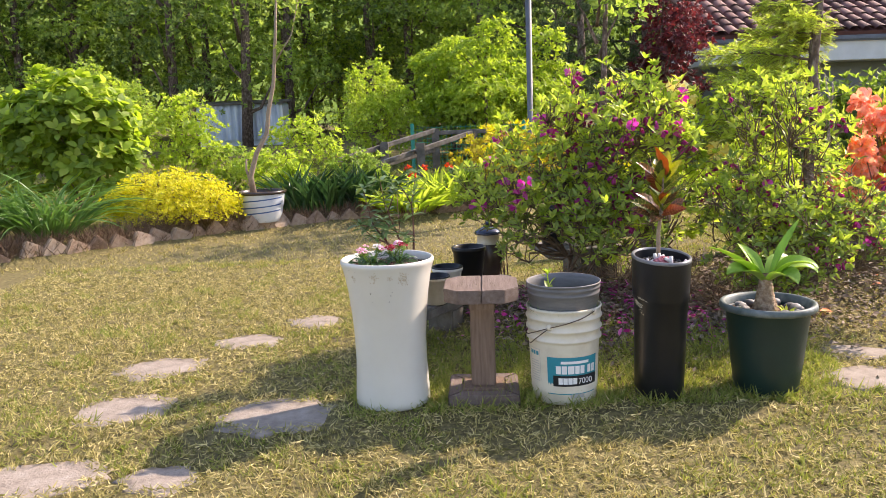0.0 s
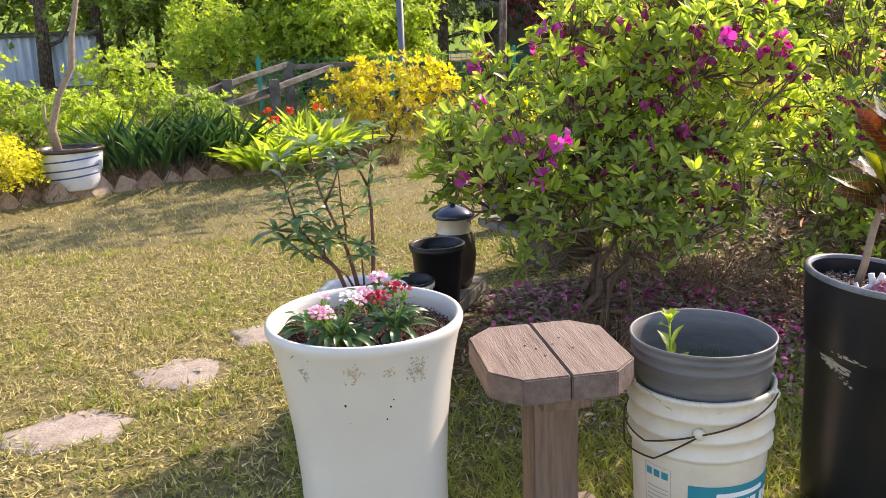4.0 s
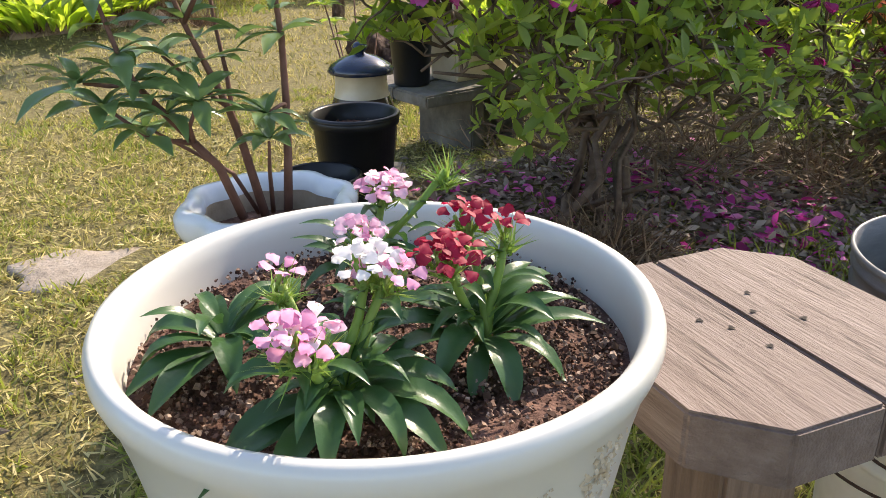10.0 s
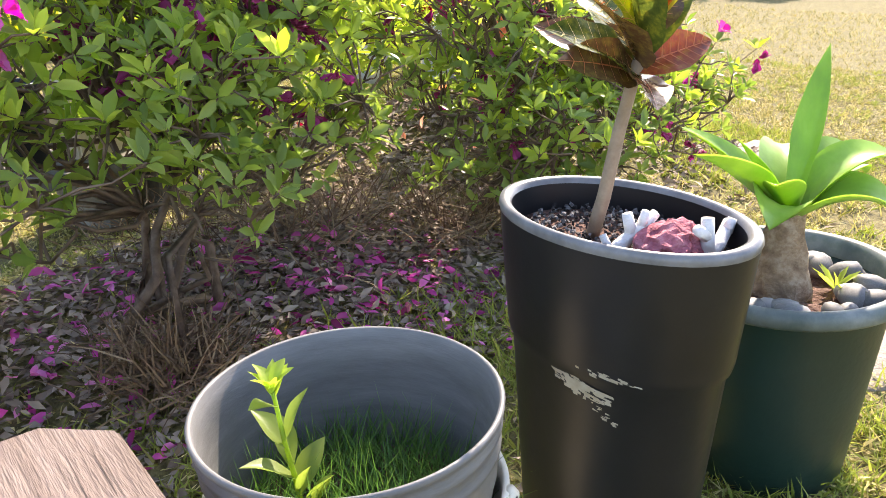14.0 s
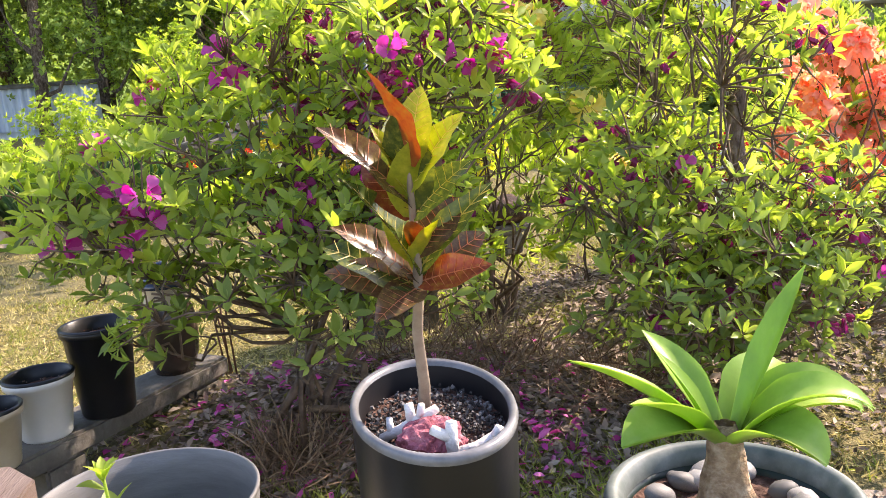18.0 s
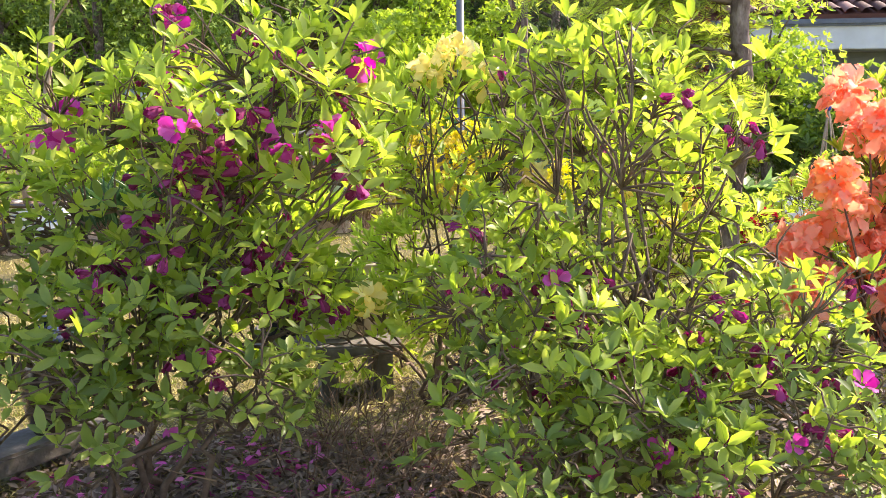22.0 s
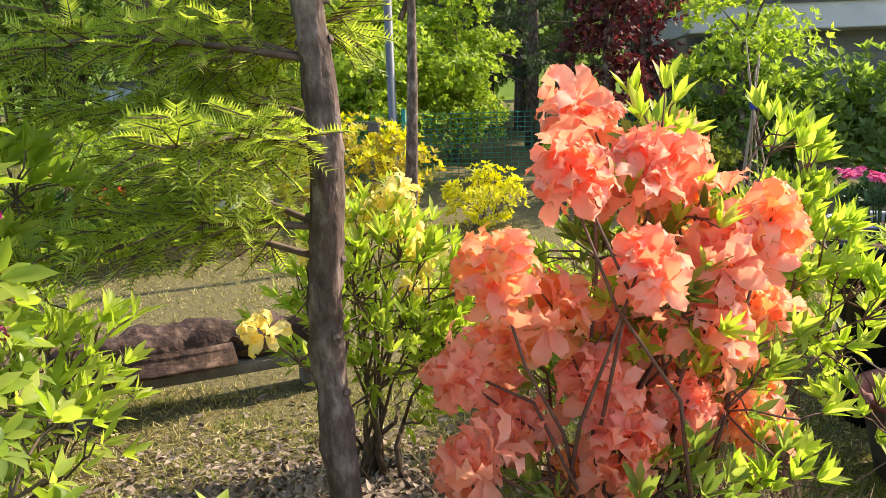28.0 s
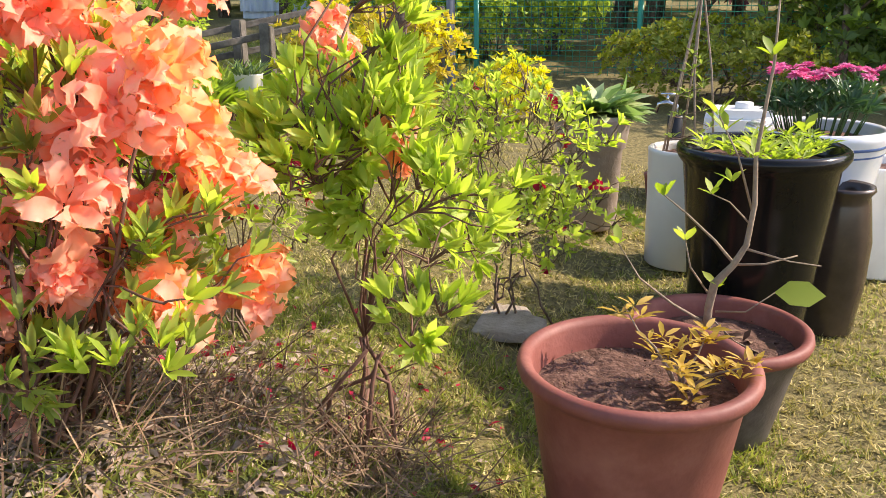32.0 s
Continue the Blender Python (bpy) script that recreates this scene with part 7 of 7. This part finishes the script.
pot("nursery_pot", 0.715, 5.28, 0.261, small_prof(0.080, 0.26), M_BLACK, "black plastic nursery pot standing on the grey planks", 0.22, 0.07)
pot("banded_jar", 1.04, 5.38, 0.261, [(0.0, 0.003), (0.085, 0.0), (0.095, 0.012), (0.098, 0.03), (0.105, 0.035), (0.12, 0.14), (0.11, 0.23), (0.095, 0.25), (0.105, 0.262), (0.10, 0.272), (0.085, 0.262), (0.08, 0.22)], M_CREAM, "squat tan glazed jar with a ringed base", category="jar")

# ---- left flower bed ----
EDGE = [(-4.7, 5.95), (-3.6, 6.85), (-2.6, 7.70), (-1.6, 8.55), (-0.6, 8.85), (0.6, 9.2)]
edging = thing("bed_edging", -1.6, 8.55, 0.0, "row of tilted tan stone edging blocks", "edging", kind="structure")
seg_len = [math.dist(EDGE[i], EDGE[i + 1]) for i in range(len(EDGE) - 1)]
bm = bmesh.new()
bmesh.ops.create_cube(bm, size=1.0)
bmesh.ops.scale(bm, vec=(0.19, 0.08, 0.19), verts=bm.verts)
bmesh.ops.bevel(bm, geom=bm.edges[:], offset=0.012, segments=2, affect="EDGES")
edge_me = bpy.data.meshes.new("edging_block")
bm.to_mesh(edge_me)
bm.free()
edge_me.materials.append(M_BRICKSTONE)
V, F = disc(0.022, 0.0, 10, 1)
hole_me = bpy.data.meshes.new("block_hole")
hole_me.from_pydata(V, [], F)
hole_me.materials.append(M_DARK)
for i, L in enumerate(seg_len):
    (x0, y0), (x1, y1) = EDGE[i], EDGE[i + 1]
    ang = math.degrees(math.atan2(y1 - y0, x1 - x0))
    for k in range(int(L / 0.185)):
        u = (k + 0.5) * 0.185 / L
        x, y = x0 + (x1 - x0) * u, y0 + (y1 - y0) * u
        at = pose(x + 1.6 + rng.normal(0, 0.012), y - 8.55 + rng.normal(0, 0.012), 0.055 + rng.normal(0, 0.012), rng.normal(0, 6), 38 + rng.normal(0, 7), ang)
        ob = share("edging_block", edge_me, edging, at)
        for hx in (-0.038, 0.038):
            share("block_hole", hole_me, ob, pose(hx, -0.0362, 0.0, 90))
lawn("dry_verge", 2600, -5.0, 0.8, 5.6, 9.6, 5, 0.15, M_STRAW, "dry straw grass along the bed's edge",
     lambda x, y: -0.05 < y - float(np.interp(x, [p[0] for p in EDGE], [p[1] for p in EDGE])) < 0.35)


def grassy(name, x, y, n, r, hgt, w, material, label, category="plant", lean=0.5, single=False):
    a, rr = rng.uniform(0, 2 * np.pi, n), r * np.sqrt(rng.random(n))
    P = np.stack([rr * np.cos(a), rr * np.sin(a), 0 * a], 1)
    way = np.stack([np.cos(a) * lean * rr / r + rng.normal(0, 0.15, n), np.sin(a) * lean * rr / r + rng.normal(0, 0.15, n), np.ones(n)], 1)
    t = thing(name, x, y, height(x, y), label, category)
    up = -way * (1, 1, 0) + (0, 0, 0.4)
    if single:
        for k in range(n):
            mesh("leaf", *spread(ARCHED, P[k:k + 1], way[k:k + 1], hgt * rng.uniform(0.6, 1.15), up[k:k + 1], width=w * rng.uniform(0.8, 1.2), twist=0.3), material, t)
        return t
    mesh("foliage", *spread(leaf(1.0, 0.1, 0.45), P, way, hgt * rng.uniform(0.6, 1.15, n), up, width=w, twist=0.4), material, t)
    return t


def arched():
    """A long strap 1 long that rises and bends over at its tip."""
    V, F = [], []
    ys = np.linspace(0, 1, 8)
    for y in ys:
        k = 1.0 - 0.25 * y if y < 0.6 else 0.85 * (1 - ((y - 0.6) / 0.4) ** 1.6) + 0.02
        z = -0.55 * y ** 2.6
        V += [(-0.5 * k, y - 0.16 * y ** 3, z + 0.012), (0, y - 0.16 * y ** 3, z), (0.5 * k, y - 0.16 * y ** 3, z + 0.012)]
    for i in range(7):
        for j in range(2):
            a = 3 * i + j
            F += [(a, a + 1, a + 4), (a, a + 4, a + 3)]
    return np.array(V), np.array(F)


ARCHED = arched()


grassy("daylily_clump", -3.62, 7.45, 190, 0.26, 0.74, 0.026, M_DAYLILY, "clump of arching green daylily leaves", lean=0.85, single=True)
grassy("daylily_clump", -4.25, 7.3, 130, 0.24, 0.74, 0.026, M_DAYLILY, "clump of arching green daylily leaves", lean=0.85, single=True)
grassy("iris_clump", -1.35, 8.98, 150, 0.42, 0.46, 0.028, M_DIANTHUS, "clump of upright grey-green iris leaves", lean=0.3)
grassy("iris_clump", -0.85, 9.2, 110, 0.32, 0.44, 0.028, M_DIANTHUS, "clump of upright grey-green iris leaves", lean=0.3)
for x, y in ((-0.35, 8.98), (0.05, 9.35), (-0.1, 9.9)):
    lil = grassy("lily_clump", x, y, 170, 0.33, 0.34, 0.05, M_BRIGHT, "bright green lily clump with red flowers", lean=0.9)
    if y < 9.9:
        blossoms(lil, [(0.05, -0.12, 0.40), (0.0, -0.05, 0.46), (0.18, -0.1, 0.47)][: 3 if x < 0 else 1], [(0, -0.5, 1.0)] * 3, 0.038, M_ORANGERED, 3, ball=0.03, label="orange-red lily flowers")
t, *_ = shrub("golden_spirea", -2.72, 8.12, [(0, 0, 0.16, 0.62, 0.45, 0.36), (-0.3, 0.05, 0.12, 0.4, 0.35, 0.28), (0.35, 0, 0.12, 0.36, 0.35, 0.28)], 3800, "low rounded golden-yellow spirea", M_GOLD, None, gaps=-0.6, uneven=0.14, leaves=6, shape=LEAF_FAR, size=0.027)
t, *_ = shrub("broadleaf_bush", -4.15, 9.3, [(0, 0, 0.95, 0.72, 0.6, 0.62), (0.35, 0.0, 0.5, 0.4, 0.4, 0.5), (-0.5, 0, 0.8, 0.5, 0.4, 0.6)], 1300, "tall bush of broad bright green leaves", M_TREE, M_BRIGHT, 0.5, leaves=4, size=0.115, shape=leaf(0.62, 0.06, 0.3))
for x, y, h, w, mt, nn in ((-3.2, 10.1, 1.3, 0.5, M_BRIGHT, 1100), (-2.65, 10.4, 0.62, 0.45, M_TREE, 700), (-2.0, 9.6, 0.62, 0.4, M_BRIGHT, 650), (-1.05, 10.0, 0.55, 0.35, M_TREE, 500), (-1.9, 11.4, 0.9, 0.5, M_BRIGHT, 800), (-5.2, 9.4, 1.4, 0.6, M_TREE, 800)):
    shrub("garden_shrub", x, y, [(0, 0, h * 0.62, w, w * 0.85, h * 0.40), (0.15, 0, h * 0.35, w * 0.8, w * 0.7, h * 0.3)], nn, "airy garden shrub in the flower bed", mt, M_LIME if mt is M_BRIGHT else None, 0.3, leaves=6, shape=LEAF_FAR, size=0.048, r0=0.009, uneven=0.35, group="shrubs in the flower bed")
amber, *_ = shrub("amber_shrub", 0.95, 10.6, [(0, 0, 0.55, 0.75, 0.6, 0.40), (-0.4, -0.1, 0.35, 0.45, 0.4, 0.32), (0.4, 0, 0.4, 0.5, 0.4, 0.35)], 900, "rounded shrub with amber-yellow young leaves", M_ORANGELEAF, M_GOLD, 0.3, leaves=6, shape=LEAF_FAR, size=0.06)
# potted tree
tp_ = pot("striped_pot", -1.86, 8.42, height(-1.86, 8.42), [(0.0, 0.003), (0.16, 0.0), (0.165, 0.01), (0.20, 0.08), (0.225, 0.2), (0.238, 0.29)], M_BLUEWHITE, "white glazed pot with blue brush strokes", 0.29, 0.215)
mesh("dark_rim", *lathe([(0.238, 0.29), (0.256, 0.295), (0.258, 0.32), (0.245, 0.325), (0.222, 0.32), (0.218, 0.285)], 56), M_JAR, tp_, "dark brown rim")
for h, r in ((0.10, 0.2055), (0.16, 0.2175), (0.23, 0.2305)):
    wrap("blue_stroke", -160, -20, h, h + 0.012, M_BLUEGLAZE, 0.002, lambda z: float(np.interp(z, [0.08, 0.2, 0.29], [0.20, 0.225, 0.238])), tp_, skew=0.04, n=18)
ct = thing("crooked_potted_tree", -1.86, 8.42, height(-1.86, 8.42) + 0.29, "slim tree with a crooked grey trunk", "tree")
mesh("trunk", *tubes([[((-0.08, 0, -0.01), 0.035), ((-0.10, 0, 0.18), 0.03), ((-0.02, 0, 0.42), 0.026), ((0.10, 0, 0.62), 0.024), ((0.13, 0.02, 0.85), 0.022), ((0.20, 0.0, 1.1), 0.02), ((0.24, 0.02, 1.5), 0.016), ((0.30, 0, 2.1), 0.01)], [((-0.09, 0, 0.1), 0.018), ((-0.14, 0, 0.25), 0.012), ((-0.13, 0, 0.36), 0.008)], [((0.22, 0, 1.3), 0.01), ((0.4, 0.1, 1.6), 0.006), ((0.5, 0.1, 2.0), 0.004)]], 8), M_PALETWIG, ct)
tips, ways = lumps_tips([(0.3, 0, 1.75, 0.35, 0.3, 0.4)], 60, 0.4)
mesh("crown", *whorls(tips, ways, 5, 0.05, LEAF, 1.2), M_AZ, ct)
pot("small_white_pot", 0.26, 9.75, height(0.26, 9.75), [(0.0, 0.003), (0.09, 0.0), (0.095, 0.008), (0.115, 0.24), (0.12, 0.25), (0.11, 0.25), (0.1, 0.2)], M_WHITE, "small white pot of low greenery", 0.22, 0.1)
grassy("pot_greenery", 0.26, 9.75, 60, 0.1, 0.14, 0.02, M_RHODO, "tuft of greenery in the white pot").location.z += 0.22
pot("small_dark_pot", 0.0, 9.35, height(0.0, 9.35), small_prof(0.1, 0.16), M_BLACK, "small dark pot at the bed's edge", 0.13, 0.09)
# rail fence
rail = thing("wooden_rail_fence", 0.2, 11.8, height(0.2, 11.8), "weathered wooden handrail on posts", "fence")
for x, y, h in ((-0.25, 0.2, 0.66), (0.30, 0.0, 0.64), (-0.95, -0.6, 0.52), (-0.45, -0.9, 0.50), (0.85, 0.25, 0.62)):
    box("post", (0.11, 0.11, h), M_GREYWOOD, rail, pose(x, y, h / 2), 0.01)
for (xa, ya, za), (xb, yb, zb) in (((-0.25, 0.2, 0.64), (-1.6, -1.1, 0.30)), ((0.30, 0.0, 0.60), (-1.15, -1.5, 0.22)), ((-0.25, 0.2, 0.60), (0.9, 0.3, 0.60)), ((-0.25, 0.2, 0.36), (-1.6, -1.1, 0.06))):
    a, b = Vector((xa, ya, za)), Vector((xb, yb, zb))
    d = b - a
    box("rail", (0.07, d.length, 0.06), M_GREYWOOD, rail, Matrix.Translation((a + b) / 2) @ d.to_track_quat("Y", "Z").to_matrix().to_4x4(), 0.008)
# lamp pole
lamp = thing("garden_lamp_post", 1.31, 11.7, height(1.31, 11.7), "slim grey garden lamp post with a square head", "lamp post")
mesh("pole", *lathe([(0.06, 0), (0.06, 0.03), (0.042, 0.05), (0.042, 2.75), (0.0, 2.75)], 16), M_POLE, lamp)
box("lamp_head", (0.34, 0.22, 0.08), M_POLE, lamp, pose(0, 0, 2.78), 0.015)
box("lamp_head", (0.12, 0.12, 0.1), M_BOXWHITE, lamp, pose(-0.12, 0, 2.71), 0.02)
# sheet-metal shed
shed = thing("corrugated_shed", -4.4, 18.3, height(-4.4, 18.3) - 0.12, "low shed of blue-white corrugated sheet", "shed")
n = 60
V, F = [], []
for i in range(n + 1):
    for z in (0.25, 1.05):
        V.append((-0.95 + 1.90 * i / n, 0.035 * math.sin(i * 1.3), z))
for i in range(n):
    F.append((2 * i, 2 * i + 2, 2 * i + 3, 2 * i + 1))
mesh("front_sheet", V, F, M_SHEET, shed)
box("body", (1.88, 0.8, 1.02), M_SHEET, shed, pose(0, 0.46, 0.52), 0.01)
box("roof", (2.04, 1.0, 0.05), M_GREYWOOD, shed, pose(0, 0.42, 1.08, 4), 0.01)

# ---- far trees, hedges, fence and house ----
def tree(name, x, y, h, crown, n, size, material, label, r=0.09, leaves=5, bare=0.3, shape=LEAF_FAR, young=None, group="", lumps_n=6, twigmat=None):
    """A tapered trunk with limbs, and a crown of many leaf clumps."""
    z0 = height(x, y)
    t = thing(name, x, y, z0, label, "tree", group)
    lumps = []
    for i in range(lumps_n):
        u = (i + 0.5) / lumps_n
        a = i * 2.4
        k = crown * (0.35 + 0.65 * math.sin(math.pi * (0.15 + 0.8 * u)))
        lumps.append((0.5 * k * math.cos(a), 0.5 * k * math.sin(a), h * (bare + (1 - bare) * u), k * 0.75, k * 0.75, h * (1 - bare) / lumps_n * 0.95))
    paths = [[((0, 0, -0.05), r), ((0.02 * h * math.sin(x), 0, h * 0.35), r * 0.7), ((0.03 * h * math.sin(x), 0, h * 0.7), r * 0.4), ((0, 0, h * 0.97), r * 0.1)]]
    for l in lumps:
        z = max(0.1, l[2] - 0.25 * h * 0.3)
        paths.append([((0, 0, z * 0.85), r * 0.4), ((l[0] * 0.5, l[1] * 0.5, z), r * 0.28), ((l[0], l[1], l[2]), r * 0.1), ((l[0] * 1.6, l[1] * 1.6, l[2] + 0.1), r * 0.05)])
    mesh("trunk", *tubes(paths, 7), twigmat or M_BARK, t)
    tips, ways = lumps_tips(lumps, n, 0.45, 0.35)
    mesh("crown", *whorls(tips, ways, leaves, size, shape, 1.3), material, t)
    return t


bt = [(0.75, 13.4, 2.3, 0.75), (0.2, 14.2, 1.9, 0.7), (1.7, 14.6, 2.2, 0.8)]
for x, y, h, c in bt:
    tree("young_tree", x, y, h, c, 1200, 0.075, M_BRIGHT, "young tree with bright yellow-green leaves", 0.04, bare=0.2, group="young bright trees", leaves=6)
for i in range(15):
    x, y = -9.5 + i * 0.8 + rng.normal(0, 0.2), 14.3 + rng.normal(0, 0.7)
    tall = 1.0
    if -4.7 < x < -1.5:
        y, tall = 22.4, 1.7
    shrub("hedgerow_bush", x, y, [(0, 0, 0.55 * tall, 0.65 * tall, 0.6, 0.5 * tall), (0.1, 0, (0.95 + 0.2 * math.sin(i * 1.7)) * tall, 0.42 * tall, 0.42, 0.45 * tall)] + [(0.45 * tall * math.cos(2.4 * p), 0.3 * math.sin(2.4 * p), (1.15 + 0.3 * math.sin(i + 2 * p)) * tall, 0.13 * tall, 0.13, 0.42 * tall) for p in range(5)], 1500, "bright green bush along the garden's end", M_BRIGHT if i % 3 else M_TREE, M_LIME if i % 2 else None, 0.3, leaves=5, size=0.056, shape=LEAF_FAR, r0=0.012, uneven=0.4, group="bushes along the garden's end")
stem = tree("slim_tree", 1.78, 9.2, 3.4, 0.7, 260, 0.09, M_TREE, "slim tree with a thin rough trunk", 0.055, bare=0.62)
for x, y, h, c in ((2.75, 16.0, 3.8, 1.1), (4.6, 18.5, 4.4, 1.4), (2.0, 18.6, 4.0, 1.2)):
    t = thing("pine_tree", x, y, height(x, y), "dark green pine with layered branches", "tree", "pines")
    paths, P, W = [[((0, 0, 0), 0.11), ((0.05, 0, h * 0.5), 0.08), ((0, 0, h), 0.02)]], [], []
    for k in range(26):
        a, u = k * 2.4, 0.22 + 0.75 * k / 26
        L = c * (1.15 - 0.75 * u) * rng.uniform(0.7, 1.1)
        e = np.array((L * math.cos(a), L * math.sin(a), h * u + 0.12))
        paths.append([((0, 0, h * u), 0.03), (e * (0.5, 0.5, 1), 0.02), (e, 0.006)])
        m = 26
        q = e * (1, 1, 1) * np.stack([rng.uniform(0.35, 1.05, m)] * 2 + [np.ones(m)], 1) + rng.normal(0, 0.09, (m, 3)) * (1, 1, 0.7)
        P.append(np.repeat(q, 14, 0))
        W.append(unit(rng.normal(size=(m * 14, 3)) + (0, 0, 0.7)))
    mesh("trunk", *tubes(paths, 7), M_BARK, t)
    P, W = np.concatenate(P), np.concatenate(W)
    mesh("needle_foliage", *spread(NEEDLE, P, W, 0.15, width=0.014), M_PINE, t, smooth=False)
tree("red_maple", 3.6, 13.1, 3.2, 0.55, 900, 0.075, M_MAROON, "maple with dark maroon leaves", 0.07, bare=0.28, leaves=6)
tree("red_maple", 4.2, 14.2, 3.3, 0.55, 600, 0.075, M_MAROON, "maple with dark maroon leaves", 0.07, bare=0.3, leaves=6)
shrub("clipped_hedge", 3.72, 11.6, [(0, 0, 0.42, 0.85, 0.55, 0.36), (-0.5, 0, 0.36, 0.5, 0.45, 0.3), (0.5, 0.1, 0.38, 0.5, 0.45, 0.3)], 1100, "rounded clipped hedge of yellow-green leaves", mat("olive_hedge_leaf", (0.14, 0.19, 0.02), (0.24, 0.27, 0.03), (0.34, 0.34, 0.06), rough=0.5, island=0.7, glow=0.35), None, leaves=6, shape=LEAF_FAR, size=0.055, uneven=0.12)
shrub("golden_shrub", 2.28, 10.3, [(0, 0, 0.26, 0.34, 0.3, 0.26)], 420, "small round golden shrub", M_GOLD, None, leaves=6, shape=LEAF_FAR, size=0.045, uneven=0.12)
for x, y, h, w in ((4.75, 12.4, 1.5, 0.6), (5.5, 12.2, 1.25, 0.7), (6.4, 12.0, 1.4, 0.75), (7.2, 11.6, 1.6, 0.8), (8.2, 11.2, 1.6, 0.8), (9.5, 10.7, 1.6, 0.9), (10.8, 10.0, 1.7, 0.9), (12.2, 9.2, 1.6, 0.9), (13.6, 8.2, 1.7, 1.0), (15.0, 7.0, 1.7, 1.0)):
    shrub("climbing_bush", x, y, [(0, 0, h * 0.55, w, 0.5, h * 0.48), (0.1, 0, h * 0.3, w * 0.9, 0.5, h * 0.3)], 650, "leafy climbing bush before the house wall", M_CLIMB_SHADE, M_TREE, 0.4, leaves=5, size=0.11, shape=LEAF_CHEAP, uneven=0.3, group="bushes before the house")
tree("bright_small_tree", 4.85, 12.0, 2.1, 0.7, 560, 0.075, M_BRIGHT, "small tree with layered bright leaves", 0.045, bare=0.45)
# wire fence
fen = thing("green_wire_fence", 2.6, 12.5, height(2.6, 12.5), "green welded wire garden fence", "fence")
for k in range(4):
    mesh("fence_post", *lathe([(0.03, 0.0), (0.03, 0.86), (0.0, 0.87)], 10), M_FENCE, fen, at=pose(-3.0 + 1.7 * k, 0.06 * k, 0))
wires = []
for k in range(14):
    wires.append([((-3.0, 0, 0.08 + 0.055 * k), 0.0035), ((2.1, 0.18, 0.08 + 0.055 * k), 0.0035)])
for k in range(70):
    x = -3.0 + 5.1 * k / 69
    wires.append([((x, 0.18 * k / 69, 0.05), 0.003), ((x, 0.18 * k / 69, 0.82), 0.003)])
mesh("wire_mesh", *tubes(wires, 4), M_FENCE, fen, "green wire grid", smooth=False)
# house
hx, hy = 4.85, 14.8
hz = height(hx, hy)
house = thing("tiled_house", hx, hy, -0.16, "single-storey house with grey walls and a clay tile roof", "house")
box("wall", (9.0, 0.22, 2.25), M_SIDING, house, pose(4.9, 0.75, hz + 0.85), 0.01, "grey board wall")
box("wall", (0.22, 6.0, 2.25), M_SIDING, house, pose(0.5, 3.7, hz + 0.85), 0.01, "grey board wall")
for k in range(10):
    box("siding_board", (8.9, 0.02, 0.19), M_SIDING, house, pose(4.95, 0.63, hz + 0.0 + 0.2 * k), 0.004)
box("brick_wall", (0.85, 0.12, 0.9), M_BRICKRED, house, pose(0.95, 0.52, hz + 0.75), 0.01, "red brick panel")
box("fascia", (9.6, 0.10, 0.34), M_FASCIA, house, pose(4.75, 0.0, 2.16), 0.01, "white fascia board")
box("fascia", (0.10, 6.6, 0.34), M_FASCIA, house, pose(0.0, 3.4, 2.16), 0.01, "white fascia board")
box("soffit", (9.5, 0.72, 0.03), M_FASCIA, house, pose(4.8, 0.4, 2.0), 0.004)
box("gutter", (9.7, 0.13, 0.10), M_POLE, house, pose(4.75, -0.06, 2.37), 0.03, "grey gutter")
slope = 24
rf = box("roof", (9.8, 4.2, 0.10), M_ROOF, house, Matrix.Translation((4.75, 1.85, 2.41 + 0.88)) @ pose(0, 0, 0, slope), 0.01, "sloping clay tile roof")
V, F = [], []
for i in range(9):
    a = math.pi * i / 8
    for y in (0.0, 0.42):
        V.append((0.105 * math.cos(a), y, 0.075 * math.sin(a) + (0.03 if y == 0 else 0.0)))
for i in range(8):
    F.append((2 * i, 2 * i + 2, 2 * i + 3, 2 * i + 1))
tile_me = bpy.data.meshes.new("roof_tile")
tile_me.from_pydata(V, [], F)
tile_me.materials.append(M_ROOF)
tile_me.polygons.foreach_set("use_smooth", np.ones(len(tile_me.polygons), bool))
for j in range(7):
    for i in range(40):
        share("roof_tile", tile_me, rf, pose(-4.8 + 0.235 * i, -2.12 + 0.37 * j, 0.05, 0, rng.normal(0, 2), rng.normal(0, 1)))
# forest
def forest_tree(x, y, h, c, n, s, bright):
    return tree("forest_tree", x, y, h, c, n, s, M_TREE if bright else M_FOREST, "tall leafy tree of the dark wood behind", 0.13, leaves=5, bare=0.12, group="trees of the wood", lumps_n=8)


k = 0
for row, (y0, step, s) in enumerate(((19.5, 1.5, 0.095), (23.0, 1.9, 0.17), (27.5, 2.4, 0.30))):
    x = -19 - 2 * row
    while x < 15 + 3 * row:
        if not (row == 0 and x > 3.2):
            # Front row mostly lighter: sunlit crowns put into foliage colour; farther rows mix light-green trees.
            forest_tree(x + rng.normal(0, 0.4), y0 + rng.normal(0, 0.8), rng.uniform(6.0, 8.5) + row, 1.9 + 0.3 * row, (1900, 900, 520)[row], s, k % 3 != 0 if row == 0 else k % 3 == 1)
        k += 1
        x += step * rng.uniform(0.8, 1.2)
tagged(mesh("backdrop", [(-90, 62, -1), (90, 62, -1), (90, 62, 26), (-90, 62, 26)], [(0, 1, 2, 3)], M_FOREST), "dark wooded hillside behind the garden", "backdrop", kind="structure")
